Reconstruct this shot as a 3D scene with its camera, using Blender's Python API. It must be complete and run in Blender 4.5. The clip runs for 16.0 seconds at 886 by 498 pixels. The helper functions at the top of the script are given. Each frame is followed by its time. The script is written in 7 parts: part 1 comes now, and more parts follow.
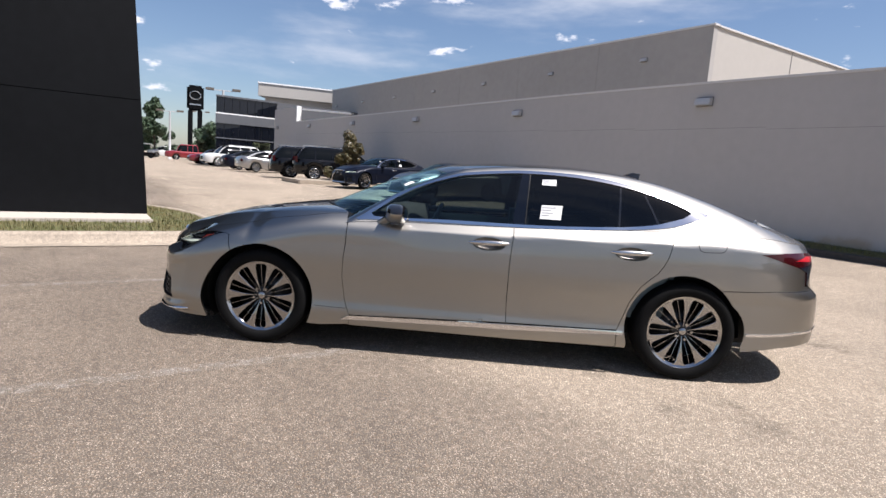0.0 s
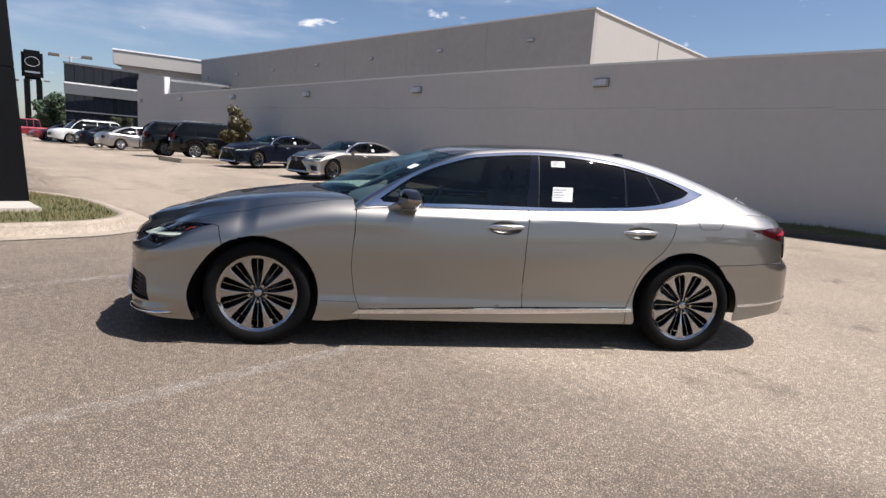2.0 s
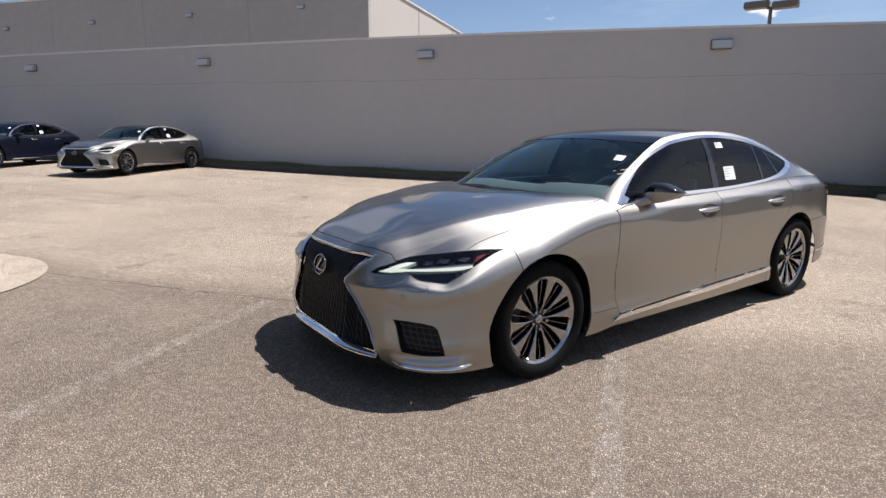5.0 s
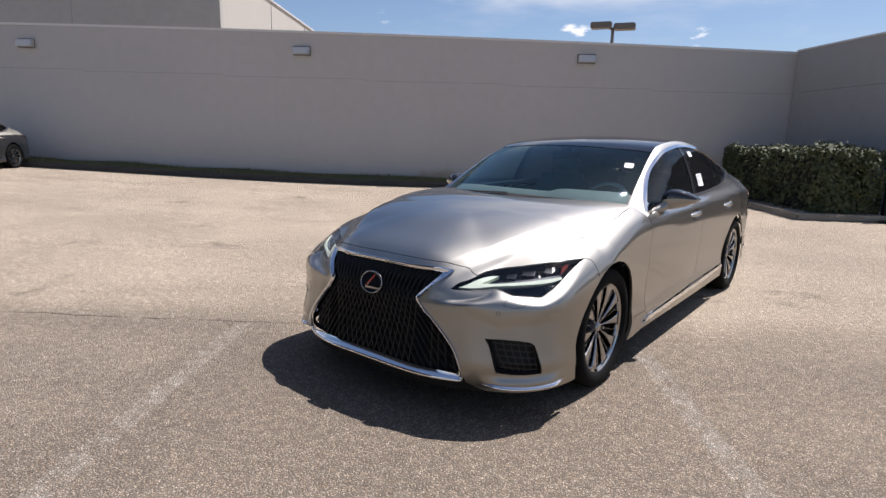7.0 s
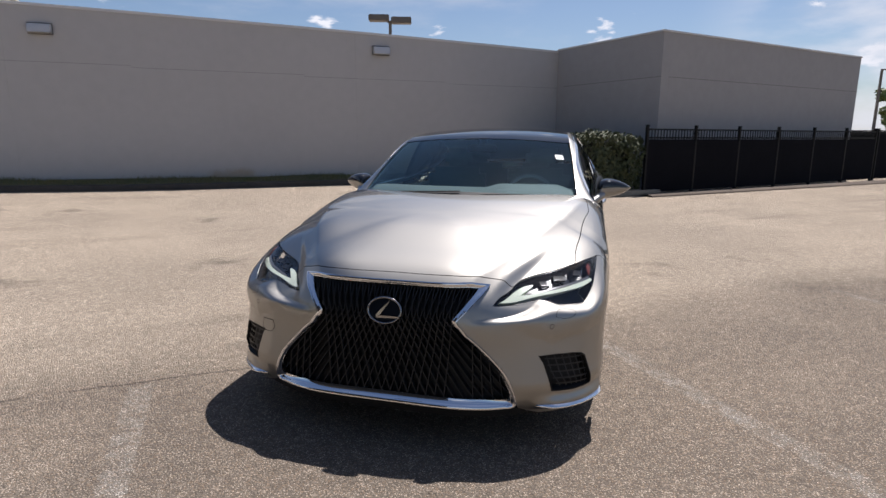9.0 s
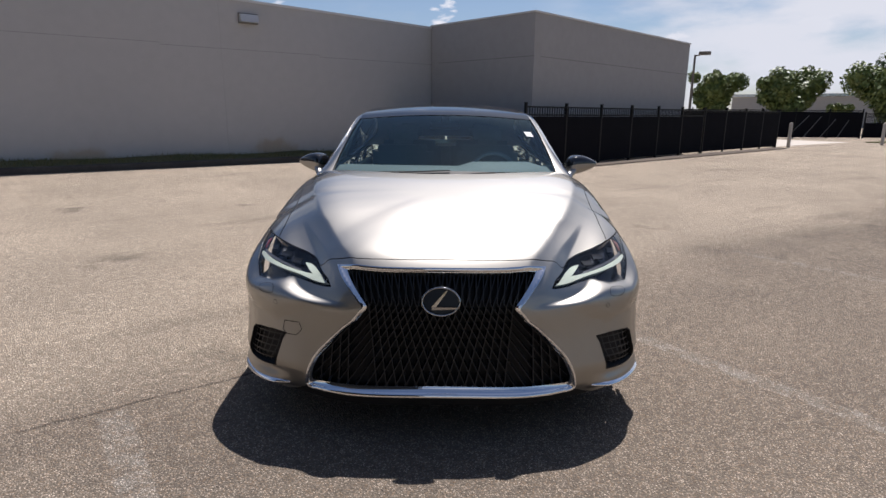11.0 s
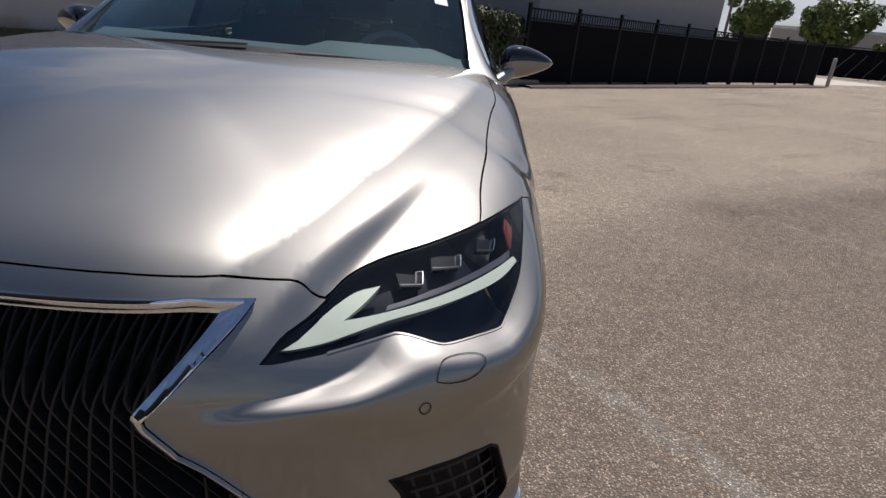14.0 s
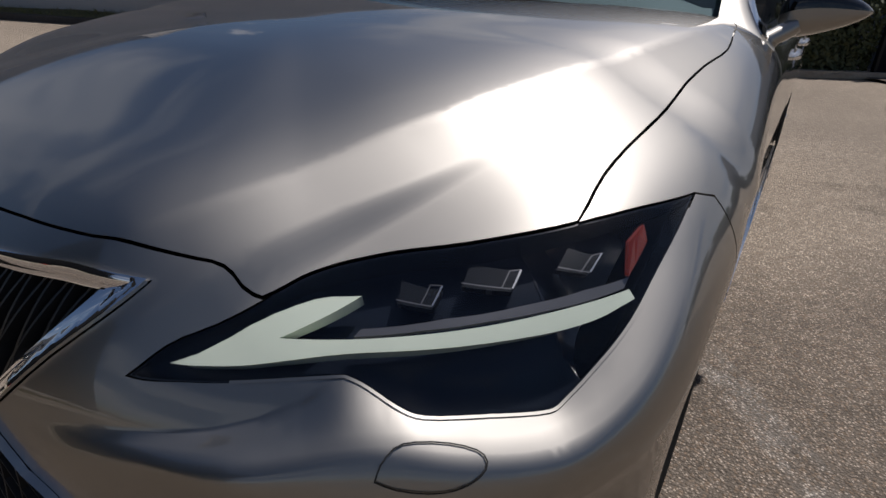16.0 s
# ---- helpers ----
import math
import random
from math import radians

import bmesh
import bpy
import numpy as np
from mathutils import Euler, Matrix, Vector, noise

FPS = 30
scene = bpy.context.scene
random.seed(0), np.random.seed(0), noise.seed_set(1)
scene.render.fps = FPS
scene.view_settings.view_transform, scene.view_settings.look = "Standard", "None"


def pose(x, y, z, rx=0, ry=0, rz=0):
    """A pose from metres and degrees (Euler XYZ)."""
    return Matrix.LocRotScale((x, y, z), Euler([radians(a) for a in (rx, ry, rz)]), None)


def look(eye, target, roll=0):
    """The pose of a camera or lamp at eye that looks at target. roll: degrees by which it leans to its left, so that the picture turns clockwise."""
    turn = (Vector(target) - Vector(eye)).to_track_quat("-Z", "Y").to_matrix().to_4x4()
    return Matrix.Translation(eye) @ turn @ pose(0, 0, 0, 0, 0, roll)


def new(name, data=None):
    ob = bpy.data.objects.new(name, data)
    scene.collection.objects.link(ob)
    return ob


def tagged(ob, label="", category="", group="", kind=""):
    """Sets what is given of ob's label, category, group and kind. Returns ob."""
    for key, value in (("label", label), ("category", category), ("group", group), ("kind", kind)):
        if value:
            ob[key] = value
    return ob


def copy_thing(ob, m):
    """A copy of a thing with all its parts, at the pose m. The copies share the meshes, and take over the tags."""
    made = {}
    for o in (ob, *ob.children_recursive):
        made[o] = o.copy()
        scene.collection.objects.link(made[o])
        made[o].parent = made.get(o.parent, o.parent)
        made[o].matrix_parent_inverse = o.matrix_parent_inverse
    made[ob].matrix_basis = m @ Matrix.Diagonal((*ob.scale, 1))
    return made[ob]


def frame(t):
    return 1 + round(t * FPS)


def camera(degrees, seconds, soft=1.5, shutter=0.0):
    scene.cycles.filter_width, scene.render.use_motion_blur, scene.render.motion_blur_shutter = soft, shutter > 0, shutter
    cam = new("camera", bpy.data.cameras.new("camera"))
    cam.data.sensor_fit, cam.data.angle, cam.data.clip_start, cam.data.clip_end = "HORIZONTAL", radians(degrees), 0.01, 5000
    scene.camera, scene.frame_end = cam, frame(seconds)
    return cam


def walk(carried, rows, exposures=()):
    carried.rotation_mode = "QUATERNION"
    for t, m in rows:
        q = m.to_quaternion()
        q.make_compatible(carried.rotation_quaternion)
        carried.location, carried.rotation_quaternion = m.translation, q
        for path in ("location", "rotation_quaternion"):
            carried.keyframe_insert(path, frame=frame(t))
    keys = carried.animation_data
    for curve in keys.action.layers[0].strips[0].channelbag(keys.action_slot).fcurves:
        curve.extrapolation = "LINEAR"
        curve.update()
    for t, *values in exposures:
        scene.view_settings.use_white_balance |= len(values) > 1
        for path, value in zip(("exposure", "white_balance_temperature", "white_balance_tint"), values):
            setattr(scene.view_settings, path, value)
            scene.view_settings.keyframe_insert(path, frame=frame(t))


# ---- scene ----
from mathutils.geometry import delaunay_2d_cdt

cam = camera(75.8, 16.0)
PATH = [
    (0, (0.022, -5.007, 1.372), (-0.097, -3.029, 1.102), 4.1),
    (0.5, (-0.109, -5.032, 1.363), (-0.07, -3.055, 1.06), 4.0),
    (1, (-0.219, -5.039, 1.35), (-0.111, -3.066, 1.039), 4.6),
    (1.5, (-0.494, -4.921, 1.324), (-0.298, -2.955, 1.015), 4.6),
    (2, (-0.929, -4.79, 1.344), (-0.624, -2.839, 1.024), 3.9),
    (2.5, (-1.458, -4.636, 1.369), (-1.068, -2.701, 1.045), 2.7),
    (3, (-1.983, -4.409, 1.377), (-1.476, -2.5, 1.064), 2.0),
    (3.5, (-2.561, -4.173, 1.407), (-1.926, -2.3, 1.112), 1.4),
    (4, (-3.032, -3.857, 1.398), (-2.222, -2.059, 1.069), 1.5),
    (4.5, (-3.507, -3.517, 1.404), (-2.551, -1.797, 1.048), 1.1),
    (4.7, (-3.671, -3.389, 1.408), (-2.641, -1.716, 1.035), 0.7),
    (6.8, (-4.622, -2.205, 1.409), (-3.101, -0.961, 1.037), 1.0),
    (7, (-4.657, -2.179, 1.411), (-3.12, -0.956, 1.034), 1.5),
    (7.5, (-4.744, -2.097, 1.392), (-3.161, -0.934, 1.013), 1.9),
    (8, (-4.833, -1.779, 1.417), (-3.188, -0.71, 1.027), 0.4),
    (8.5, (-4.868, -1.367, 1.399), (-3.093, -0.54, 0.993), 0.0),
    (9, (-4.851, -0.9, 1.415), (-2.958, -0.387, 1.024), 0.2),
    (9.2, (-4.79, -0.722, 1.403), (-2.879, -0.291, 0.998), 0.6),
    (11.3, (-4.804, 0.002, 1.411), (-2.86, -0.003, 0.938), 0.6),
    (11.5, (-4.801, 0.01, 1.415), (-2.86, 0.008, 0.934), 0.9),
    (12, (-4.672, -0.081, 1.399), (-2.731, -0.075, 0.91), 0.04),
    (12.5, (-4.321, -0.259, 1.343), (-2.399, -0.298, 0.791), 0.89),
    (13, (-3.89, -0.416, 1.277), (-1.977, -0.482, 0.697), 0.85),
    (13.5, (-3.486, -0.597, 1.221), (-1.597, -0.678, 0.569), 2.44),
    (14, (-3.183, -0.751, 1.188), (-1.327, -0.731, 0.444), 5.29),
    (14.5, (-2.944, -0.766, 1.135), (-1.128, -0.667, 0.305), 5.83),
    (15, (-2.873, -0.768, 1.121), (-1.095, -0.582, 0.225), 6.18),
    (15.5, (-2.814, -0.823, 1.109), (-1.115, -0.355, 0.161), 4.52),
    (16, (-2.697, -1.006, 1.05), (-1.127, -0.072, 0.235), 2.47),
]
EXPOSURE = [(0, 0.78), (0.5, 0.58), (2.5, 0.66), (3.5, 0.55), (4, 0.80), (4.5, 0.68), (4.7, 0.68), (7, 0.68), (8.5, 0.68), (9, 0.46), (11.5, 0.36), (12.5, 0.42), (13.5, 0.20), (14.5, -0.20), (15, -0.35), (15.5, -0.33), (16, -0.41)]
walk(cam, [(t, look(eye, target, roll)) for t, eye, target, roll in PATH], [(t, e, 6080, 15) for t, e in EXPOSURE])

# ---- light ----
TO_SUN = Vector((0.51, -0.165, 1.07)).normalized()
sun = new("sun", bpy.data.lights.new("sun", "SUN"))
sun.data.energy, sun.data.angle, sun.data.color = 5.2, radians(0.53), (1.0, 0.94, 0.85)
sun.matrix_world = look(TO_SUN * 60, (0, 0, 0))
world = bpy.data.worlds.new("sky")
scene.world = world
world.use_nodes = True
wn, wl = world.node_tree.nodes, world.node_tree.links
wn.clear()
w_out, w_bg, w_sky = wn.new("ShaderNodeOutputWorld"), wn.new("ShaderNodeBackground"), wn.new("ShaderNodeTexSky")
w_sky.sky_type, w_sky.sun_disc = "NISHITA", False
w_sky.sun_elevation, w_sky.sun_rotation = math.asin(TO_SUN.z), math.atan2(TO_SUN.x, TO_SUN.y)
w_sky.dust_density, w_sky.ozone_density, w_sky.air_density = 0.7, 1.6, 1.0
w_bg.inputs[1].default_value = 0.064
# small fair-weather puffs low in the sky, thin streaks higher up
w_co = wn.new("ShaderNodeTexCoord")
w_xyz = wn.new("ShaderNodeSeparateXYZ")
wl.new(w_co.outputs["Generated"], w_xyz.inputs[0])


def sky_layer(scale, stretch, low, high, detail, band, shift):
    """Cloud cover from stretched noise between two levels, within a band of heights."""
    mp, nz, rg, bd, mul = wn.new("ShaderNodeMapping"), wn.new("ShaderNodeTexNoise"), wn.new("ShaderNodeMapRange"), wn.new("ShaderNodeMapRange"), wn.new("ShaderNodeMath")
    mp.inputs["Scale"].default_value, mp.inputs["Location"].default_value = stretch, shift
    nz.inputs["Scale"].default_value, nz.inputs["Detail"].default_value, nz.inputs["Roughness"].default_value = scale, detail, 0.55
    rg.interpolation_type = bd.interpolation_type = "SMOOTHSTEP"
    rg.inputs[1].default_value, rg.inputs[2].default_value = low, high
    bd.inputs[1].default_value, bd.inputs[2].default_value = band
    mul.operation = "MULTIPLY"
    wl.new(w_co.outputs["Generated"], mp.inputs[0])
    wl.new(mp.outputs[0], nz.inputs["Vector"])
    wl.new(nz.outputs[0], rg.inputs[0])
    wl.new(w_xyz.outputs[2], bd.inputs[0])
    wl.new(rg.outputs[0], mul.inputs[0])
    wl.new(bd.outputs[0], mul.inputs[1])
    top, cut = wn.new("ShaderNodeMapRange"), wn.new("ShaderNodeMath")
    top.interpolation_type, cut.operation = "SMOOTHSTEP", "MULTIPLY"
    top.inputs[1].default_value, top.inputs[2].default_value, top.inputs[3].default_value, top.inputs[4].default_value = 0.35, 0.75, 1.0, 0.25
    wl.new(w_xyz.outputs[2], top.inputs[0])
    wl.new(mul.outputs[0], cut.inputs[0])
    wl.new(top.outputs[0], cut.inputs[1])
    return cut.outputs[0]


w_last = w_sky.outputs[0]
for cover, tone in ((sky_layer(1.7, (1.0, 1.0, 4.0), 0.49, 0.74, 7, (0.0, 0.05), (3.1, 0.4, 0.0)), (7.6, 7.8, 8.1, 1)),
                    (sky_layer(9.0, (1.0, 1.0, 2.4), 0.62, 0.69, 6, (0.40, 0.22), (0.35, 1.7, 0.2)), (10.5, 10.4, 10.4, 1))):
    w_mix = wn.new("ShaderNodeMix")
    w_mix.data_type = "RGBA"
    w_mix.inputs[7].default_value = tone
    wl.new(cover, w_mix.inputs[0])
    wl.new(w_last, w_mix.inputs[6])
    w_last = w_mix.outputs[2]
# a pale bank of cloud low over the drive
bank_dot, bank_rg, bank_mul, bank_mix = wn.new("ShaderNodeVectorMath"), wn.new("ShaderNodeMapRange"), wn.new("ShaderNodeMath"), wn.new("ShaderNodeMix")
bank_dot.operation, bank_mul.operation, bank_mix.data_type, bank_rg.interpolation_type = "DOT_PRODUCT", "MULTIPLY", "RGBA", "SMOOTHSTEP"
bank_dot.inputs[1].default_value = (0.79, -0.60, 0.12)
bank_rg.inputs[1].default_value, bank_rg.inputs[2].default_value = 0.86, 0.985
bank_mix.inputs[7].default_value = (9.0, 9.1, 9.3, 1)
wl.new(w_co.outputs["Generated"], bank_dot.inputs[0])
wl.new(bank_dot.outputs["Value"], bank_rg.inputs[0])
wl.new(bank_rg.outputs[0], bank_mul.inputs[0])
wl.new(sky_layer(3.4, (1.0, 1.0, 3.4), 0.34, 0.56, 7, (-0.02, 0.02), (1.4, 2.2, 0.6)), bank_mul.inputs[1])
wl.new(bank_mul.outputs[0], bank_mix.inputs[0])
wl.new(w_last, bank_mix.inputs[6])
w_last = bank_mix.outputs[2]
wl.new(w_last, w_bg.inputs[0])
wl.new(w_bg.outputs[0], w_out.inputs[0])


# ---- materials ----
def material(name, color, rough=0.6, metal=0.0, vary=0.12, scale=3.0, bump=0.0, bump_scale=60.0, coat=0.0, spec=0.5, second=None, speck=0.0, speck_scale=180.0):
    """A principled material whose colour wanders at two scales, with optional fine relief and specks."""
    m = bpy.data.materials.new(name)
    m.use_nodes = True
    n, l = m.node_tree.nodes, m.node_tree.links
    b = n["Principled BSDF"]
    b.inputs["Roughness"].default_value, b.inputs["Metallic"].default_value = rough, metal
    b.inputs["Coat Weight"].default_value, b.inputs["Specular IOR Level"].default_value = coat, spec
    b.inputs["Coat Roughness"].default_value = 0.03
    co = n.new("ShaderNodeTexCoord")
    big, small, both = n.new("ShaderNodeTexNoise"), n.new("ShaderNodeTexNoise"), n.new("ShaderNodeMath")
    big.inputs["Scale"].default_value, small.inputs["Scale"].default_value = scale, scale * 11
    big.inputs["Detail"].default_value = small.inputs["Detail"].default_value = 4
    both.operation = "ADD"
    l.new(co.outputs["Object"], big.inputs["Vector"])
    l.new(co.outputs["Object"], small.inputs["Vector"])
    l.new(big.outputs[0], both.inputs[0])
    l.new(small.outputs[0], both.inputs[1])
    ramp = n.new("ShaderNodeMapRange")
    ramp.inputs[1].default_value, ramp.inputs[2].default_value = 0.7, 1.3
    l.new(both.outputs[0], ramp.inputs[0])
    mix = n.new("ShaderNodeMix")
    mix.data_type = "RGBA"
    c2 = second or [c * (1 - vary) for c in color]
    mix.inputs[6].default_value, mix.inputs[7].default_value = (*color, 1), (*c2, 1)
    l.new(ramp.outputs[0], mix.inputs[0])
    last = mix.outputs[2]
    if speck:
        sp, sr, sm = n.new("ShaderNodeTexVoronoi"), n.new("ShaderNodeMapRange"), n.new("ShaderNodeMix")
        sp.inputs["Scale"].default_value = speck_scale
        l.new(co.outputs["Object"], sp.inputs["Vector"])
        sep = n.new("ShaderNodeSeparateColor")
        l.new(sp.outputs["Color"], sep.inputs[0])
        sr.inputs[3].default_value, sr.inputs[4].default_value = 1 - speck, 1 + speck
        l.new(sep.outputs[0], sr.inputs[0])
        sm.data_type, sm.blend_type = "RGBA", "MULTIPLY"
        sm.inputs[0].default_value = 1.0
        l.new(last, sm.inputs[6])
        l.new(sr.outputs[0], sm.inputs[7])
        last = sm.outputs[2]
    l.new(last, b.inputs["Base Color"])
    if bump:
        bn, bp = n.new("ShaderNodeTexNoise"), n.new("ShaderNodeBump")
        bn.inputs["Scale"].default_value, bn.inputs["Detail"].default_value = bump_scale, 5
        bp.inputs["Strength"].default_value, bp.inputs["Distance"].default_value = bump, 0.01
        l.new(co.outputs["Object"], bn.inputs["Vector"])
        l.new(bn.outputs[0], bp.inputs["Height"])
        l.new(bp.outputs[0], b.inputs["Normal"])
    return m


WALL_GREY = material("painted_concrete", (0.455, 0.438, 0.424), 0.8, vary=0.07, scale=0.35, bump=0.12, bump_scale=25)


def stained_wall(m, spots):
    """Adds low ochre stains, each a ragged patch (along, half width, height), to a wall's colour."""
    n, l = m.node_tree.nodes, m.node_tree.links
    b = n["Principled BSDF"]
    base = b.inputs["Base Color"].links[0].from_socket
    co, xyz, nz = n.new("ShaderNodeTexCoord"), n.new("ShaderNodeSeparateXYZ"), n.new("ShaderNodeTexNoise")
    nz.inputs["Scale"].default_value, nz.inputs["Detail"].default_value = 2.2, 6
    l.new(co.outputs["Object"], xyz.inputs[0])
    l.new(co.outputs["Object"], nz.inputs["Vector"])
    for at, half, tall in spots:
        def calc(op, u, v):
            k = n.new("ShaderNodeMath")
            k.operation = op
            for i, w in enumerate((u, v)):
                if isinstance(w, (int, float)):
                    k.inputs[i].default_value = w
                else:
                    l.new(w, k.inputs[i])
            return k.outputs[0]
        du = calc("DIVIDE", calc("SUBTRACT", xyz.outputs[0], at), half)
        dv = calc("DIVIDE", calc("SUBTRACT", xyz.outputs[2], tall * 0.45), tall * 0.55)
        r = calc("ADD", calc("ADD", calc("MULTIPLY", du, du), calc("MULTIPLY", dv, dv)), calc("MULTIPLY", calc("SUBTRACT", nz.outputs[0], 0.5), 2.4))
        f = n.new("ShaderNodeMapRange")
        f.interpolation_type = "SMOOTHSTEP"
        for i, w in enumerate((1.1, 0.2, 0.0, 0.55)):
            f.inputs[i + 1].default_value = w
        l.new(r, f.inputs[0])
        mix = n.new("ShaderNodeMix")
        mix.data_type = "RGBA"
        mix.inputs[7].default_value = (0.34, 0.24, 0.12, 1)
        l.new(f.outputs[0], mix.inputs[0])
        l.new(base, mix.inputs[6])
        base = mix.outputs[2]
    l.new(base, b.inputs["Base Color"])


# the wall's grey made darker: the wing's deeper shade is put into the colour
WING_GREY = material("shaded_concrete_paint", (0.335, 0.323, 0.316), 0.82, vary=0.09, scale=0.4, bump=0.12, bump_scale=25)
stained_wall(WALL_GREY, ((5.5, 0.75, 0.75), (10.1, 0.75, 0.6)))
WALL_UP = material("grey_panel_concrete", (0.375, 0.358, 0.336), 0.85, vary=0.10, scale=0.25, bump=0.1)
# lit copy of the panel concrete: sunlight on the side wall lightens the colour
WALL_LIT = material("lit_tone_concrete", (0.42, 0.395, 0.36), 0.85, vary=0.05, scale=0.3)
WALL_DARK = material("joint_grey", (0.20, 0.19, 0.185), 0.85)
COPING = material("coping_metal", (0.62, 0.61, 0.60), 0.45, vary=0.06)
WHITE_TRIM = material("white_trim", (0.78, 0.78, 0.77), 0.6, vary=0.04)
LIGHT_METAL = material("pale_metal", (0.55, 0.54, 0.53), 0.45, 0.3, vary=0.08)
LENS_GREY = material("lamp_lens", (0.40, 0.40, 0.38), 0.2)
KERB = material("kerb_concrete", (0.36, 0.30, 0.23), 0.85, vary=0.35, scale=1.6, bump=0.3, bump_scale=50, speck=0.15, speck_scale=60)
# kerb below the wall: the shade on its face is put into this dark colour
KERB_SHADED = material("shaded_kerb", (0.075, 0.062, 0.05), 0.9, vary=0.4, scale=2, bump=0.3)
PALE_CONCRETE = material("pale_concrete", (0.46, 0.41, 0.35), 0.8, vary=0.12, scale=1.5, bump=0.2, bump_scale=40)
GRASS = material("dry_grass_soil", (0.06, 0.075, 0.02), 0.95, second=(0.11, 0.085, 0.04), scale=4, bump=0.5, bump_scale=40)
# brown of the fence kerb, darkened in place of the fence's shadow
FENCE_KERB_SHADE = material("shaded_fence_kerb", (0.10, 0.075, 0.055), 0.95, vary=0.3, scale=3, bump=0.4)
BLADE = material("grass_blade", (0.10, 0.12, 0.035), 0.8, second=(0.20, 0.16, 0.07), scale=2)
LEAF = material("green_leaf", (0.075, 0.125, 0.028), 0.5, second=(0.19, 0.215, 0.055), scale=1.2)
LEAF_DARK = material("dark_leaf", (0.03, 0.06, 0.028), 0.6, second=(0.05, 0.08, 0.035), scale=1.0)
LEAF_BRONZE = material("bronze_leaf", (0.045, 0.065, 0.022), 0.4, second=(0.14, 0.085, 0.035), scale=9)
LEAF_HEDGE = material("hedge_leaf", (0.030, 0.046, 0.014), 0.7, second=(0.075, 0.078, 0.028), scale=4)
HEDGE_CORE = material("hedge_core_shade", (0.012, 0.012, 0.008), 0.9)
BARK = material("bark", (0.10, 0.075, 0.055), 0.9, vary=0.4, scale=6, bump=0.5, bump_scale=30)
BLACK_CLAD = material("black_cladding", (0.0045, 0.005, 0.006), 0.6, vary=0.35, scale=0.6, spec=0.10)
FENCE_BLACK = material("black_metal_paint", (0.005, 0.005, 0.006), 0.5, vary=0.2, spec=0.2)
SCREEN_BLACK = material("black_mesh_fabric", (0.008, 0.008, 0.011), 0.9, vary=0.3, scale=1.5, spec=0.08)
CLAD_GREY = material("dark_grey_cladding", (0.10, 0.105, 0.115), 0.5, vary=0.1)
POLE_GREY = material("painted_pole", (0.50, 0.50, 0.50), 0.5)
LAMP_HEAD = material("lamp_bronze_backlit_pole", (0.14, 0.12, 0.10), 0.5)
CONE_RED = material("red_plastic", (0.50, 0.04, 0.03), 0.5)
SILVER = material("silver_car_paint", (0.36, 0.35, 0.34), 0.3, 0.8, vary=0.02, coat=1.0)
NAVY = material("navy_car_paint", (0.005, 0.007, 0.015), 0.35, 0.1, vary=0.05, coat=0.15, spec=0.12)
CAR_BLACK = material("black_car_paint", (0.004, 0.004, 0.005), 0.12, spec=0.25, vary=0.05, coat=0.3)
WHITE_PAINT = material("white_car_paint", (0.62, 0.62, 0.61), 0.3, vary=0.02, coat=1.0)
CAR_RED = material("red_car_paint", (0.22, 0.012, 0.018), 0.28, 0.2, vary=0.03, coat=1.0)
CAR_GLASS = material("dark_car_glass", (0.004, 0.005, 0.006), 0.08, vary=0.05, spec=0.15)
HEADLAMP = material("headlamp_glass", (0.45, 0.46, 0.47), 0.1, 0.4, coat=1.0)


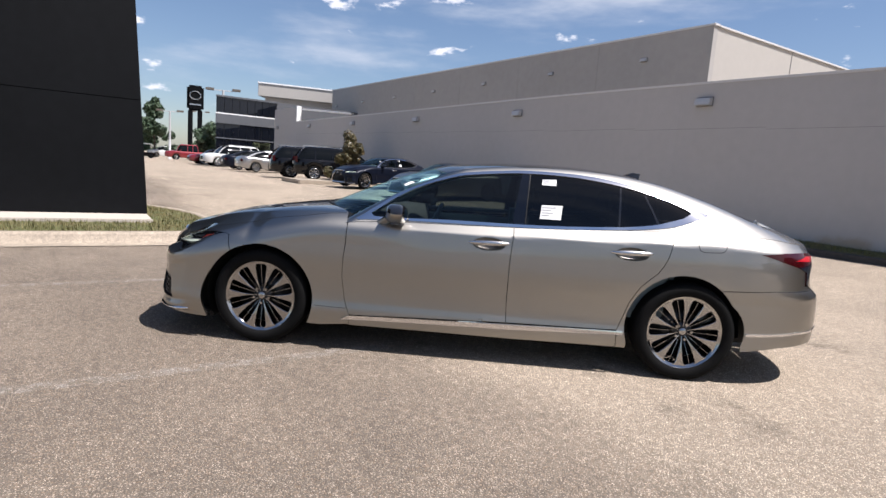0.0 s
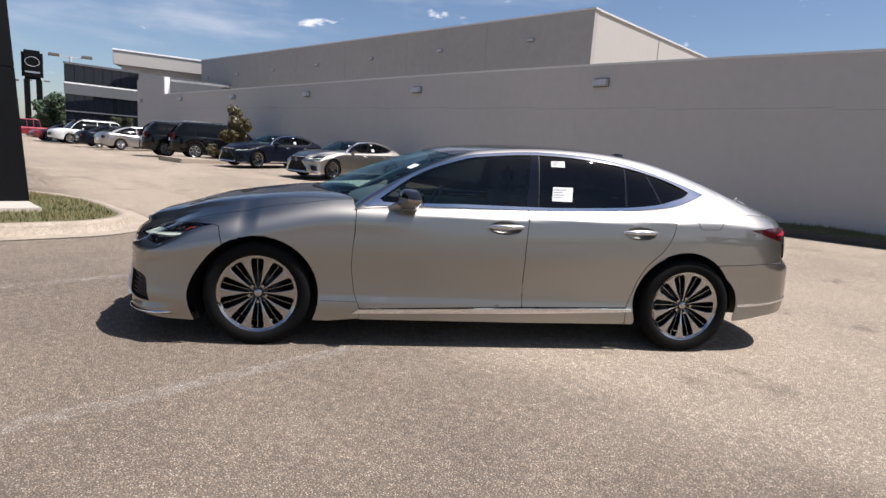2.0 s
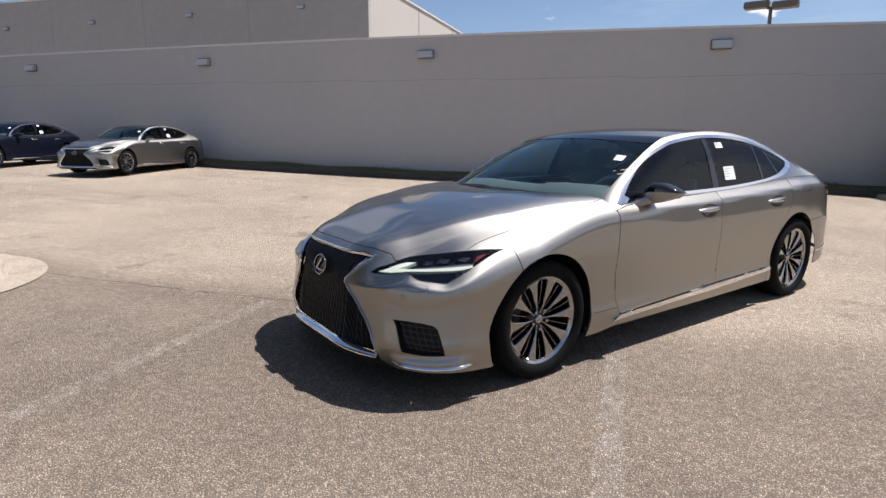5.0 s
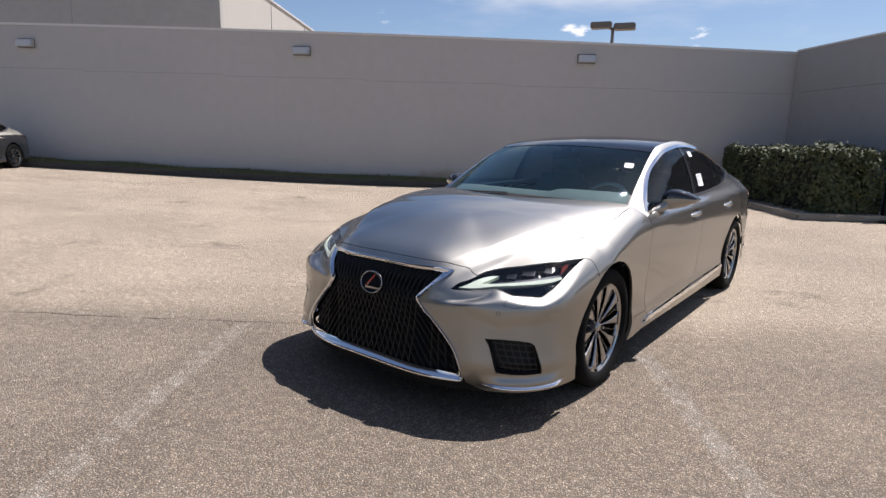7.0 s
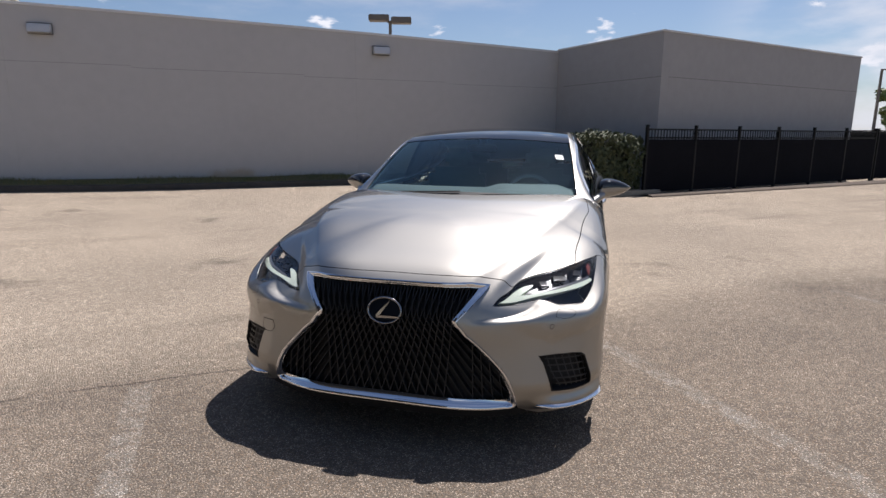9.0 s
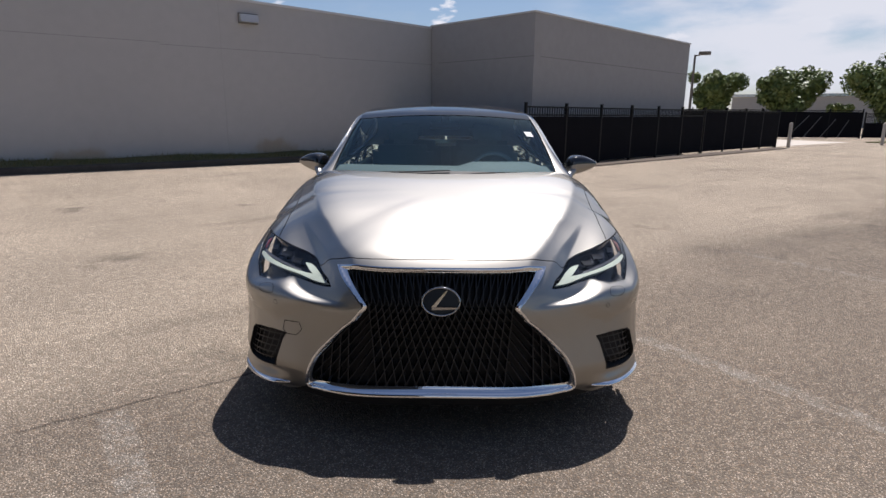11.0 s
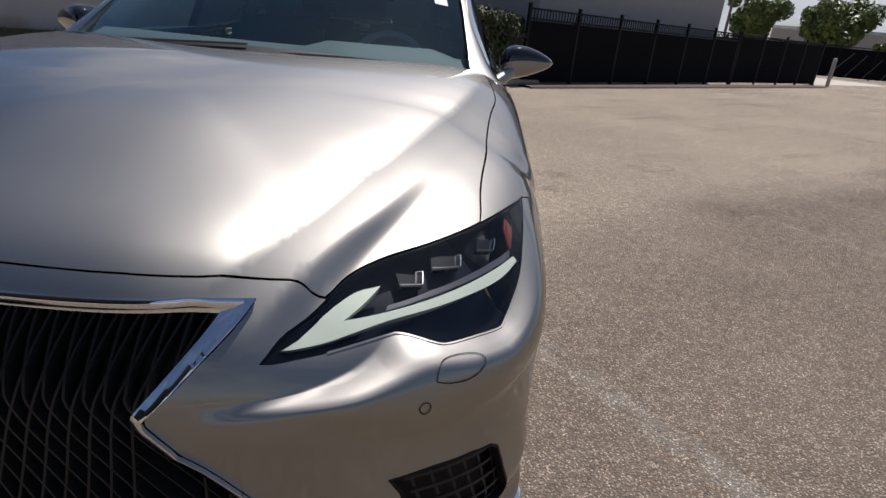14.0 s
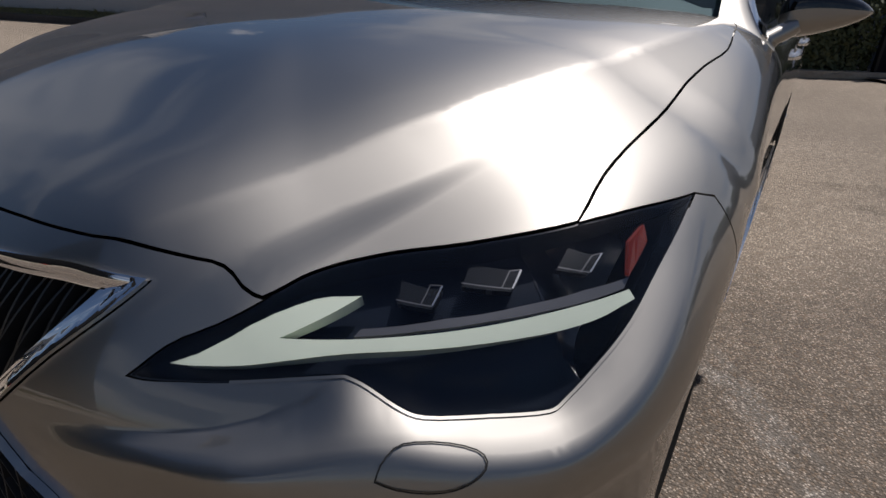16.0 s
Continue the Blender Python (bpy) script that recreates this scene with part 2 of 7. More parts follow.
def asphalt():
    """Worn asphalt: stones of a centimetre, stains, a joint along the stalls and faded stall lines."""
    m = bpy.data.materials.new("worn_asphalt")
    m.use_nodes = True
    n, l = m.node_tree.nodes, m.node_tree.links
    b = n["Principled BSDF"]
    b.inputs["Roughness"].default_value = 0.95
    b.inputs["Specular IOR Level"].default_value = 0.12
    co, sep = n.new("ShaderNodeTexCoord"), n.new("ShaderNodeSeparateXYZ")
    l.new(co.outputs["Object"], sep.inputs[0])

    def math_node(op, a, c=None, d=None):
        k = n.new("ShaderNodeMath")
        k.operation = op
        for i, v in enumerate((a, c, d)):
            if v is None:
                continue
            if isinstance(v, (int, float)):
                k.inputs[i].default_value = v
            else:
                l.new(v, k.inputs[i])
        return k.outputs[0]

    def noise_node(scale, detail=4, rough=0.55, w=None):
        k = n.new("ShaderNodeTexNoise")
        k.inputs["Scale"].default_value, k.inputs["Detail"].default_value, k.inputs["Roughness"].default_value = scale, detail, rough
        l.new(co.outputs["Object"], k.inputs["Vector"])
        return k.outputs[0]

    def span(v, a, c, lo=0.0, hi=1.0):
        k = n.new("ShaderNodeMapRange")
        k.interpolation_type = "SMOOTHSTEP"
        for i, x in enumerate((a, c, lo, hi)):
            k.inputs[i + 1].default_value = x
        l.new(v, k.inputs[0])
        return k.outputs[0]

    def blend(f, a, c, mode="MIX"):
        k = n.new("ShaderNodeMix")
        k.data_type, k.blend_type = "RGBA", mode
        for i, v in ((0, f), (6, a), (7, c)):
            if isinstance(v, (int, float)):
                k.inputs[i].default_value = v
            elif isinstance(v, tuple):
                k.inputs[i].default_value = (*v, 1)
            else:
                l.new(v, k.inputs[i])
        return k.outputs[2]

    along, out = sep.outputs[0], sep.outputs[1]
    patchy = span(noise_node(0.33, 6, 0.62), 0.36, 0.64)
    col = blend(patchy, (0.300, 0.250, 0.198), (0.176, 0.149, 0.123))
    # the lane nearer the wall is paler and sandier than the stalls
    lane = span(math_node("ADD", out, math_node("MULTIPLY", noise_node(0.5, 3), 1.5)), 13.6, 12.6)
    broad = span(noise_node(0.16, 5, 0.6), 0.38, 0.62)
    col = blend(math_node("MULTIPLY", broad, 0.55), col, (0.281, 0.230, 0.179))
    col = blend(lane, col, blend(patchy, (0.440, 0.368, 0.286), (0.360, 0.303, 0.238)))
    stain = span(noise_node(1.1, 5, 0.6), 0.60, 0.74)
    col = blend(math_node("MULTIPLY", stain, 0.60), col, (0.11, 0.095, 0.08))
    drag = n.new("ShaderNodeMapping")
    drag.inputs["Scale"].default_value = (0.35, 2.2, 1.0)
    l.new(co.outputs["Object"], drag.inputs[0])
    streak = n.new("ShaderNodeTexNoise")
    streak.inputs["Scale"].default_value, streak.inputs["Detail"].default_value = 0.8, 5
    l.new(drag.outputs[0], streak.inputs["Vector"])
    col = blend(math_node("MULTIPLY", span(streak.outputs[0], 0.55, 0.72), 0.30), col, (0.16, 0.135, 0.11))
    # faded lines every 2.9 m
    off = math_node("ABSOLUTE", math_node("SUBTRACT", math_node("FLOORED_MODULO", math_node("SUBTRACT", along, 6.6), 2.9), 1.45))
    line = math_node("MULTIPLY", span(off, 0.075, 0.055), math_node("MULTIPLY", span(out, 12.62, 12.66), span(out, 17.6, 17.4)))
    line = math_node("MULTIPLY", line, math_node("MULTIPLY", span(along, 3.5, 6.0), span(noise_node(9, 4, 0.7), 0.35, 0.7)))
    col = blend(math_node("MULTIPLY", line, 0.52), col, (0.406, 0.382, 0.343))
    # a dark joint along the stalls
    wob = math_node("MULTIPLY", math_node("SUBTRACT", noise_node(2.0, 4), 0.5), 0.10)
    joint = span(math_node("ABSOLUTE", math_node("SUBTRACT", math_node("ADD", out, wob), 12.61)), 0.018, 0.007)
    col = blend(math_node("MULTIPLY", math_node("MULTIPLY", joint, span(along, 8.6, 10.0)), math_node("MULTIPLY", span(noise_node(1.3), 0.40, 0.60), 0.75)), col, (0.05, 0.045, 0.04))
    # stones
    stone = n.new("ShaderNodeTexVoronoi")
    stone.inputs["Scale"].default_value = 135
    l.new(co.outputs["Object"], stone.inputs["Vector"])
    tone = n.new("ShaderNodeSeparateColor")
    l.new(stone.outputs["Color"], tone.inputs[0])
    bright = math_node("POWER", tone.outputs[0], 2.2)
    gap = span(stone.outputs["Distance"], 0.62, 0.30)
    level = math_node("ADD", 0.45, math_node("MULTIPLY", math_node("MULTIPLY", bright, gap), 1.90))
    level = math_node("MULTIPLY", level, span(noise_node(17, 5, 0.7), 0.25, 0.75, 0.66, 1.30))
    col = blend(0.76, col, level, "MULTIPLY")
    warm = span(tone.outputs[1], 0.72, 0.9)
    col = blend(math_node("MULTIPLY", warm, 0.22), col, (0.34, 0.22, 0.13))
    l.new(col, b.inputs["Base Color"])
    bp = n.new("ShaderNodeBump")
    bp.inputs["Strength"].default_value, bp.inputs["Distance"].default_value = 0.9, 0.008
    l.new(math_node("SUBTRACT", math_node("MULTIPLY", noise_node(40, 3), 0.6), stone.outputs["Distance"]), bp.inputs["Height"])
    l.new(bp.outputs[0], b.inputs["Normal"])
    return m


ASPHALT = asphalt()


def metallic_paint(name, color, fine, broad, share):
    """Metal flakes at two spreads of angle, with a hard lobe each, under a clear glossy coat."""
    m = bpy.data.materials.new(name)
    m.use_nodes = True
    n, l = m.node_tree.nodes, m.node_tree.links
    n.clear()
    out, inner, outer, fr = (n.new("ShaderNode" + k) for k in ("OutputMaterial", "MixShader", "MixShader", "Fresnel"))
    a, b, coat = (n.new("ShaderNodeBsdfAnisotropic") for _ in range(3))
    co, nz, ramp, tone = n.new("ShaderNodeTexCoord"), n.new("ShaderNodeTexNoise"), n.new("ShaderNodeMapRange"), n.new("ShaderNodeMix")
    nz.inputs["Scale"].default_value, nz.inputs["Detail"].default_value = 2.0, 3
    tone.data_type = "RGBA"
    tone.inputs[6].default_value, tone.inputs[7].default_value = (*color, 1), (*[c * 0.975 for c in color], 1)
    l.new(co.outputs["Object"], nz.inputs["Vector"])
    l.new(nz.outputs[0], ramp.inputs[0])
    l.new(ramp.outputs[0], tone.inputs[0])
    for lobe, rough in ((a, fine), (b, broad)):
        lobe.distribution = "BECKMANN"
        lobe.inputs["Roughness"].default_value = rough
        l.new(tone.outputs[2], lobe.inputs["Color"])
    coat.inputs["Color"].default_value, coat.inputs["Roughness"].default_value = (1, 1, 1, 1), 0.03
    fr.inputs[0].default_value = 1.75
    inner.inputs[0].default_value = share
    l.new(a.outputs[0], inner.inputs[1])
    l.new(b.outputs[0], inner.inputs[2])
    l.new(fr.outputs[0], outer.inputs[0])
    l.new(inner.outputs[0], outer.inputs[1])
    l.new(coat.outputs[0], outer.inputs[2])
    l.new(outer.outputs[0], out.inputs[0])
    return m


PAINT = metallic_paint("champagne_metallic", (0.302, 0.288, 0.261), 0.40, 0.58, 0.66)
CHROME = material("chrome", (0.82, 0.82, 0.83), 0.06, 1.0, vary=0.02)
WHEEL_CHROME = material("dark_chrome", (0.40, 0.395, 0.39), 0.10, 1.0, vary=0.04)
SATIN = material("satin_metal", (0.55, 0.55, 0.56), 0.25, 1.0, vary=0.05)
GLASS_DARK = material("tinted_glass", (0.004, 0.0055, 0.010), 0.03, vary=0.05, spec=0.42)
GLOSS_BLACK = material("gloss_black", (0.008, 0.008, 0.009), 0.05, vary=0.1, coat=0.6)
LAMP_BLACK = material("lamp_black", (0.008, 0.011, 0.018), 0.2, vary=0.2, spec=0.25)
PROJECTOR = material("projector_lens", (0.006, 0.008, 0.012), 0.5, vary=0.2, spec=0.08)
DRL_WHITE = material("running_light", (0.62, 0.68, 0.56), 0.25, vary=0.06, coat=0.5)
SMOKED = material("smoked_reflector", (0.13, 0.13, 0.14), 0.3, 0.5)
AMBER_RED = material("amber_lens", (0.10, 0.009, 0.006), 0.6, spec=0.1)
TAIL_RED = material("red_lens", (0.035, 0.0015, 0.003), 0.12, coat=0.15, spec=0.3)
TAIL_BRIGHT = material("bright_red_lens", (0.42, 0.012, 0.02), 0.2, coat=0.15, spec=0.3)
PLASTIC = material("black_plastic", (0.008, 0.008, 0.008), 0.6, spec=0.3, bump=0.1, bump_scale=200)
GRILLE_BLACK = material("grille_black", (0.022, 0.022, 0.023), 0.38, vary=0.2, spec=0.35)
SEAM_BLACK = material("seam_shadow_gap", (0.01, 0.01, 0.01), 0.8)
RUBBER = material("tyre_rubber", (0.007, 0.007, 0.007), 0.85, spec=0.10, vary=0.25, bump=0.15, bump_scale=120)
BRAKE = material("brake_iron", (0.05, 0.05, 0.052), 0.45, 0.6, vary=0.3)
CABIN_DARK = material("dark_trim", (0.19, 0.235, 0.245), 0.6)
DASH = material("dashboard_grey", (0.050, 0.058, 0.055), 0.7, bump=0.1)
SEAT = material("grey_leather", (0.15, 0.20, 0.215), 0.5, bump=0.1)
PAPER = material("white_paper", (0.75, 0.75, 0.73), 0.8, vary=0.03)
PRINT = material("grey_print", (0.25, 0.25, 0.26), 0.8)


def glazing(name, tint, index, film=(1, 1, 1), most=1.0):
    """Glass one looks through: a clear tinted sheet whose gloss grows towards grazing angles, alike from both sides."""
    m = bpy.data.materials.new(name)
    m.use_nodes = True
    n, l = m.node_tree.nodes, m.node_tree.links
    n.clear()
    out, mix, tr, gl, lw, power, lift = (n.new("ShaderNode" + k) for k in ("OutputMaterial", "MixShader", "BsdfTransparent", "BsdfGlossy", "LayerWeight", "Math", "Math"))
    gl.inputs[0].default_value = (*film, 1)
    tr.inputs[0].default_value, gl.inputs["Roughness"].default_value = (*tint, 1), 0.01
    base = ((index - 1) / (index + 1)) ** 2
    lw.inputs[0].default_value = 0.5
    power.operation, lift.operation = "POWER", "MULTIPLY_ADD"
    power.inputs[1].default_value, lift.inputs[1].default_value, lift.inputs[2].default_value = 5.0, most - base, base
    l.new(lw.outputs["Facing"], power.inputs[0])
    l.new(power.outputs[0], lift.inputs[0])
    l.new(lift.outputs[0], mix.inputs[0])
    l.new(tr.outputs[0], mix.inputs[1])
    l.new(gl.outputs[0], mix.inputs[2])
    l.new(mix.outputs[0], out.inputs[0])
    return m


WINDSCREEN = glazing("windscreen_glass", (0.64, 0.86, 0.90), 1.58, (0.74, 0.95, 1.0), 0.6)
FRONT_GLASS = glazing("light_tinted_glass", (0.26, 0.30, 0.29), 1.45, most=0.35)
REAR_GLASS = glazing("dark_tinted_glass", (0.10, 0.105, 0.11), 1.45, most=0.35)
CLEAR = glazing("clear_cover", (0.93, 0.94, 0.95), 1.45)


# ---- building helpers ----
def thing(name, label, category, at=(0, 0, 0), turn=0.0, group="", kind=""):
    ob = new(name)
    ob.matrix_world = pose(*at, 0, 0, turn)
    ob.empty_display_size = 0.2
    return tagged(ob, label, category, group, kind)


def part(name, bm, mat, parent=None, label="", smooth=False, flip=True):
    if flip:
        bmesh.ops.recalc_face_normals(bm, faces=bm.faces)
    me = bpy.data.meshes.new(name)
    bm.to_mesh(me)
    bm.free()
    me.materials.append(mat)
    if smooth:
        me.shade_smooth()
    ob = new(name, me)
    ob.parent = parent
    return tagged(ob, label)


def box(bm, x0, x1, y0, y1, z0, z1, bevel=0.0):
    r = bmesh.ops.create_cube(bm, size=1.0)
    bmesh.ops.transform(bm, matrix=Matrix.Translation(((x0 + x1) / 2, (y0 + y1) / 2, (z0 + z1) / 2)) @ Matrix.Diagonal((x1 - x0, y1 - y0, z1 - z0, 1)), verts=r["verts"])
    if bevel:
        edges = list({e for v in r["verts"] for e in v.link_edges})
        bmesh.ops.bevel(bm, geom=edges, offset=bevel, segments=2, affect="EDGES")
    return bm


# ---- shape of the sedan ----
def lerp_curve(knots, x):
    """Smooth curve through (x, value) knots, with finite-difference tangents."""
    xs = [k[0] for k in knots]
    if x <= xs[0]:
        return knots[0][1]
    if x >= xs[-1]:
        return knots[-1][1]
    i = max(j for j in range(len(xs) - 1) if xs[j] <= x)
    def slope(j):
        a, b = max(j - 1, 0), min(j + 1, len(xs) - 1)
        return (knots[b][1] - knots[a][1]) / (xs[b] - xs[a])
    h = xs[i + 1] - xs[i]
    t = (x - xs[i]) / h
    return ((2 * t**3 - 3 * t * t + 1) * knots[i][1] + (t**3 - 2 * t * t + t) * h * slope(i)
            + (3 * t * t - 2 * t**3) * knots[i + 1][1] + (t**3 - t * t) * h * slope(i + 1))


def step01(a, b, x):
    t = min(1.0, max(0.0, (x - a) / (b - a)))
    return t * t * (3 - 2 * t)


NOSE_X, NOSE_N, HALF_W, Z_LOW = -1.70, 2.85, 0.962, 0.17
HOOD_SPINE = [(-2.6, 0.885), (-2.40, 0.89), (-2.2, 0.90), (-1.95, 0.955), (-1.7, 0.995), (-1.4, 1.033), (-1.1, 1.05), (-0.8, 1.045)]
SHOULDER = [(0.0, 0.56), (0.35, 0.54), (0.6, 0.55), (0.85, 0.625), (1.0, 0.685), (1.068, 0.735), (1.385, 0.79), (1.77, 0.80)]
ROUND = [(0.0, 3.6), (0.24, 3.65), (0.42, 3.1), (0.6, 3.0), (0.9, 3.05), (1.05, 3.45), (1.3, 3.95), (1.68, 4.3)]
NOSE_D = [(0.17, 0.845), (0.22, 0.858), (0.28, 0.852), (0.45, 0.836), (0.60, 0.838), (0.8, 0.838)]
SIDE_OUT = [(0.17, -0.020), (0.24, -0.009), (0.30, -0.006), (0.38, -0.017), (0.5, -0.014), (0.62, -0.004), (0.70, 0.0), (0.80, -0.005), (0.88, -0.014), (0.915, -0.0185), (0.928, -0.021), (0.938, -0.028), (0.96, -0.050), (1.0, -0.090), (1.1, -0.150)]


def half_w(x):
    """Half width of the flank, fuller over the front wheel."""
    return HALF_W + 0.026 * math.exp(-((max(x, NOSE_X) + 1.75) / 0.45) ** 2)


FULLNESS = [(0.0, 0.012), (0.12, 0.012), (0.2, -0.005), (0.28, -0.033), (0.4, -0.050), (0.5, -0.048), (0.65, -0.03), (0.82, 0.0), (1.0, 0.0)]


def nose_depth(p, z):
    """How far the nose stands ahead of its corners; a little pointed in plan."""
    return lerp_curve(NOSE_D, z) * (1 + lerp_curve(FULLNESS, p))


def past_corner(p):
    """Eases the growth of p behind the corner, so that the skin has no kink there."""
    return p if p <= 1 else 1 + (p - 1) ** 2 / (p - 0.85)


def shoulder(p):
    return lerp_curve(SHOULDER, past_corner(p))


def roundness(p):
    return lerp_curve(ROUND, past_corner(p))


CREASE = [(-2.46, 0.35), (-2.358, 0.420), (-2.28, 0.465), (-2.19, 0.507), (-2.08, 0.558), (-1.996, 0.603), (-1.824, 0.667), (-1.50, 0.756), (-1.1, 0.82)]
STEP_LINE = [(-2.5, 0.45), (-2.303, 0.538), (-2.21, 0.580), (-2.11, 0.634), (-1.99, 0.694), (-1.9, 0.74)]


def nose_pert(x, y):
    """The steep step beside the inner end of each headlight, running to a point up the hood."""
    if x > -1.95 or x < -2.52:
        return 0.0
    s = abs(y) - lerp_curve(STEP_LINE, x)
    fade = (1 - step01(-2.27, -1.96, x)) * step01(-2.50, -2.36, x)
    w = 0.015 + 0.012 * (1 - step01(-2.34, -2.0, x))
    return -0.021 * fade * step01(-w, w, s) * (1 - step01(0.05, 0.26, s))


def hood_ridge(x, y):
    """The crease that runs from the grille corner to the foot of each windscreen pillar: level inside, breaking down outside."""
    s = abs(y) - lerp_curve(CREASE, x)
    soft = 0.005 * math.log1p(math.exp(min(s / 0.005, 60)))
    up = 0.015 * math.exp(-(min(s, 0) / 0.19) ** 2)
    return (up * math.exp(-max(s, 0) / 0.10) - 0.019 * (1 - math.exp(-soft / 0.062)) * (1 - step01(0.08, 0.30, s))) * step01(-2.50, -2.36, x) * (1 - 0.55 * step01(-1.6, -1.1, x))


SHELF = [(0.15, 0.10), (0.22, 0.12), (0.267, 0.135), (0.312, 0.160), (0.39, 0.222), (0.437, 0.270), (0.475, 0.255), (0.512, 0.228), (0.58, 0.200), (0.645, 0.172), (0.69, 0.185), (0.74, 0.212), (0.827, 0.262), (0.942, 0.315)]
BREAK = [(0.15, 0.06), (0.25, 0.102), (0.35, 0.140), (0.45, 0.170), (0.55, 0.142), (0.65, 0.112), (0.75, 0.135), (0.85, 0.19), (0.95, 0.24)]


def shelf(p, q):
    """The ledge under each headlight, that breaks into the upright face of the bumper."""
    if p > 1.0 or p < 0.14 or q > 0.42:
        return 0.0
    ledge = 0.026 * step01(-0.71, -0.862, q) * (1 - step01(-0.885, -0.95, q)) * step01(0.34, 0.46, p) * (1 - step01(0.72, 0.86, p))
    top, low = lerp_curve(SHELF, p), lerp_curve(BREAK, p)
    u = (top - q) / (top - low)
    if u < -1:
        return 0.0
    f = 0.06 * math.log1p(math.exp(u / 0.06)) - 0.11 * math.log1p(math.exp((u - 1) / 0.11)) if u < 3 else 1.0
    proud = 0.012 * step01(0.1, 1.0, u) * (1 - step01(1.2, 4.0, u)) * step01(0.24, 0.36, p) * (1 - step01(0.62, 0.82, p))
    return ledge + ((0.035 - 0.005 * step01(0.5, 0.7, p)) * f + proud) * step01(0.15, 0.34, p) * (1 - step01(0.72, 0.97, p)) * (1 - step01(-0.55, -0.95, q))


def front_skin(p, q):
    """p: 0 at the middle of the nose, 1 at the corner, then metres rearwards; q: -1 at the sill, 0 at the shoulder, 1 on the spine."""
    zs = shoulder(p)
    z = zs + min(q, 0) * (zs - Z_LOW)
    depth, out = nose_depth(p, z), lerp_curve(SIDE_OUT, z)
    k = 2 / (NOSE_N + 0.35 * step01(0.6, 0.32, z))
    if p < 1:
        c, s = max(math.cos(p * math.pi / 2), 0), math.sin(p * math.pi / 2)
        bx, by = -depth * c**k, -(half_w(NOSE_X) + out) * math.copysign(abs(s) ** k, s)
    else:
        bx, by = p - 1, -(half_w(NOSE_X + p - 1) + out)
    if p < 1:
        swell = 1 + shelf(p, q) / 0.88
        bx, by = bx * swell, by * swell
    if q <= 0:
        return Vector((NOSE_X + bx, by, z))
    f = q * math.pi / 2
    a = roundness(p)
    rho, up = max(math.cos(f), 0) ** (2 / a), math.sin(f) ** (2 / 2.2 if p < 1 else 2 / (2.2 + 1.8 * step01(1.0, 1.8, p)))
    x, y = NOSE_X + (bx * rho if p < 1 else bx), by * rho
    return Vector((x, y, zs + (lerp_curve(HOOD_SPINE, x) - zs) * up + (nose_pert(x, y) + hood_ridge(x, y)) * min(1, 3 * up)))


TAIL_X, TAIL_N, TAIL_ARC = 1.85, 2.7, 1.40
TAIL_D = [(0.17, 0.77), (0.24, 0.825), (0.36, 0.865), (0.60, 0.862), (0.66, 0.845), (0.705, 0.79), (0.80, 0.772), (0.92, 0.755), (1.0, 0.73), (1.1, 0.66)]
BELT_Z = [(-0.95, 0.952), (-0.8, 0.972), (-0.5, 0.985), (0.27, 1.005), (1.0, 1.04), (1.4, 1.06), (1.7, 1.07), (2.1, 1.055), (2.5, 1.02), (3.25, 1.02)]
ROOF_Y = [(-0.95, 0.775), (-0.5, 0.71), (-0.09, 0.65), (0.4, 0.615), (0.9, 0.60), (1.3, 0.585), (1.7, 0.58), (2.1, 0.59), (2.6, 0.58)]
ROOF_Z = [(-0.95, 0.985), (-0.75, 1.107), (-0.5, 1.242), (-0.28, 1.342), (-0.09, 1.403), (0.4, 1.447), (0.9, 1.442), (1.3, 1.392), (1.7, 1.287), (2.1, 1.15), (2.45, 1.075), (2.7, 1.06)]


def fender_y(x, z):
    p = x - NOSE_X + 1
    zs = shoulder(p)
    if z <= zs:
        return half_w(x) + lerp_curve(SIDE_OUT, z)
    b = 2.2 + 1.8 * step01(1.0, 1.8, p)
    f = min(0.98, (z - zs) / (lerp_curve(HOOD_SPINE, x) - zs))
    return (half_w(x) + lerp_curve(SIDE_OUT, zs)) * (1 - f**b) ** (1 / roundness(p))


def side_skin(sx, z):
    """Doors, quarter and tail: sx in metres along the side, from the front door to the middle of the tail (3.25)."""
    lift = 0.62 * (lerp_curve(BELT_Z, sx) - 0.985) * step01(0.72, 0.9, z) * (1 - step01(1.9, 2.4, sx))
    out = lerp_curve(SIDE_OUT, z - lift)
    if sx > 1.5 and z < 0.62:
        out += (max(out, -0.006) - out) * step01(1.5, 1.9, sx)
    w = HALF_W + out
    if sx < -0.2:
        k = step01(-0.95, -0.25, sx)
        w = k * w + (1 - k) * fender_y(sx, z)
    w += 0.008 * math.exp(-((sx - 1.56) / 0.5) ** 2) * step01(0.3, 0.7, z) * (1 - step01(1.55, 1.84, sx))
    if sx <= TAIL_X:
        return Vector((sx, -w, z))
    th = (sx - TAIL_X) / TAIL_ARC * math.pi / 2
    k = 2 / TAIL_N
    return Vector((TAIL_X + lerp_curve(TAIL_D, z) * max(math.sin(th), 0) ** k, -w * max(math.cos(th), 0) ** k, z))


def roof_edge(sx):
    if sx <= 2.1:
        return Vector((sx, -lerp_curve(ROOF_Y, sx), lerp_curve(ROOF_Z, sx)))
    th = (sx - 2.1) / 1.15 * math.pi / 2
    return Vector((2.1 + 0.36 * math.sin(th), -0.59 * max(math.cos(th), 0) ** 0.8, 1.15 - 0.085 * math.sin(th) ** 0.8))


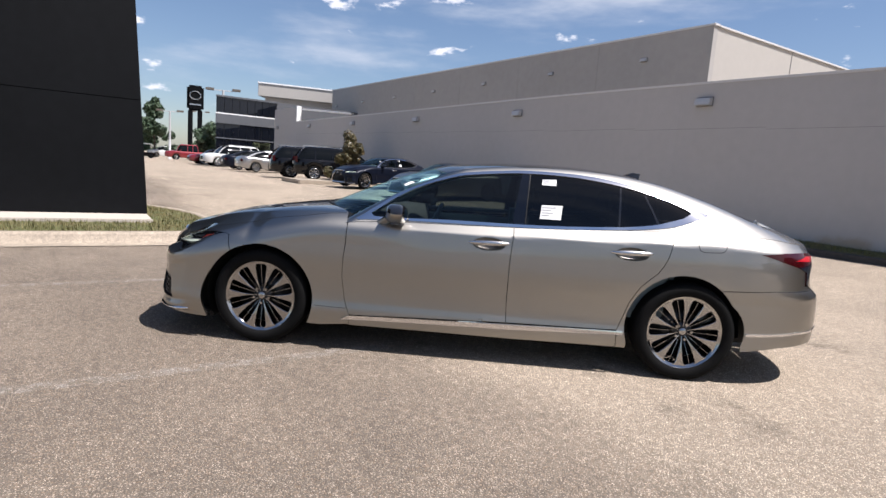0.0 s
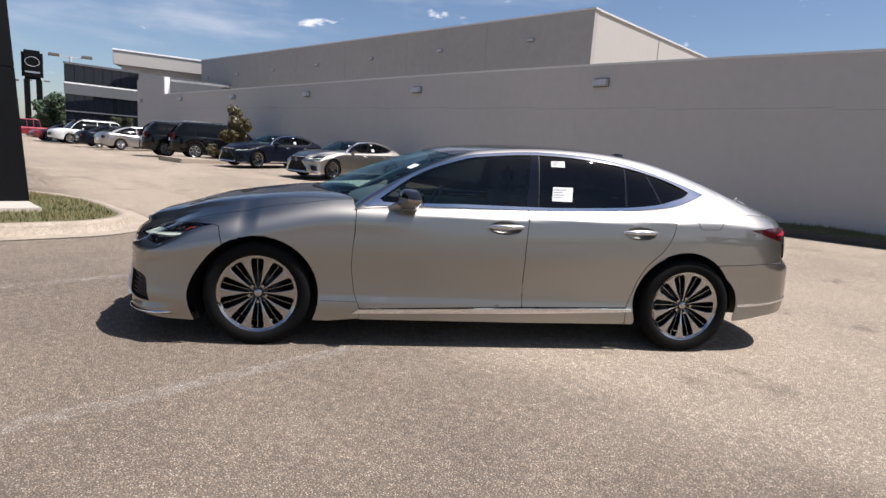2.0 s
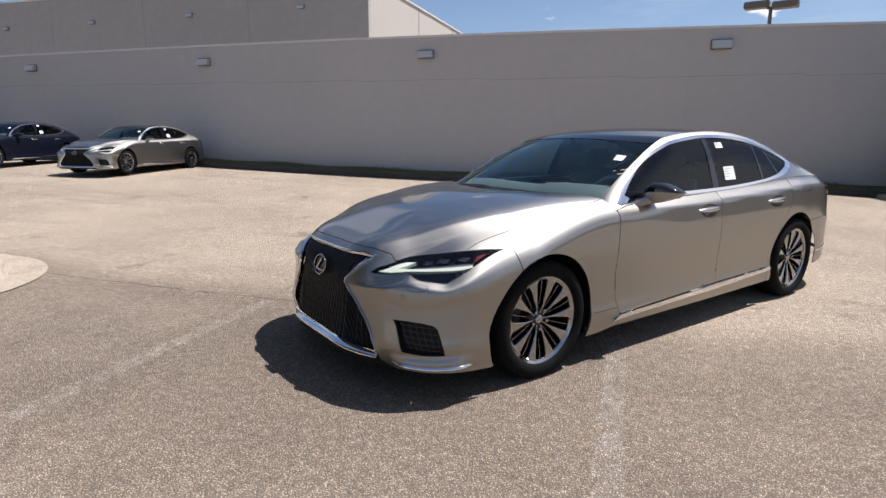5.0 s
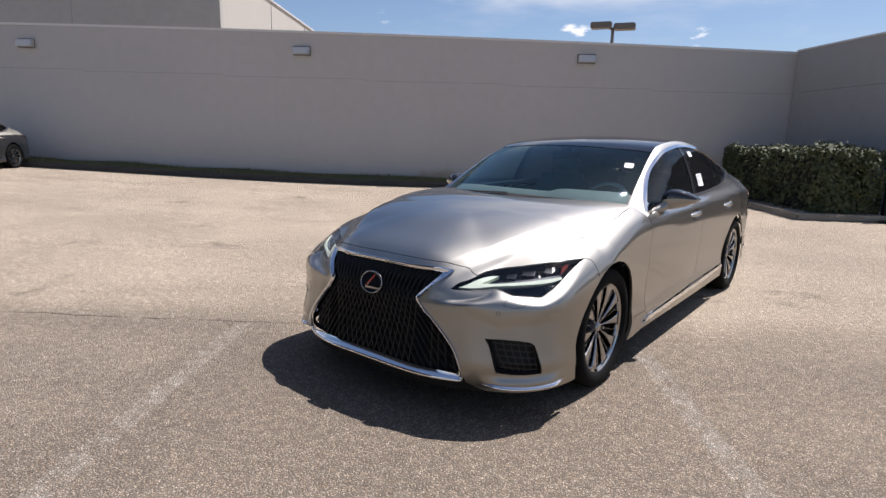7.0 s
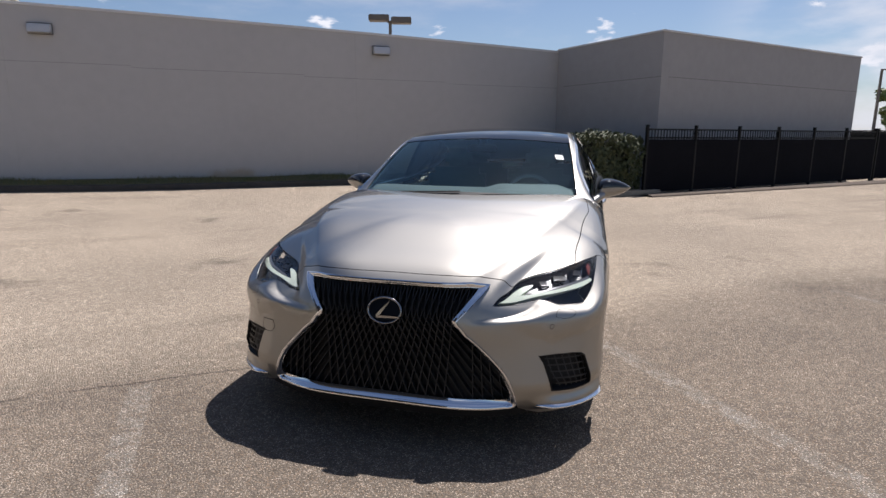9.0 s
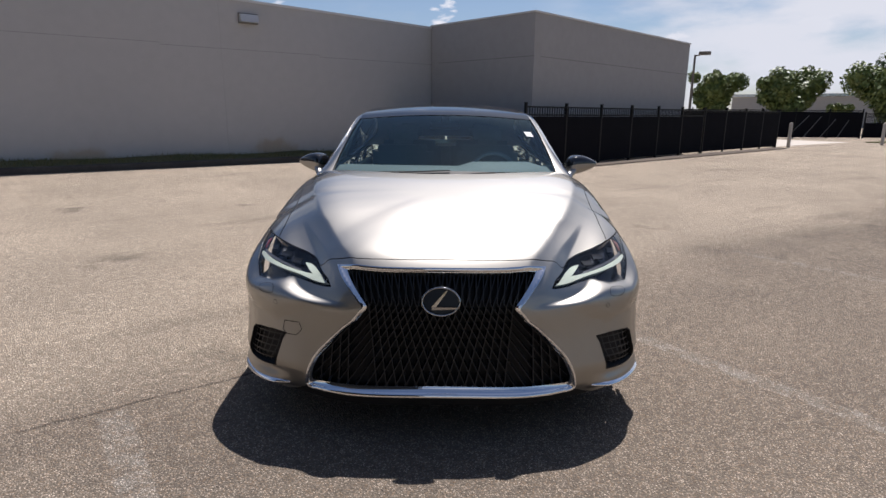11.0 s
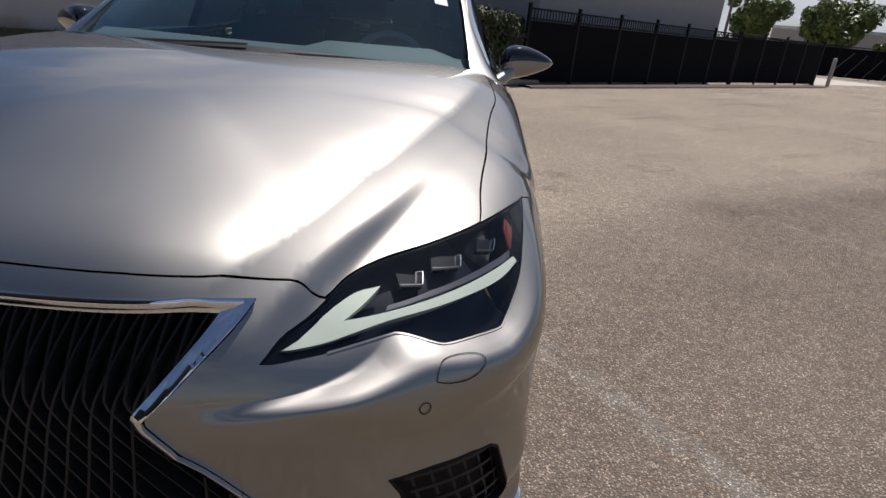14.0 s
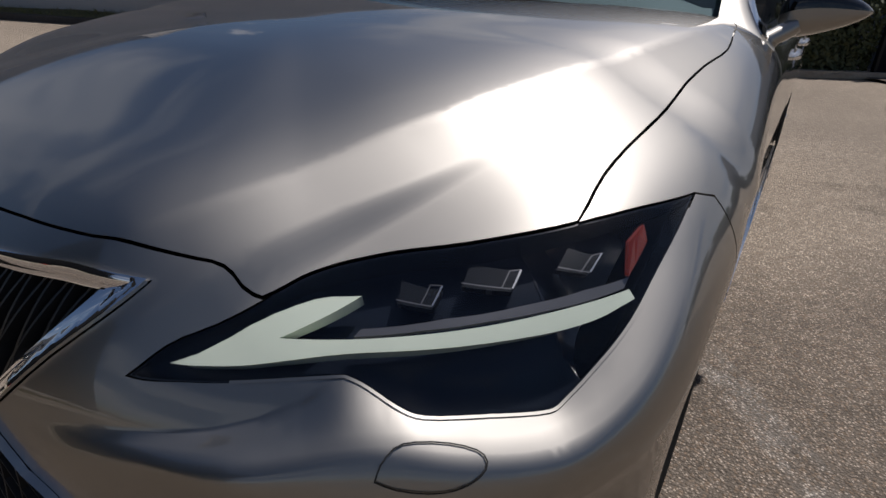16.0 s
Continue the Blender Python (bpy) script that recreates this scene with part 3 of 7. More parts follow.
def cabin_side(sx, h):
    """Side of the cabin: h is 0 on the belt line and 1 on the edge of the roof."""
    a, b = side_skin(sx, lerp_curve(BELT_Z, sx)), roof_edge(sx)
    d = b - a
    m = 1 - h
    fy = 3 * m * m * h * 0.30 + 3 * m * h * h * 0.52 + h**3
    fz = 3 * m * m * h * 0.46 + 3 * m * h * h * 0.90 + h**3
    if sx > 1.5:
        k = step01(1.5, 2.4, sx)
        fy, fz = fy + (h - fy) * k, fz + (h - fz) * k * 0.7
    return Vector((a[0] + d[0] * h, a[1] + d[1] * fy, a[2] + d[2] * fz))


def screen(u, v):
    """Windscreen: u from -1 to 1 across, v from the cowl to the roof."""
    e = roof_edge(-0.93 + 0.83 * v)
    k = 1 - u * u
    return Vector((e[0] - (0.33 - 0.20 * v) * k, e[1] * u, e[2] + (0.052 - 0.020 * v) * k))


def roof_skin(u, v):
    e = roof_edge(-0.10 + 1.30 * v)
    k = 1 - u * u
    return Vector((e[0] - 0.13 * (1 - v) * k, e[1] * u, e[2] + 0.032 * k))


def rear_screen(u, v):
    e = roof_edge(1.20 + 0.90 * v)
    k = 1 - u * u
    return Vector((e[0] + 0.10 * v * k, e[1] * u, e[2] + (0.032 - 0.012 * v) * k))


def deck(u, v):
    a, b = rear_screen(u, 1), roof_edge(2.1 + 1.15 * (1 - abs(u)))
    by = b[1] if u > 0 else -b[1]
    return Vector((a[0] + (b[0] - a[0]) * v, a[1] + (by - a[1]) * v, a[2] + (b[2] - a[2]) * v + 0.06 * v * (1 - v)))


def hood_top(x, y):
    """Height of the bonnet over a point of the plan."""
    ay = abs(y)
    if x >= NOSE_X:
        p = x - NOSE_X + 1
        zs = shoulder(p)
        rho = ay / (half_w(x) + lerp_curve(SIDE_OUT, zs))
    else:
        bx = (NOSE_X - x) / 0.838
        p = math.atan2((ay / half_w(NOSE_X)) ** (NOSE_N / 2), bx ** (NOSE_N / 2)) / (math.pi / 2)
        for _ in range(4):
            zs = shoulder(p)
            depth, out = nose_depth(p, zs), lerp_curve(SIDE_OUT, zs)
            n = NOSE_N + 0.35 * step01(0.6, 0.32, zs)
            p = math.atan2((ay / (half_w(NOSE_X) + out)) ** (n / 2), ((NOSE_X - x) / depth) ** (n / 2)) / (math.pi / 2)
        zs = shoulder(p)
        rho = (((NOSE_X - x) / depth) ** n + (ay / (half_w(NOSE_X) + out)) ** n) ** (1 / n)
    rho = min(rho, 0.9999)
    a = roundness(p)
    up = math.sin(math.acos(rho ** (a / 2))) ** (2 / 2.2 if p < 1 else 2 / (2.2 + 1.8 * step01(1.0, 1.8, p)))
    return Vector((x, y, zs + (lerp_curve(HOOD_SPINE, x) - zs) * up + (nose_pert(x, y) + hood_ridge(x, y)) * min(1, 3 * up)))


def side_pq(x, z):
    """The skin's p and q of a point on the flank near the front wheel."""
    if x >= NOSE_X:
        p = x - NOSE_X + 1
    else:
        p = math.acos(min(1, ((NOSE_X - x) / nose_depth(0.88, z)) ** (NOSE_N / 2))) / (math.pi / 2)
    zs = shoulder(p)
    if z <= zs:
        return p, (z - zs) / (zs - Z_LOW)
    f = (z - zs) / (lerp_curve(HOOD_SPINE, x) - zs)
    return p, math.asin(f ** (1.1 if p < 1 else 1.1 + 0.9 * step01(1.0, 1.8, p))) / (math.pi / 2)


def inside(poly, pts):
    pts = np.asarray(pts)
    hit = np.zeros(len(pts), bool)
    for (x0, y0), (x1, y1) in zip(poly, poly[1:] + poly[:1]):
        if y0 == y1:
            continue
        cross = ((y0 > pts[:, 1]) != (y1 > pts[:, 1])) & (pts[:, 0] < (x1 - x0) * (pts[:, 1] - y0) / (y1 - y0) + x0)
        hit ^= cross
    return hit


def split_up(poly, step):
    out = []
    for (x0, y0), (x1, y1) in zip(poly, poly[1:] + poly[:1]):
        n = max(1, round(math.hypot(x1 - x0, y1 - y0) / step))
        out += [(x0 + (x1 - x0) * i / n, y0 + (y1 - y0) * i / n) for i in range(n)]
    return out


def shrink(poly, d):
    """The outline moved inwards by d."""
    area = sum(x0 * y1 - x1 * y0 for (x0, y0), (x1, y1) in zip(poly, poly[1:] + poly[:1]))
    s = 1 if area > 0 else -1
    out = []
    for i, (x, y) in enumerate(poly):
        (xa, ya), (xb, yb) = poly[i - 1], poly[(i + 1) % len(poly)]
        n1, n2 = Vector((-(y - ya), x - xa)).normalized() * s, Vector((-(yb - y), xb - x)).normalized() * s
        m = n1 + n2
        m = m / max(m.length_squared / 2, 0.5) if m.length > 1e-6 else n1
        out.append((x + m.x * d, y + m.y * d))
    return out


class Sheet:
    """A smooth sheet cut out of a curved surface, with its own normals and a turned-in rim."""

    def __init__(self):
        self.verts, self.faces, self.normals, self.flat = [], [], [], set()

    def patch(self, poly, fn, step=0.025, scale=(1, 1), holes=(), off=0.0, rim=0.018, gap=0.0, middle=(0, 0, 0.55), lines=()):
        sx, sy = scale
        rings = [[(x * sx, y * sy) for x, y in ring] for ring in (poly, *holes)]
        if gap:
            tight = [(0.0, y0 if y1 == 0 else y) if x1 == 0 else (x, y) for (x, y), (x1, y1), y0 in zip(shrink(rings[0], gap), rings[0], [r[1] for r in rings[0]])]
            rings = [tight] + [shrink(r, -gap) for r in rings[1:]]
        rings = [split_up(r, step) for r in rings]
        pts, edges = [], []
        for r in rings:
            n = len(pts)
            pts += r
            edges += [(n + i, n + (i + 1) % len(r)) for i in range(len(r))]
        for line in lines:
            n = len(pts)
            run = [(x0 + (x1 - x0) * i / m, y0 + (y1 - y0) * i / m) for (x0, y0), (x1, y1) in zip(line, line[1:]) for m in [max(1, round(math.hypot(x1 - x0, y1 - y0) / step))] for i in range(m)] + [line[-1]]
            pts += run
            edges += [(n + i, n + i + 1) for i in range(len(run) - 1)]
        bound = np.array(pts)
        lo, hi = bound.min(0), bound.max(0)
        gx, gy = np.arange(lo[0] + step / 2, hi[0], step), np.arange(lo[1] + step / 2, hi[1], step * 0.87)
        cand = np.array([(x + (step / 2 if j % 2 else 0), y) for j, y in enumerate(gy) for x in gx]) if len(gx) and len(gy) else np.zeros((0, 2))
        if len(cand):
            ok = inside(rings[0], cand)
            for r in rings[1:]:
                ok &= ~inside(r, cand)
            cand = cand[ok]
            if len(cand):
                cand = cand[np.array([((bound - c) ** 2).sum(1).min() > (0.5 * step) ** 2 for c in cand])]
        allp = [Vector(p) for p in pts] + [Vector(p) for p in cand]
        v2, _, tris, *_ = delaunay_2d_cdt(allp, edges, [], 0, 1e-7)
        mids = np.array([sum((v2[i] for i in t), Vector((0, 0))) / 3 for t in tris])
        keep = inside(rings[0], mids)
        for r in rings[1:]:
            keep &= ~inside(r, mids)
        base = len(self.verts)
        e = 1.5e-3
        for p in v2:
            u, v = p.x / sx, p.y / sy
            c = fn(u, v)
            n = (fn(u + e, v) - fn(u - e, v)).cross(fn(u, v + e) - fn(u, v - e))
            n = n.normalized() if n.length > 1e-12 else Vector((0, 0, 1))
            if n.dot(c - Vector((min(1.6, max(-1.5, c.x)), 0, middle[2]))) < 0:
                n = -n
            self.verts.append(c + n * off)
            self.normals.append(n)
        count = {}
        for t, k in zip(tris, keep):
            if not k:
                continue
            a, b, c = (base + i for i in t)
            va, vb, vc = self.verts[a], self.verts[b], self.verts[c]
            f = (a, b, c) if (vb - va).cross(vc - va).dot(self.normals[a]) > 0 else (a, c, b)
            self.faces.append(f)
            for i in range(3):
                key = (f[i], f[(i + 1) % 3])
                count[key] = count.get(key, 0) + 1
        if rim:
            made = {}
            for a, b in count:
                if (b, a) in count:
                    continue
                for i in (a, b):
                    if i not in made:
                        made[i] = len(self.verts)
                        self.verts += [self.verts[i], self.verts[i] - self.normals[i] * rim]
                        self.normals += [None, None]
                self.flat.add(len(self.faces))
                self.faces.append((made[b], made[a], made[a] + 1, made[b] + 1))
        return self

    def mirrored(self):
        n = len(self.verts)
        self.verts += [Vector((v.x, -v.y, v.z)) for v in self.verts]
        self.normals += [None if q is None else Vector((q.x, -q.y, q.z)) for q in self.normals]
        self.flat |= {i + len(self.faces) for i in self.flat}
        self.faces += [tuple(reversed([i + n for i in f])) for f in self.faces]
        return self

    def other_side(self):
        s = Sheet()
        s.verts = [Vector((v.x, -v.y, v.z)) for v in self.verts]
        s.normals = [None if q is None else Vector((q.x, -q.y, q.z)) for q in self.normals]
        s.flat = set(self.flat)
        s.faces = [tuple(reversed(f)) for f in self.faces]
        return s

    def build(self, name, mat, parent, label=""):
        me = bpy.data.meshes.new(name)
        me.from_pydata(self.verts, [], self.faces)
        me.shade_smooth()
        zero = Vector((0, 0, 0))
        me.normals_split_custom_set([zero if (i in self.flat or self.normals[v] is None) else self.normals[v] for i, f in enumerate(self.faces) for v in f])
        me.materials.append(mat)
        ob = new(name, me)
        ob.parent = parent
        return tagged(ob, label)


def ribbon(fn, line, width, off=0.0015, closed=False, mirror=False):
    """A thin strip that lies along a line of a surface."""
    s = Sheet()
    pts = []
    for (x0, y0), (x1, y1) in zip(line, line[1:] + (line[:1] if closed else [])):
        pts += [(x0 + (x1 - x0) * i / 6, y0 + (y1 - y0) * i / 6) for i in range(6)]
    if not closed:
        pts.append(line[-1])
    e = 1.5e-3
    pos = []
    for u, v in pts:
        c = fn(u, v)
        n = (fn(u + e, v) - fn(u - e, v)).cross(fn(u, v + e) - fn(u, v - e)).normalized()
        if n.dot(c - Vector((min(1.6, max(-1.5, c.x)), 0, 0.55))) < 0:
            n = -n
        pos.append((c, n))
    m = len(pos)
    for i, (c, n) in enumerate(pos):
        a = pos[(i - 1) % m][0] if closed or i else c
        b = pos[(i + 1) % m][0] if closed or i < m - 1 else c
        side = (b - a).cross(n).normalized() * width / 2
        s.verts += [c + side + n * off, c - side + n * off]
        s.normals += [n, n]
    for i in range(m if closed else m - 1):
        j = (i + 1) % m
        s.faces.append((2 * i, 2 * j, 2 * j + 1, 2 * i + 1))
    return s.mirrored() if mirror else s


def arc(cx, cz, r, a0, a1, n=14):
    return [(cx + r * math.cos(radians(a0 + (a1 - a0) * i / n)), cz + r * math.sin(radians(a0 + (a1 - a0) * i / n))) for i in range(n + 1)]


def lathe(bm, profile, turns=72):
    """Turns a profile of (radius, y) about the y axis."""
    rings = [[bm.verts.new((r * math.cos(2 * math.pi * i / turns), y, r * math.sin(2 * math.pi * i / turns))) for i in range(turns)] for r, y in profile]
    for a, b in zip(rings, rings[1:]):
        for i in range(turns):
            bm.faces.new((a[i], a[(i + 1) % turns], b[(i + 1) % turns], b[i]))
    return bm


# ---- the sedan ----
PQ = (1.55, 0.75)
car = thing("sedan", "champagne silver metallic four-door sedan parked on the asphalt", "car")

LAMP = [(0.246, 0.235), (0.286, 0.328), (0.368, 0.420), (0.410, 0.452), (0.464, 0.472), (0.548, 0.477), (0.655, 0.450), (0.771, 0.402), (0.862, 0.352), (0.937, 0.298), (0.887, 0.277), (0.823, 0.249), (0.765, 0.213), (0.718, 0.187), (0.665, 0.160), (0.640, 0.155), (0.577, 0.180), (0.508, 0.200), (0.482, 0.219), (0.453, 0.254), (0.438, 0.268), (0.362, 0.270), (0.300, 0.256), (0.258, 0.237)]


def flow(pts, n=4):
    """A smooth line through the points, its ends kept."""
    out = []
    for i in range(len(pts) - 1):
        a, b = Vector(pts[i]), Vector(pts[i + 1])
        ta = (b - Vector(pts[i - 1])) / 2 if i else b - a
        tb = (Vector(pts[i + 2]) - a) / 2 if i + 2 < len(pts) else b - a
        lim = (b - a).length * 1.2
        ta, tb = [t * min(1, lim / max(t.length, 1e-9)) for t in (ta, tb)]
        for k in range(n):
            t = k / n
            out.append(tuple((2 * t**3 - 3 * t * t + 1) * a + (t**3 - 2 * t * t + t) * ta + (3 * t * t - 2 * t**3) * b + (t**3 - t * t) * tb))
    return out + [tuple(pts[-1])]


LAMP_IN, LAMP_HOOD, LAMP_FENDER = flow(LAMP[0:3]), flow(LAMP[2:8]), flow(LAMP[7:10])
LAMP_LOW, LAMP_ARM = flow(LAMP[9:21]), flow(LAMP[20:] + LAMP[:1])
LAMP = LAMP_IN[:-1] + LAMP_HOOD[:-1] + LAMP_FENDER[:-1] + LAMP_LOW[:-1] + LAMP_ARM[:-1]
GRILLE_OUT = [(0.0, 0.392), (0.105, 0.393), (0.190, 0.394)] + flow([(0.254, 0.393), (0.188, 0.240), (0.143, 0.115)], 3)[:-1] + flow([(0.137, 0.098), (0.139, 0.075), (0.1815, -0.062), (0.226, -0.276), (0.2557, -0.44), (0.273, -0.61), (0.287, -0.745), (0.2955, -0.82)], 3) + [(0.292, -0.858), (0.274, -0.874), (0.15, -0.872), (0.0, -0.872)]
GRILLE_IN = [(0.0, 0.354), (0.103, 0.356), (0.180, 0.357)] + flow([(0.211, 0.354), (0.164, 0.215), (0.133, 0.114)], 3)[:-1] + flow([(0.129, 0.098), (0.131, 0.077), (0.172, -0.068), (0.2155, -0.28), (0.2445, -0.45), (0.260, -0.615), (0.270, -0.725), (0.267, -0.768)], 3) + [(0.250, -0.788), (0.13, -0.788), (0.0, -0.784)]
VENT = [(0.376, -0.232), (0.45, -0.226), (0.53, -0.242), (0.585, -0.278), (0.612, -0.33), (0.632, -0.45), (0.650, -0.60), (0.660, -0.715), (0.5285, -0.705), (0.4235, -0.683), (0.413, -0.60), (0.405, -0.47), (0.392, -0.32)]
ARCH_F, ARCH_R = (-1.566, 0.352, 0.401), (1.507, 0.375, 0.389)
arch_low = [side_pq(x, z) for x, z in arc(*ARCH_F, 206, 123, 12)]
BUMPER = ([(0.40, -1.0), (0.6, -1.0), (0.75, -1.0), (arch_low[0][0] - 0.005, -1.0)] + arch_low + [(0.960, 0.255)]
          + LAMP_LOW[:-1] + LAMP_ARM[:-1] + LAMP_IN + [(0.356, 0.4105), (0.346, 0.4125), (0.3355, 0.4175), (0.326, 0.428), (0.3175, 0.433), (0.306, 0.4362), (0.284, 0.4374), (0.197, 0.442), (0.117, 0.459), (0.0, 0.470)] + GRILLE_OUT[:-4] + [(0.306, -0.885), (0.35, -0.95)])
ledge = [[(p * PQ[0], (lerp_curve(SHELF, p) - d) * PQ[1]) for p in [0.22 + 0.01 * i for i in range(21)]] for d in (-0.012, 0.0, 0.014)]
ledge += [[(p * PQ[0], (lerp_curve(BREAK, p) + d) * PQ[1]) for p in [0.22 + 0.02 * i for i in range(35)]] for d in (-0.03, -0.015, 0.0, 0.015, 0.03)]
ledge += [[(p * PQ[0], q * PQ[1]) for p in [0.36 + 0.02 * i for i in range(24)]] for q in (-0.80, -0.84, -0.862, -0.885, -0.91)]
front_bumper = Sheet().patch(BUMPER, front_skin, 0.016, PQ, holes=[VENT], gap=0.0015, lines=ledge).mirrored().build("front_bumper", PAINT, car)
Sheet().patch([(0.0, -1.0), (0.0, -0.876), (0.15, -0.876), (0.28, -0.876), (0.304, -0.888), (0.348, -0.952), (0.396, -1.0), (0.2, -1.0)], front_skin, 0.02, PQ, off=-0.004).mirrored().build("lower_lip", PLASTIC, car, "black plastic lip under the grille")

HOOD_SEAM = [(0.771, 0.402), (0.852, 0.444), (0.950, 0.464), (1.085, 0.470), (1.233, 0.458), (1.39, 0.430), (1.55, 0.45), (1.68, 0.472), (1.745, 0.51)]
HOOD_FRONT = split_up([(0.0, 0.470), (0.117, 0.459), (0.197, 0.442), (0.284, 0.4374), (0.306, 0.4362), (0.3175, 0.433), (0.326, 0.428), (0.3355, 0.4175), (0.346, 0.4125), (0.356, 0.4105), LAMP_HOOD[0]], 0.012)
HOOD_FRONT = HOOD_FRONT[:max(range(len(HOOD_FRONT)), key=lambda i: HOOD_FRONT[i][0])]
hood_edge = [front_skin(p, q) for p, q in HOOD_FRONT + LAMP_HOOD[:-1] + flow(HOOD_SEAM, 3)]
hood_poly = [(v[0], v[1]) for v in hood_edge] + [(screen(u, 0)[0] - 0.035, screen(u, 0)[1]) for u in (0.93, 0.8, 0.6, 0.4, 0.2)]
hood_poly += [(screen(0, 0)[0] - 0.035, 0.0)] + [(x, -y) for x, y in reversed(hood_poly[1:])]
folds = []
for k in (-1, 1):
    for d in (-0.013, 0.0, 0.013):
        folds.append([(x, k * (lerp_curve(CREASE, x) + d)) for x in [-2.34 + 0.02 * i for i in range(50)]])
    for d in (-1.0, -0.6, -0.3, 0.0, 0.3, 0.6, 1.0):
        folds.append([(x, k * (lerp_curve(STEP_LINE, x) + d * (0.015 + 0.012 * (1 - step01(-2.34, -2.0, x))))) for x in [-2.29 + 0.02 * i for i in range(17)]])
Sheet().patch(hood_poly, hood_top, 0.016, gap=0.0022, lines=folds).build("hood", PAINT, car, "smooth sculpted hood with two soft ridges")

FENDER = (LAMP_FENDER + [(0.960, 0.255)] + [side_pq(x, z) for x, z in arc(*ARCH_F, 123, -25, 18)]
          + [(1.60, -0.985), (1.815, -0.95), (1.815, -0.835), (1.774, -0.659), (1.749, -0.39), (1.754, -0.16), (1.766, 0.03), (1.768, 0.2)] + flow(HOOD_SEAM, 3)[::-1][:-1])
fender = Sheet().patch(FENDER, front_skin, 0.024, PQ, gap=0.0022)
fender.build("front_fender", PAINT, car)
fender.other_side().build("front_fender", PAINT, car)


def belt(sx):
    return (sx, lerp_curve(BELT_Z, sx))


def oval(cx, cz, rx, rz, n=18):
    return [(cx + rx * math.cos(2 * math.pi * i / n), cz + rz * math.sin(2 * math.pi * i / n)) for i in range(n)]


HANDLES = [(0.105, 0.888), (1.115, 0.896)]
SEAM_F = [(-0.885, 0.274), (-0.926, 0.385), (-0.951, 0.554), (-0.946, 0.70), (-0.934, 0.80), (-0.93, 0.945)]
SEAM_M = [(0.270, 0.316), (0.262, 0.508), (0.261, 0.70), (0.268, 0.86), (0.276, 0.96), (0.277, lerp_curve(BELT_Z, 0.277))]
SEAM_R = [(1.064, 0.333), (1.092, 0.413), (1.133, 0.547), (1.195, 0.66), (1.25, 0.715), (1.305, 0.767), (1.345, 0.83), (1.369, 0.885), (1.392, 0.985), (1.40, lerp_curve(BELT_Z, 1.40))]
FRONT_DOOR = SEAM_F + [belt(x) for x in (-0.93, -0.8, -0.5, -0.1)] + SEAM_M[::-1]
REAR_DOOR = SEAM_M + [belt(x) for x in (0.6, 0.9, 1.2)] + SEAM_R[::-1]
for outline, (hx, hz), name in ((FRONT_DOOR, HANDLES[0], "front_door"), (REAR_DOOR, HANDLES[1], "rear_door")):
    pocket = oval(hx, hz - 0.008, 0.118, 0.045)
    sheet = Sheet().patch(outline, side_skin, 0.026, holes=[pocket], gap=0.0024)
    dish = Sheet().patch(pocket, lambda u, v: side_skin(u, v) + Vector((0, 0.036 * max(0, 1 - ((u - hx) / 0.118) ** 2 - ((v - hz + 0.008) / 0.045) ** 2) ** 0.7, 0)), 0.012, rim=0)
    bar = bmesh.new()
    bmesh.ops.create_uvsphere(bar, u_segments=20, v_segments=12, radius=1)
    for v in bar.verts:
        v.co.x, v.co.z, v.co.y = math.copysign(abs(v.co.x) ** 0.7, v.co.x), math.copysign(abs(v.co.z) ** 0.8, v.co.z), v.co.y
        v.co = Vector((hx + 0.155 * v.co.x, 0, hz + 0.019 * v.co.z * (1 - 0.35 * v.co.x * v.co.x) + 0.004 * v.co.x)) + Vector((0, side_skin(hx, hz).y - 0.010 + 0.017 * v.co.y + 0.018 * v.co.x**2, 0))
    other = bar.copy()
    for v in other.verts:
        v.co.y = -v.co.y
    bmesh.ops.reverse_faces(other, faces=other.faces)
    for sh, di, bb in ((sheet, dish, bar), (sheet.other_side(), dish.other_side(), other)):
        door = sh.build(name, PAINT, car)
        di.build("handle_recess", PAINT, door)
        part("handle", bb, SATIN, door, "polished metal door handle", smooth=True)

arch_rear = arc(*ARCH_R, 50, 200, 18)
QUARTER = (SEAM_R + [belt(x) for x in (1.6, 1.85, 2.1, 2.4, 2.7, 3.0, 3.25)] + [(3.25, 0.70), (2.8, 0.702), (2.07, 0.70)] + arch_rear + [(1.135, 0.205), (1.068, 0.205)])
quarter = Sheet().patch(QUARTER, side_skin, 0.03, gap=0.0022)
quarter.build("rear_quarter", PAINT, car)
quarter.other_side().build("rear_quarter", PAINT, car)
REAR_BUMPER = [(2.07, 0.70), (2.8, 0.702), (3.25, 0.70), (3.25, 0.30), (2.8, 0.31), (2.42, 0.306), (2.13, 0.29), (1.89, 0.250)] + arc(*ARCH_R, -12, 50, 10)
Sheet().patch(REAR_BUMPER, side_skin, 0.03, gap=0.0022, rim=0.005).mirrored().build("rear_bumper", PAINT, car)
blade = Sheet().patch([(1.905, 0.365), (2.3, 0.392), (2.62, 0.398), (2.85, 0.40), (2.85, 0.412), (2.62, 0.411), (2.3, 0.407), (1.905, 0.382)], side_skin, 0.02, off=0.006, rim=0.008)
for strip in (blade, blade.other_side()):
    strip.build("bumper_trim", CHROME, car, "thin chrome strip")

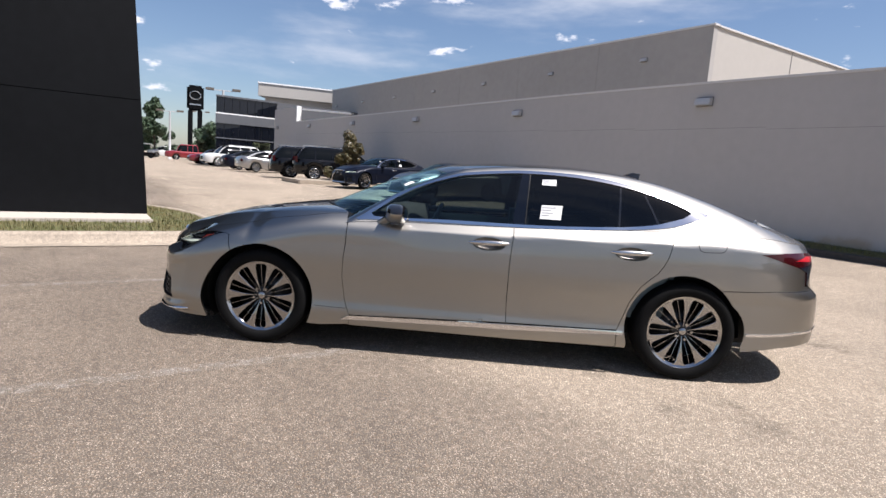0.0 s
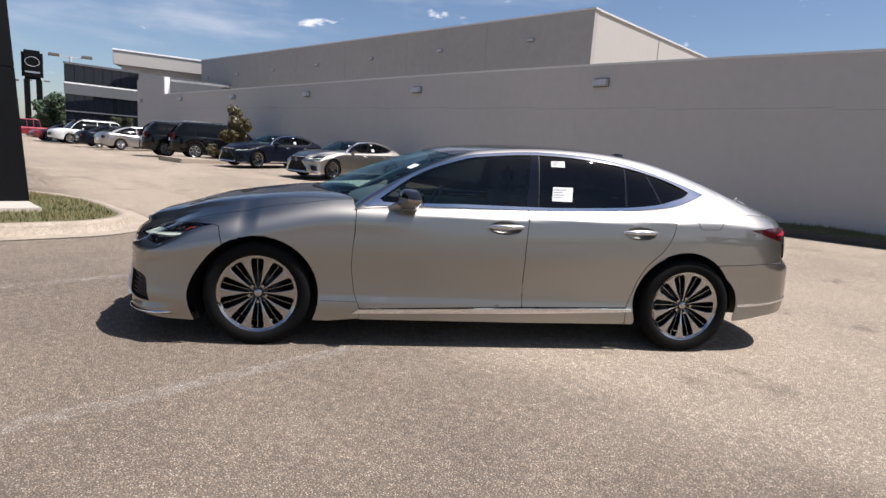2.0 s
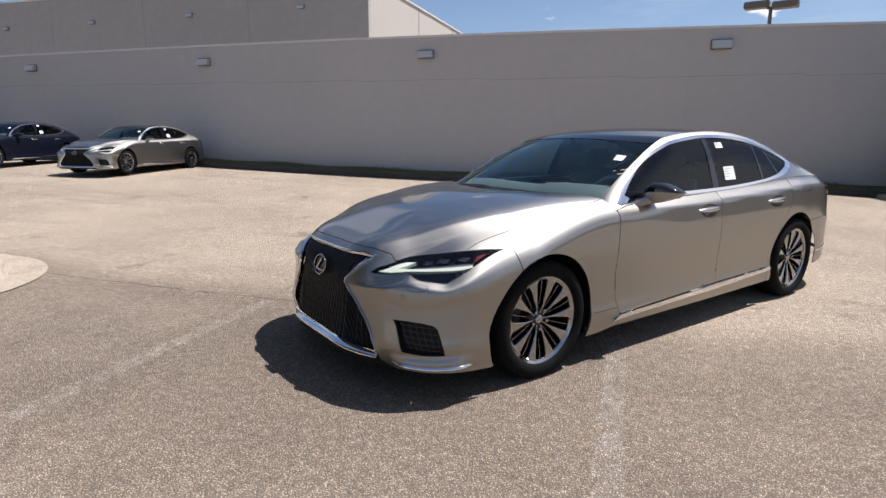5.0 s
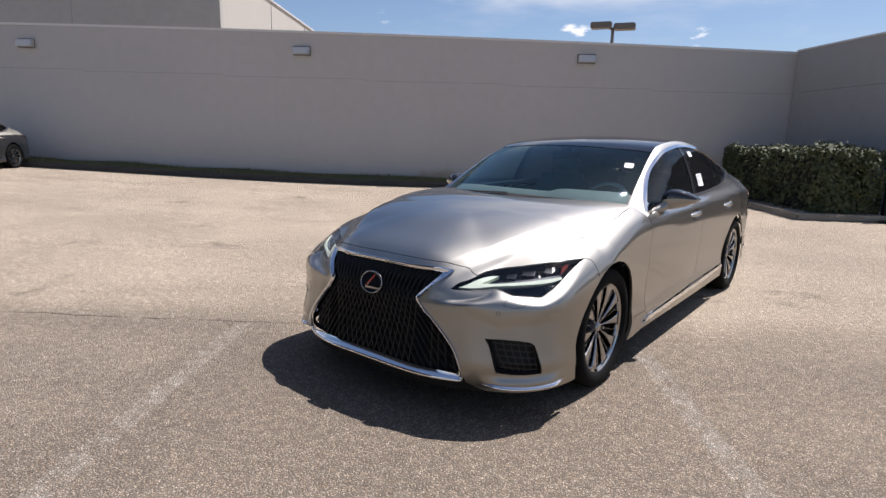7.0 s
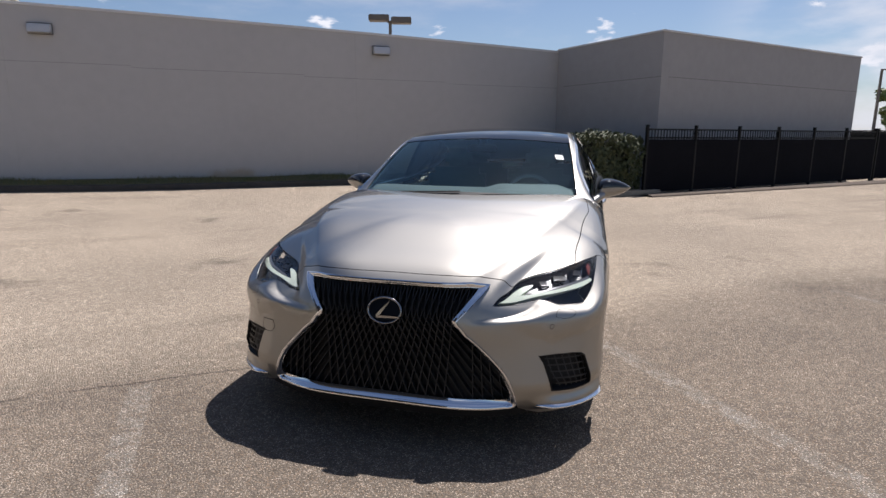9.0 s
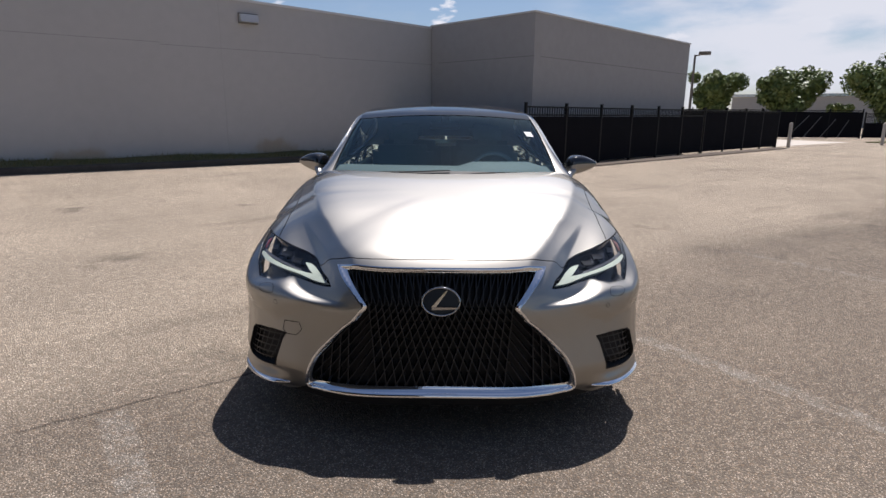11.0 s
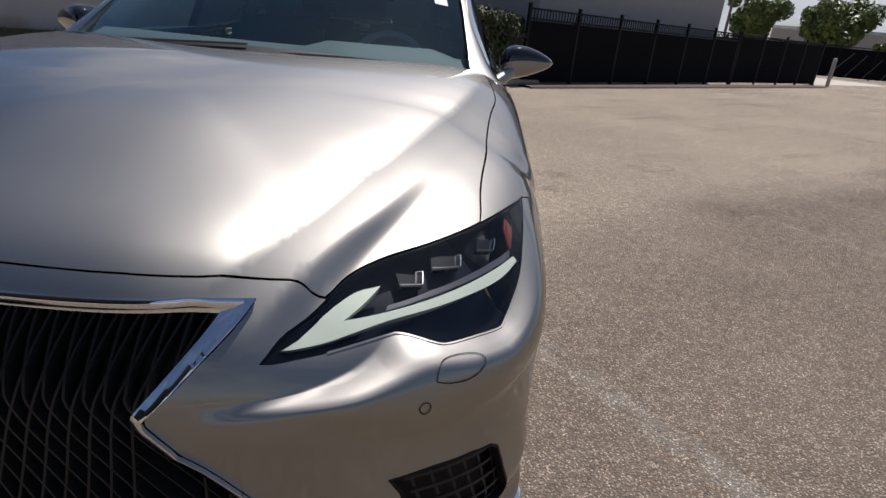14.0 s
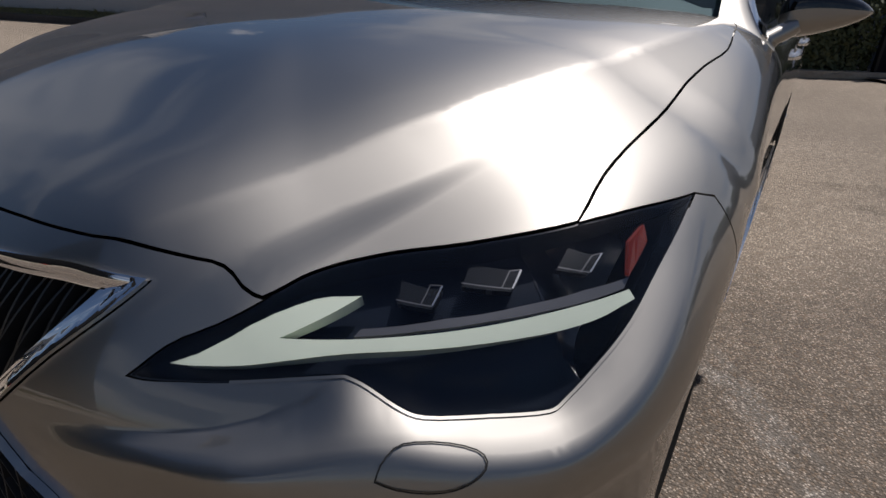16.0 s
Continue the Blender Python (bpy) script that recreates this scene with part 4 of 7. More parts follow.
sill = Sheet().patch([(-0.885, 0.195), (0.33, 0.198), (1.066, 0.208), (1.062, 0.328), (0.27, 0.308), (-0.883, 0.270)], side_skin, 0.03, gap=0.001)
strip = Sheet().patch([(-0.947, 0.236), (-0.885, 0.271), (-0.347, 0.288), (0.277, 0.304), (1.105, 0.328), (1.108, 0.304), (0.28, 0.270), (-0.346, 0.2575), (-0.86, 0.243)], side_skin, 0.02, off=0.010, rim=0.012)
for s1, s2 in ((sill, strip), (sill.other_side(), strip.other_side())):
    part_sill = s1.build("side_sill", PAINT, car)
    s2.build("sill_trim", CHROME, part_sill, "bright chrome strip along the sill")

# cabin
DLO_OUT = ([(-0.885, 0.26)] + flow([(-0.776, 0.59), (-0.64, 0.84), (-0.54, 0.905), (-0.42, 0.898), (-0.213, 0.856), (0.0, 0.846), (0.21, 0.856), (0.34, 0.86), (0.64, 0.83), (0.857, 0.80), (1.072, 0.735), (1.287, 0.642), (1.50, 0.532), (1.672, 0.412)], 2)
           + flow([(1.672, 0.40), (1.591, 0.256), (1.477, 0.122), (1.348, 0.049), (1.056, 0.006), (0.64, -0.004), (0.277, 0.004), (-0.393, 0.022), (-0.722, 0.048), (-0.86, 0.10)], 2))
DLO_IN = (flow([(-0.775, 0.36), (-0.69, 0.56), (-0.59, 0.715), (-0.49, 0.788), (-0.40, 0.797), (-0.21, 0.778), (0.0, 0.774), (0.21, 0.784), (0.338, 0.785), (0.638, 0.757), (0.853, 0.716), (1.068, 0.658), (1.284, 0.578), (1.41, 0.505), (1.494, 0.437), (1.540, 0.375)], 2)
          + flow([(1.540, 0.355), (1.483, 0.24), (1.351, 0.130), (1.266, 0.085), (1.057, 0.042), (0.641, 0.030), (0.276, 0.040), (-0.395, 0.068), (-0.64, 0.10), (-0.75, 0.19)], 2))
CABIN = [(-0.95, 0.0)] + [(x, 0.0) for x in (-0.5, 0, 0.5, 1, 1.5, 2, 2.4, 2.8, 3.25)] + [(x, 1.0) for x in (3.25, 2.8, 2.4, 2.1, 1.7, 1.2, 0.8, 0.4, 0, -0.3, -0.6, -0.95)]
CS = (1.0, 0.48)
pillar = Sheet().patch(CABIN, cabin_side, 0.028, CS, holes=[DLO_OUT], rim=0.02)
lining = Sheet().patch(CABIN, cabin_side, 0.05, CS, holes=[DLO_IN], off=-0.024, rim=0)
trim = Sheet().patch(DLO_OUT, cabin_side, 0.02, CS, holes=[DLO_IN], off=0.004, rim=0.012)


def between(poly, a, b):
    """The part of an outline whose first coordinate lies between a and b."""
    for lim, keep in ((a, lambda x: x >= a), (b, lambda x: x <= b)):
        out = []
        for (x0, y0), (x1, y1) in zip(poly, poly[1:] + poly[:1]):
            if keep(x0):
                out.append((x0, y0))
            if keep(x0) != keep(x1):
                f = (lim - x0) / (x1 - x0)
                out.append((lim, y0 + (y1 - y0) * f))
        poly = out
    return poly


panes = [Sheet().patch(between(DLO_IN, a, b), cabin_side, 0.035, CS, off=-0.004, rim=0) for a, b in ((-0.9, 0.33), (0.331, 1.035), (1.036, 1.7))]
post = Sheet().patch([(0.262, 0.045), (0.352, 0.045), (0.372, 0.78), (0.318, 0.782)], cabin_side, 0.03, CS, off=-0.001, rim=0.006)
edge = Sheet().patch([(0.352, 0.05), (0.359, 0.05), (0.379, 0.775), (0.372, 0.776)], cabin_side, 0.03, CS, off=0.001, rim=0.006)
divider = Sheet().patch([(1.018, 0.045), (1.034, 0.046), (1.046, 0.65), (1.034, 0.655)], cabin_side, 0.03, CS, off=-0.001, rim=0.006)
brace = Sheet().patch([(1.295, 0.10), (1.312, 0.108), (1.222, 0.56), (1.208, 0.565)], cabin_side, 0.03, CS, off=-0.0015, rim=0.006)
for k in (0, 1):
    a, b, c, d, e, f, *g = [s.other_side() if k else s for s in (pillar, trim, post, edge, divider, brace, *panes)]
    frame_ob = a.build("cabin_frame", PAINT, car)
    (lining.other_side() if k else lining).build("pillar_lining", SEAT, frame_ob, "grey cloth lining of the pillars")
    b.build("window_trim", CHROME, frame_ob, "bright chrome window surround")
    for pane, mat in zip(g, (FRONT_GLASS, REAR_GLASS, REAR_GLASS)):
        pane.build("side_window", mat, frame_ob, "dark tinted side glass")
    c.build("door_pillar", GLASS_DARK, frame_ob, "gloss black pillar cover")
    d.build("pillar_edge", PLASTIC, frame_ob, "thin black pillar edge")
    e.build("window_divider", GLOSS_BLACK, frame_ob)
    f.build("window_divider", GLOSS_BLACK, frame_ob)
full = [(-1, 0), (1, 0), (1, 1), (-1, 1)]
Sheet().patch(full, roof_skin, 0.04, (0.62, 1.3), off=0.001, rim=0.01).build("roof_panel", GLASS_DARK, car, "black glass roof panel")
Sheet().patch([(-1, 0.832), (1, 0.832), (1, 1), (-1, 1)], screen, 0.03, (0.66, 0.9), off=0.001, rim=0.008).build("roof_header", GLASS_DARK, car, "black glass header above the windscreen")
windscreen = Sheet().patch([(-0.985, 0), (0.985, 0), (0.985, 0.828), (-0.985, 0.828)], screen, 0.04, (0.7, 0.9), off=-0.002, rim=0.004).build("windscreen", WINDSCREEN, car, "clear slightly tinted windscreen")
windscreen.visible_shadow = False
# added sheet, no part of the car: blocks a bright sliver at the rear window
Sheet().patch(full, rear_screen, 0.06, (0.6, 0.9), off=-0.03, rim=0).build("rear_light_block", CABIN_DARK, car, "dark sheet added inside the rear window to block stray light")
Sheet().patch(full, rear_screen, 0.04, (0.6, 0.9), rim=0.004).build("rear_window", GLASS_DARK, car, "dark rear window")
Sheet().patch([(-0.998, 0), (0.998, 0), (0.998, 1), (-0.998, 1)], deck, 0.02, (0.6, 0.4), off=-0.003, rim=0.02).build("trunk_lid", PAINT, car)
Sheet().patch([(-1, -0.06), (1, -0.06), (1, 0.012), (-1, 0.012)], lambda u, v: screen(u, max(v, 0)) + Vector((min(v, 0) * 1.0, 0, min(v, 0) * 0.5 + 0.002)), 0.02, (0.75, 0.9), rim=0.01).build("cowl", PLASTIC, car, "black plastic cowl")
for u in (-0.55, 0.15):
    wiper = ribbon(screen, [(u, -0.03), (u + 0.25, -0.012), (u + 0.6, 0.004)], 0.014, 0.012)
    wiper.build("wiper", RUBBER, car)

# headlights
DRL = [(0.275, 0.280), (0.343, 0.371), (0.414, 0.417), (0.469, 0.419), (0.372, 0.350), (0.445, 0.340), (0.518, 0.330), (0.612, 0.313), (0.692, 0.292), (0.745, 0.272), (0.787, 0.254), (0.787, 0.237), (0.745, 0.241), (0.692, 0.257), (0.616, 0.281), (0.509, 0.303), (0.440, 0.313), (0.377, 0.308), (0.319, 0.295)]
REFLECTOR = [(0.45, 0.350), (0.53, 0.342), (0.61, 0.325), (0.688, 0.300), (0.74, 0.279), (0.787, 0.259), (0.80, 0.270), (0.74, 0.300), (0.66, 0.328), (0.56, 0.354), (0.46, 0.364)]
AMBER = [(0.797, 0.2575), (0.812, 0.266), (0.828, 0.2755), (0.843, 0.284)]
lamp_bowl = Sheet().patch(LAMP, lambda p, q: front_skin(p, q) + Vector((0.45, 0.87, -0.2)) * 0.05 * step01(0.70, 0.78, p) * (1 - step01(0.90, 0.945, p)), 0.016, PQ, off=-0.045, rim=0)
lamp_rim = Sheet().patch(LAMP, front_skin, 0.016, PQ, holes=[[(x / 1.55, y / 0.75) for x, y in shrink([(x * 1.55, y * 0.75) for x, y in LAMP], 0.0025)]], off=-0.004, rim=0.04)
DRL = flow(DRL[0:4], 3)[:-1] + [DRL[3]] + flow(DRL[4:11], 3) + flow(DRL[11:] + DRL[:1], 3)[:-1]
lamp_drl = Sheet().patch(DRL, front_skin, 0.01, PQ, off=-0.008, rim=0.02)
lamp_ref = Sheet().patch(REFLECTOR, front_skin, 0.012, PQ, off=-0.016, rim=0.006)
lamp_cover = Sheet().patch([(x / 1.55, y / 0.75) for x, y in shrink([(x * 1.55, y * 0.75) for x, y in LAMP], 0.004)], front_skin, 0.016, PQ, off=0.0005, rim=0)


def marker_wall(flip):
    """The amber strip that stands on edge at the lamp's outer end and faces sideways."""
    bm = bmesh.new()
    rows = []
    for i, (p, q) in enumerate(AMBER):
        c, lift = front_skin(p, q), 0.030 - 0.007 * i
        side = 1 if c.y > 0 else -1
        c = c + Vector((0.004, -0.013 * side, 0))
        run = [c, c + Vector((0.034, -0.014 * side, lift)), c + Vector((0.034, -0.018 * side, lift)), c + Vector((0.0, -0.005 * side, 0))]
        rows.append([bm.verts.new((v.x, -v.y if flip else v.y, v.z)) for v in run])
    for r0, r1 in zip(rows, rows[1:]):
        for j in range(4):
            bm.faces.new((r0[j], r0[(j + 1) % 4], r1[(j + 1) % 4], r1[j]))
    bm.faces.new(rows[0])
    bm.faces.new(rows[-1])
    bmesh.ops.recalc_face_normals(bm, faces=bm.faces)
    return bm


EYES = [((0.510, 0.409), (0.550, 0.382), (0.572, 0.414), (0.553, 0.425)),
        ((0.597, 0.409), (0.653, 0.364), (0.675, 0.388), (0.666, 0.401)),
        ((0.720, 0.361), (0.754, 0.322), (0.781, 0.338), (0.773, 0.349))]
lamp_lip = ribbon(front_skin, LAMP_LOW[2:] + LAMP_ARM[1:7], 0.0035, 0.0016)
for k in (0, 1):
    pick = [s.other_side() if k else s for s in (lamp_bowl, lamp_rim, lamp_drl, lamp_ref, lamp_cover)]
    lamp = pick[0].build("headlight", LAMP_BLACK, car, "slim headlight with pale running light and three projectors")
    pick[1].build("lamp_rim", LAMP_BLACK, lamp)
    pick[2].build("running_light", DRL_WHITE, lamp, "pale translucent running light blade")
    pick[3].build("reflector", SMOKED, lamp)
    part("side_marker", marker_wall(k), AMBER_RED, lamp, "amber side marker")
    (lamp_lip.other_side() if k else lamp_lip).build("lamp_lip", PAINT, lamp, "bright lip of the painted edge round the lamp")
    for p0, p1, p2, p3 in EYES:
        p4 = (p0[0] + p3[0] - p1[0] + 0.012, p0[1] + p3[1] - p1[1] - 0.004)
        eye = Sheet().patch([p0, p1, p2, p3, p4], front_skin, 0.01, PQ, off=-0.022, rim=0.01)
        # thin metal strips drawn where the projector edges glint
        foot = ribbon(front_skin, [p0, p1], 0.0016, -0.014)
        upright = ribbon(front_skin, [p1, p2], 0.0022, -0.013)
        inner = ribbon(front_skin, [(p1[0] - 0.012, p1[1] + 0.009), (p2[0] - 0.014, p2[1] + 0.007), p2], 0.0014, -0.013)
        if k:
            eye, foot, upright, inner = (piece.other_side() for piece in (eye, foot, upright, inner))
        eye.build("projector", PROJECTOR, lamp, "clear projector lens")
        foot.build("projector_foot_glint", SMOKED, lamp)
        upright.build("projector_glint", SATIN, lamp, "glint on the edge of a projector lens, laid on as a metal strip")
        inner.build("projector_glint", SMOKED, lamp)
    cover = pick[4].build("lens_cover", CLEAR, lamp)
    cover.visible_shadow = False

# grille
def ring_skin(p, q):
    """The surround falls back from its outer edge towards the mesh."""
    here = Vector((p * PQ[0], q * PQ[1], 0))
    near = 1.0
    for (p0, q0), (p1, q1) in zip(GRILLE_OUT, GRILLE_OUT[1:]):
        a, b = Vector((p0 * PQ[0], q0 * PQ[1], 0)), Vector((p1 * PQ[0], q1 * PQ[1], 0))
        f = min(1, max(0, (here - a).dot(b - a) / (b - a).length_squared))
        near = min(near, (here - a - (b - a) * f).length)
    return front_skin(p, q) + Vector((1.0, 0, 0)) * (0.030 * (1 - math.exp(-max(0, near - 0.003) / 0.026)))


chrome_ring = Sheet().patch(GRILLE_OUT + GRILLE_IN[::-1], ring_skin, 0.007, PQ, off=0.010, rim=0.03).mirrored()
grille = chrome_ring.build("grille", CHROME, car, "spindle-shaped grille with chrome surround")
Sheet().patch(GRILLE_OUT, front_skin, 0.03, PQ, off=-0.06, rim=0).mirrored().build("grille_backing", PLASTIC, grille)
GRILLE_HALF = [(0.24, 0.555), (0.265, 0.575), (0.29, 0.580), (0.32, 0.565), (0.42, 0.492), (0.52, 0.405), (0.60, 0.328), (0.665, 0.372), (0.755, 0.440)]


def grille_point(y, z, off):
    """A point of the grille opening from its side and height."""
    p = 2 / math.pi * math.asin(min(1, (abs(y) / half_w(NOSE_X)) ** (NOSE_N / 2)))
    zs = shoulder(p)
    q = (z - zs) / (zs - Z_LOW) if z < zs else math.asin(min(1, (z - zs) / (0.885 - zs)) ** 1.1) / (math.pi / 2)
    c = front_skin(p, q)
    return Vector((c.x - off, y, z))


def grille_bar(c, drift):
    """A straight bar that fans out below the waist, and runs nearly upright above it."""
    pts = []
    for i in range(41):
        z = 0.752 - i * (0.752 - 0.246) / 40
        d = 0.62 - z
        y = 0.33 * c * (1 + 1.35 * max(d, 0) + 0.9 * max(-d, 0)) + drift * (0.50 * d if d > 0 else 0.16 * d)
        if abs(y) < lerp_curve(GRILLE_HALF, z) * 0.985:
            pts.append(grille_point(y, z, -0.024))
        elif pts:
            break
    return pts


for i in range(-19, 20):
    for drift in (-1, 1):
        pts = grille_bar((i + 0.25 * drift) / 11.5, drift)
        if len(pts) < 3:
            continue
        bm = bmesh.new()
        rows = []
        for v in pts:
            rows.append([bm.verts.new(v + Vector((dx, dy, 0))) for dx, dy in ((0.028, -0.0042), (-0.001, -0.0022), (-0.001, 0.0022), (0.028, 0.0042))])
        for a, b in zip(rows, rows[1:]):
            for j in range(3):
                bm.faces.new((a[j], a[j + 1], b[j + 1], b[j]))
        part("grille_bar", bm, GRILLE_BLACK, grille)

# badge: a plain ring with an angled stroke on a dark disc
badge_at = grille_point(0, 0.640, 0)
bm = bmesh.new()
for i in range(56):
    for j in range(8):
        a, b = 2 * math.pi * i / 56, 2 * math.pi * j / 8
        r = 1 + 0.0
        bm.verts.new((badge_at.x - 0.002 - 0.006 * math.sin(b) + 0.25 * 0.057 * math.sin(a) * 0.9, (0.079 + 0.0048 * math.cos(b)) * math.cos(a), badge_at.z + (0.057 + 0.0048 * math.cos(b)) * math.sin(a)))
bm.verts.ensure_lookup_table()
for i in range(56):
    for j in range(8):
        bm.faces.new([bm.verts[m] for m in (i * 8 + j, i * 8 + (j + 1) % 8, ((i + 1) % 56) * 8 + (j + 1) % 8, ((i + 1) % 56) * 8 + j)])
badge = part("badge", bm, WHEEL_CHROME, grille, "chrome oval badge", smooth=True)
bm = bmesh.new()
ring = [bm.verts.new((badge_at.x + 0.003 + 0.22 * 0.056 * math.sin(a), 0.078 * math.cos(a), badge_at.z + 0.056 * math.sin(a))) for a in (2 * math.pi * i / 40 for i in range(40))]
bm.faces.new(ring)
part("badge_plate", bm, LAMP_BLACK, badge)
bm = bmesh.new()
for (y0, z0, y1, z1, w0, w1) in ((-0.024, 0.045, 0.034, -0.026, 0.007, 0.016), (0.038, -0.028, -0.068, -0.026, 0.012, 0.008)):
    d = Vector((0, y1 - y0, z1 - z0)).normalized()
    sdir = Vector((0, -d.z, d.y))
    a, b = Vector((badge_at.x - 0.001, y0, badge_at.z + z0)), Vector((badge_at.x - 0.001, y1, badge_at.z + z1))
    a.x, b.x = a.x + 0.22 * z0, b.x + 0.22 * z1
    q4 = [a + sdir * w0 / 2, a - sdir * w0 / 2, b - sdir * w1 / 2, b + sdir * w1 / 2]
    lo, hi = [bm.verts.new(v) for v in q4], [bm.verts.new(v + Vector((-0.006, 0, 0))) for v in q4]
    bm.faces.new(hi)
    for i in range(4):
        bm.faces.new((lo[i], lo[(i + 1) % 4], hi[(i + 1) % 4], hi[i]))
part("badge_stroke", bm, WHEEL_CHROME, badge)

# lower side vents and blades
vent_back = Sheet().patch(VENT, front_skin, 0.02, PQ, off=-0.04, rim=0)
vent_lip = Sheet().patch(VENT, front_skin, 0.012, PQ, holes=[[(x / 1.55, y / 0.75) for x, y in shrink([(x * 1.55, y * 0.75) for x, y in VENT], 0.008)]], off=0.001, rim=0.04)


def chin_blade(side):
    """A thin bright lip that slopes outwards under the corner of the bumper."""
    bm = bmesh.new()
    rows = []
    for i in range(41):
        f = i / 40
        c = front_skin(0.375 + 0.43 * f, -0.872 - 0.026 * math.sin(math.pi * f * 0.85))
        o = Vector((c.x + 1.55, c.y, 0)).normalized()
        w = min(1, 8 * f, 8 * (1 - f)) ** 0.5
        rows.append([bm.verts.new(((v.x, side * -v.y, v.z))) for v in (c - o * 0.01 + Vector((0, 0, 0.013 * w)), c + o * 0.004 * w + Vector((0, 0, 0.013 * w)), c + o * 0.017 * w + Vector((0, 0, 0.003)), c + o * 0.018 * w - Vector((0, 0, 0.003)), c + o * 0.013 * w - Vector((0, 0, 0.008)), c - o * 0.015 - Vector((0, 0, 0.010)))])
    for a, b in zip(rows, rows[1:]):
        for n in range(5):
            bm.faces.new((a[n], a[n + 1], b[n + 1], b[n]))
    bmesh.ops.recalc_face_normals(bm, faces=bm.faces)
    return bm


for k in (0, 1):
    pick = [s.other_side() if k else s for s in (vent_back, vent_lip)]
    vent = pick[1].build("bumper_vent", PLASTIC, car, "black mesh vent in the bumper corner")
    pick[0].build("vent_backing", PLASTIC, vent)
    part("chin_blade", chin_blade(1 if k else -1), CHROME, car, "chrome blade under the bumper corner", smooth=True)
    for i in range(5):
        t = (i + 0.5) / 5
        line = ribbon(front_skin, [(0.40 + 0.05 * t, -0.24 - 0.40 * t), (0.52 + 0.03 * t, -0.26 - 0.41 * t), (0.62 + 0.03 * t, -0.30 - 0.41 * t)], 0.006, -0.014)
        (line.other_side() if k else line).build("vent_slat", GRILLE_BLACK, vent)
    for i in range(6):
        t = (i + 0.5) / 6
        line = ribbon(front_skin, [(0.395 + 0.22 * t, -0.23 - 0.05 * t), (0.415 + 0.225 * t, -0.45 + 0.01 * t), (0.455 + 0.20 * t, -0.65 - 0.06 * t)], 0.006, -0.018)
        (line.other_side() if k else line).build("vent_slat", GRILLE_BLACK, vent)

def on_both(sheet, name):
    sheet.build(name, SEAM_BLACK, car)
    sheet.other_side().build(name, SEAM_BLACK, car)


# small seams: washer caps, sensors, tow cover, fuel flap
WASH = flow([(0.452, 0.138), (0.458, 0.162), (0.472, 0.181), (0.492, 0.183), (0.525, 0.173), (0.549, 0.160), (0.555, 0.148), (0.544, 0.132), (0.522, 0.119), (0.498, 0.117), (0.470, 0.125), (0.452, 0.138)], 2)[:-1]
on_both(ribbon(front_skin, WASH, 0.0017, closed=True), "washer_seam")
for p, q in ((0.429, 0.070), (0.16, -0.93)):
    r = 0.013
    on_both(ribbon(front_skin, [(p + r * math.cos(a) / 1.45, q + r * math.sin(a) / (0.75 if q > 0 else 0.4)) for a in (2 * math.pi * i / 10 for i in range(10))], 0.0018, closed=True), "parking_sensor")
tow = ribbon(front_skin, [(0.325, -0.075), (0.39, -0.085), (0.395, -0.20), (0.375, -0.245), (0.33, -0.235), (0.312, -0.16)], 0.003, closed=True).other_side()
tow.build("tow_cover_seam", SEAM_BLACK, car)
ribbon(side_skin, [(1.562, 0.988), (1.575, 0.952), (1.605, 0.940), (1.72, 0.945), (1.745, 0.955), (1.765, 0.992)], 0.004).build("fuel_flap_seam", SEAM_BLACK, car)
on_both(ribbon(side_skin, [(1.765, 0.677), (2.07, 0.7), (2.6, 0.7)], 0.004), "bumper_seam")
on_both(ribbon(front_skin, [(1.552, -0.752), (1.66, -0.757), (1.79, -0.760)], 0.003), "fender_seam")

# tail lights
TAIL = [(1.95, 0.952), (2.15, 0.967), (2.45, 0.968), (2.75, 0.955), (2.85, 0.94), (2.85, 0.885), (2.62, 0.86), (2.52, 0.80), (2.50, 0.735), (2.44, 0.735), (2.45, 0.83), (2.32, 0.868), (2.153, 0.90)]
TAIL_LOW = [(2.30, 0.873), (2.45, 0.835), (2.445, 0.74), (2.495, 0.74), (2.515, 0.80), (2.60, 0.855), (2.80, 0.89), (2.8, 0.90), (2.55, 0.885)]
tail_sheet = Sheet().patch(TAIL, side_skin, 0.02, off=0.006, rim=0.012)
tail_dark = Sheet().patch(TAIL_LOW, side_skin, 0.02, off=0.009, rim=0.004)
tail_core = Sheet().patch([(2.26, 0.918), (2.62, 0.905), (2.72, 0.912), (2.70, 0.940), (2.45, 0.945)], side_skin, 0.02, off=0.008, rim=0.003)
for k in (0, 1):
    tail = (tail_sheet.other_side() if k else tail_sheet).build("tail_light", TAIL_RED, car, "red tail light wrapping round the corner")
    (tail_dark.other_side() if k else tail_dark).build("tail_light_surround", LAMP_BLACK, tail)
    (tail_core.other_side() if k else tail_core).build("tail_light_core", TAIL_BRIGHT, tail, "bright red lens")

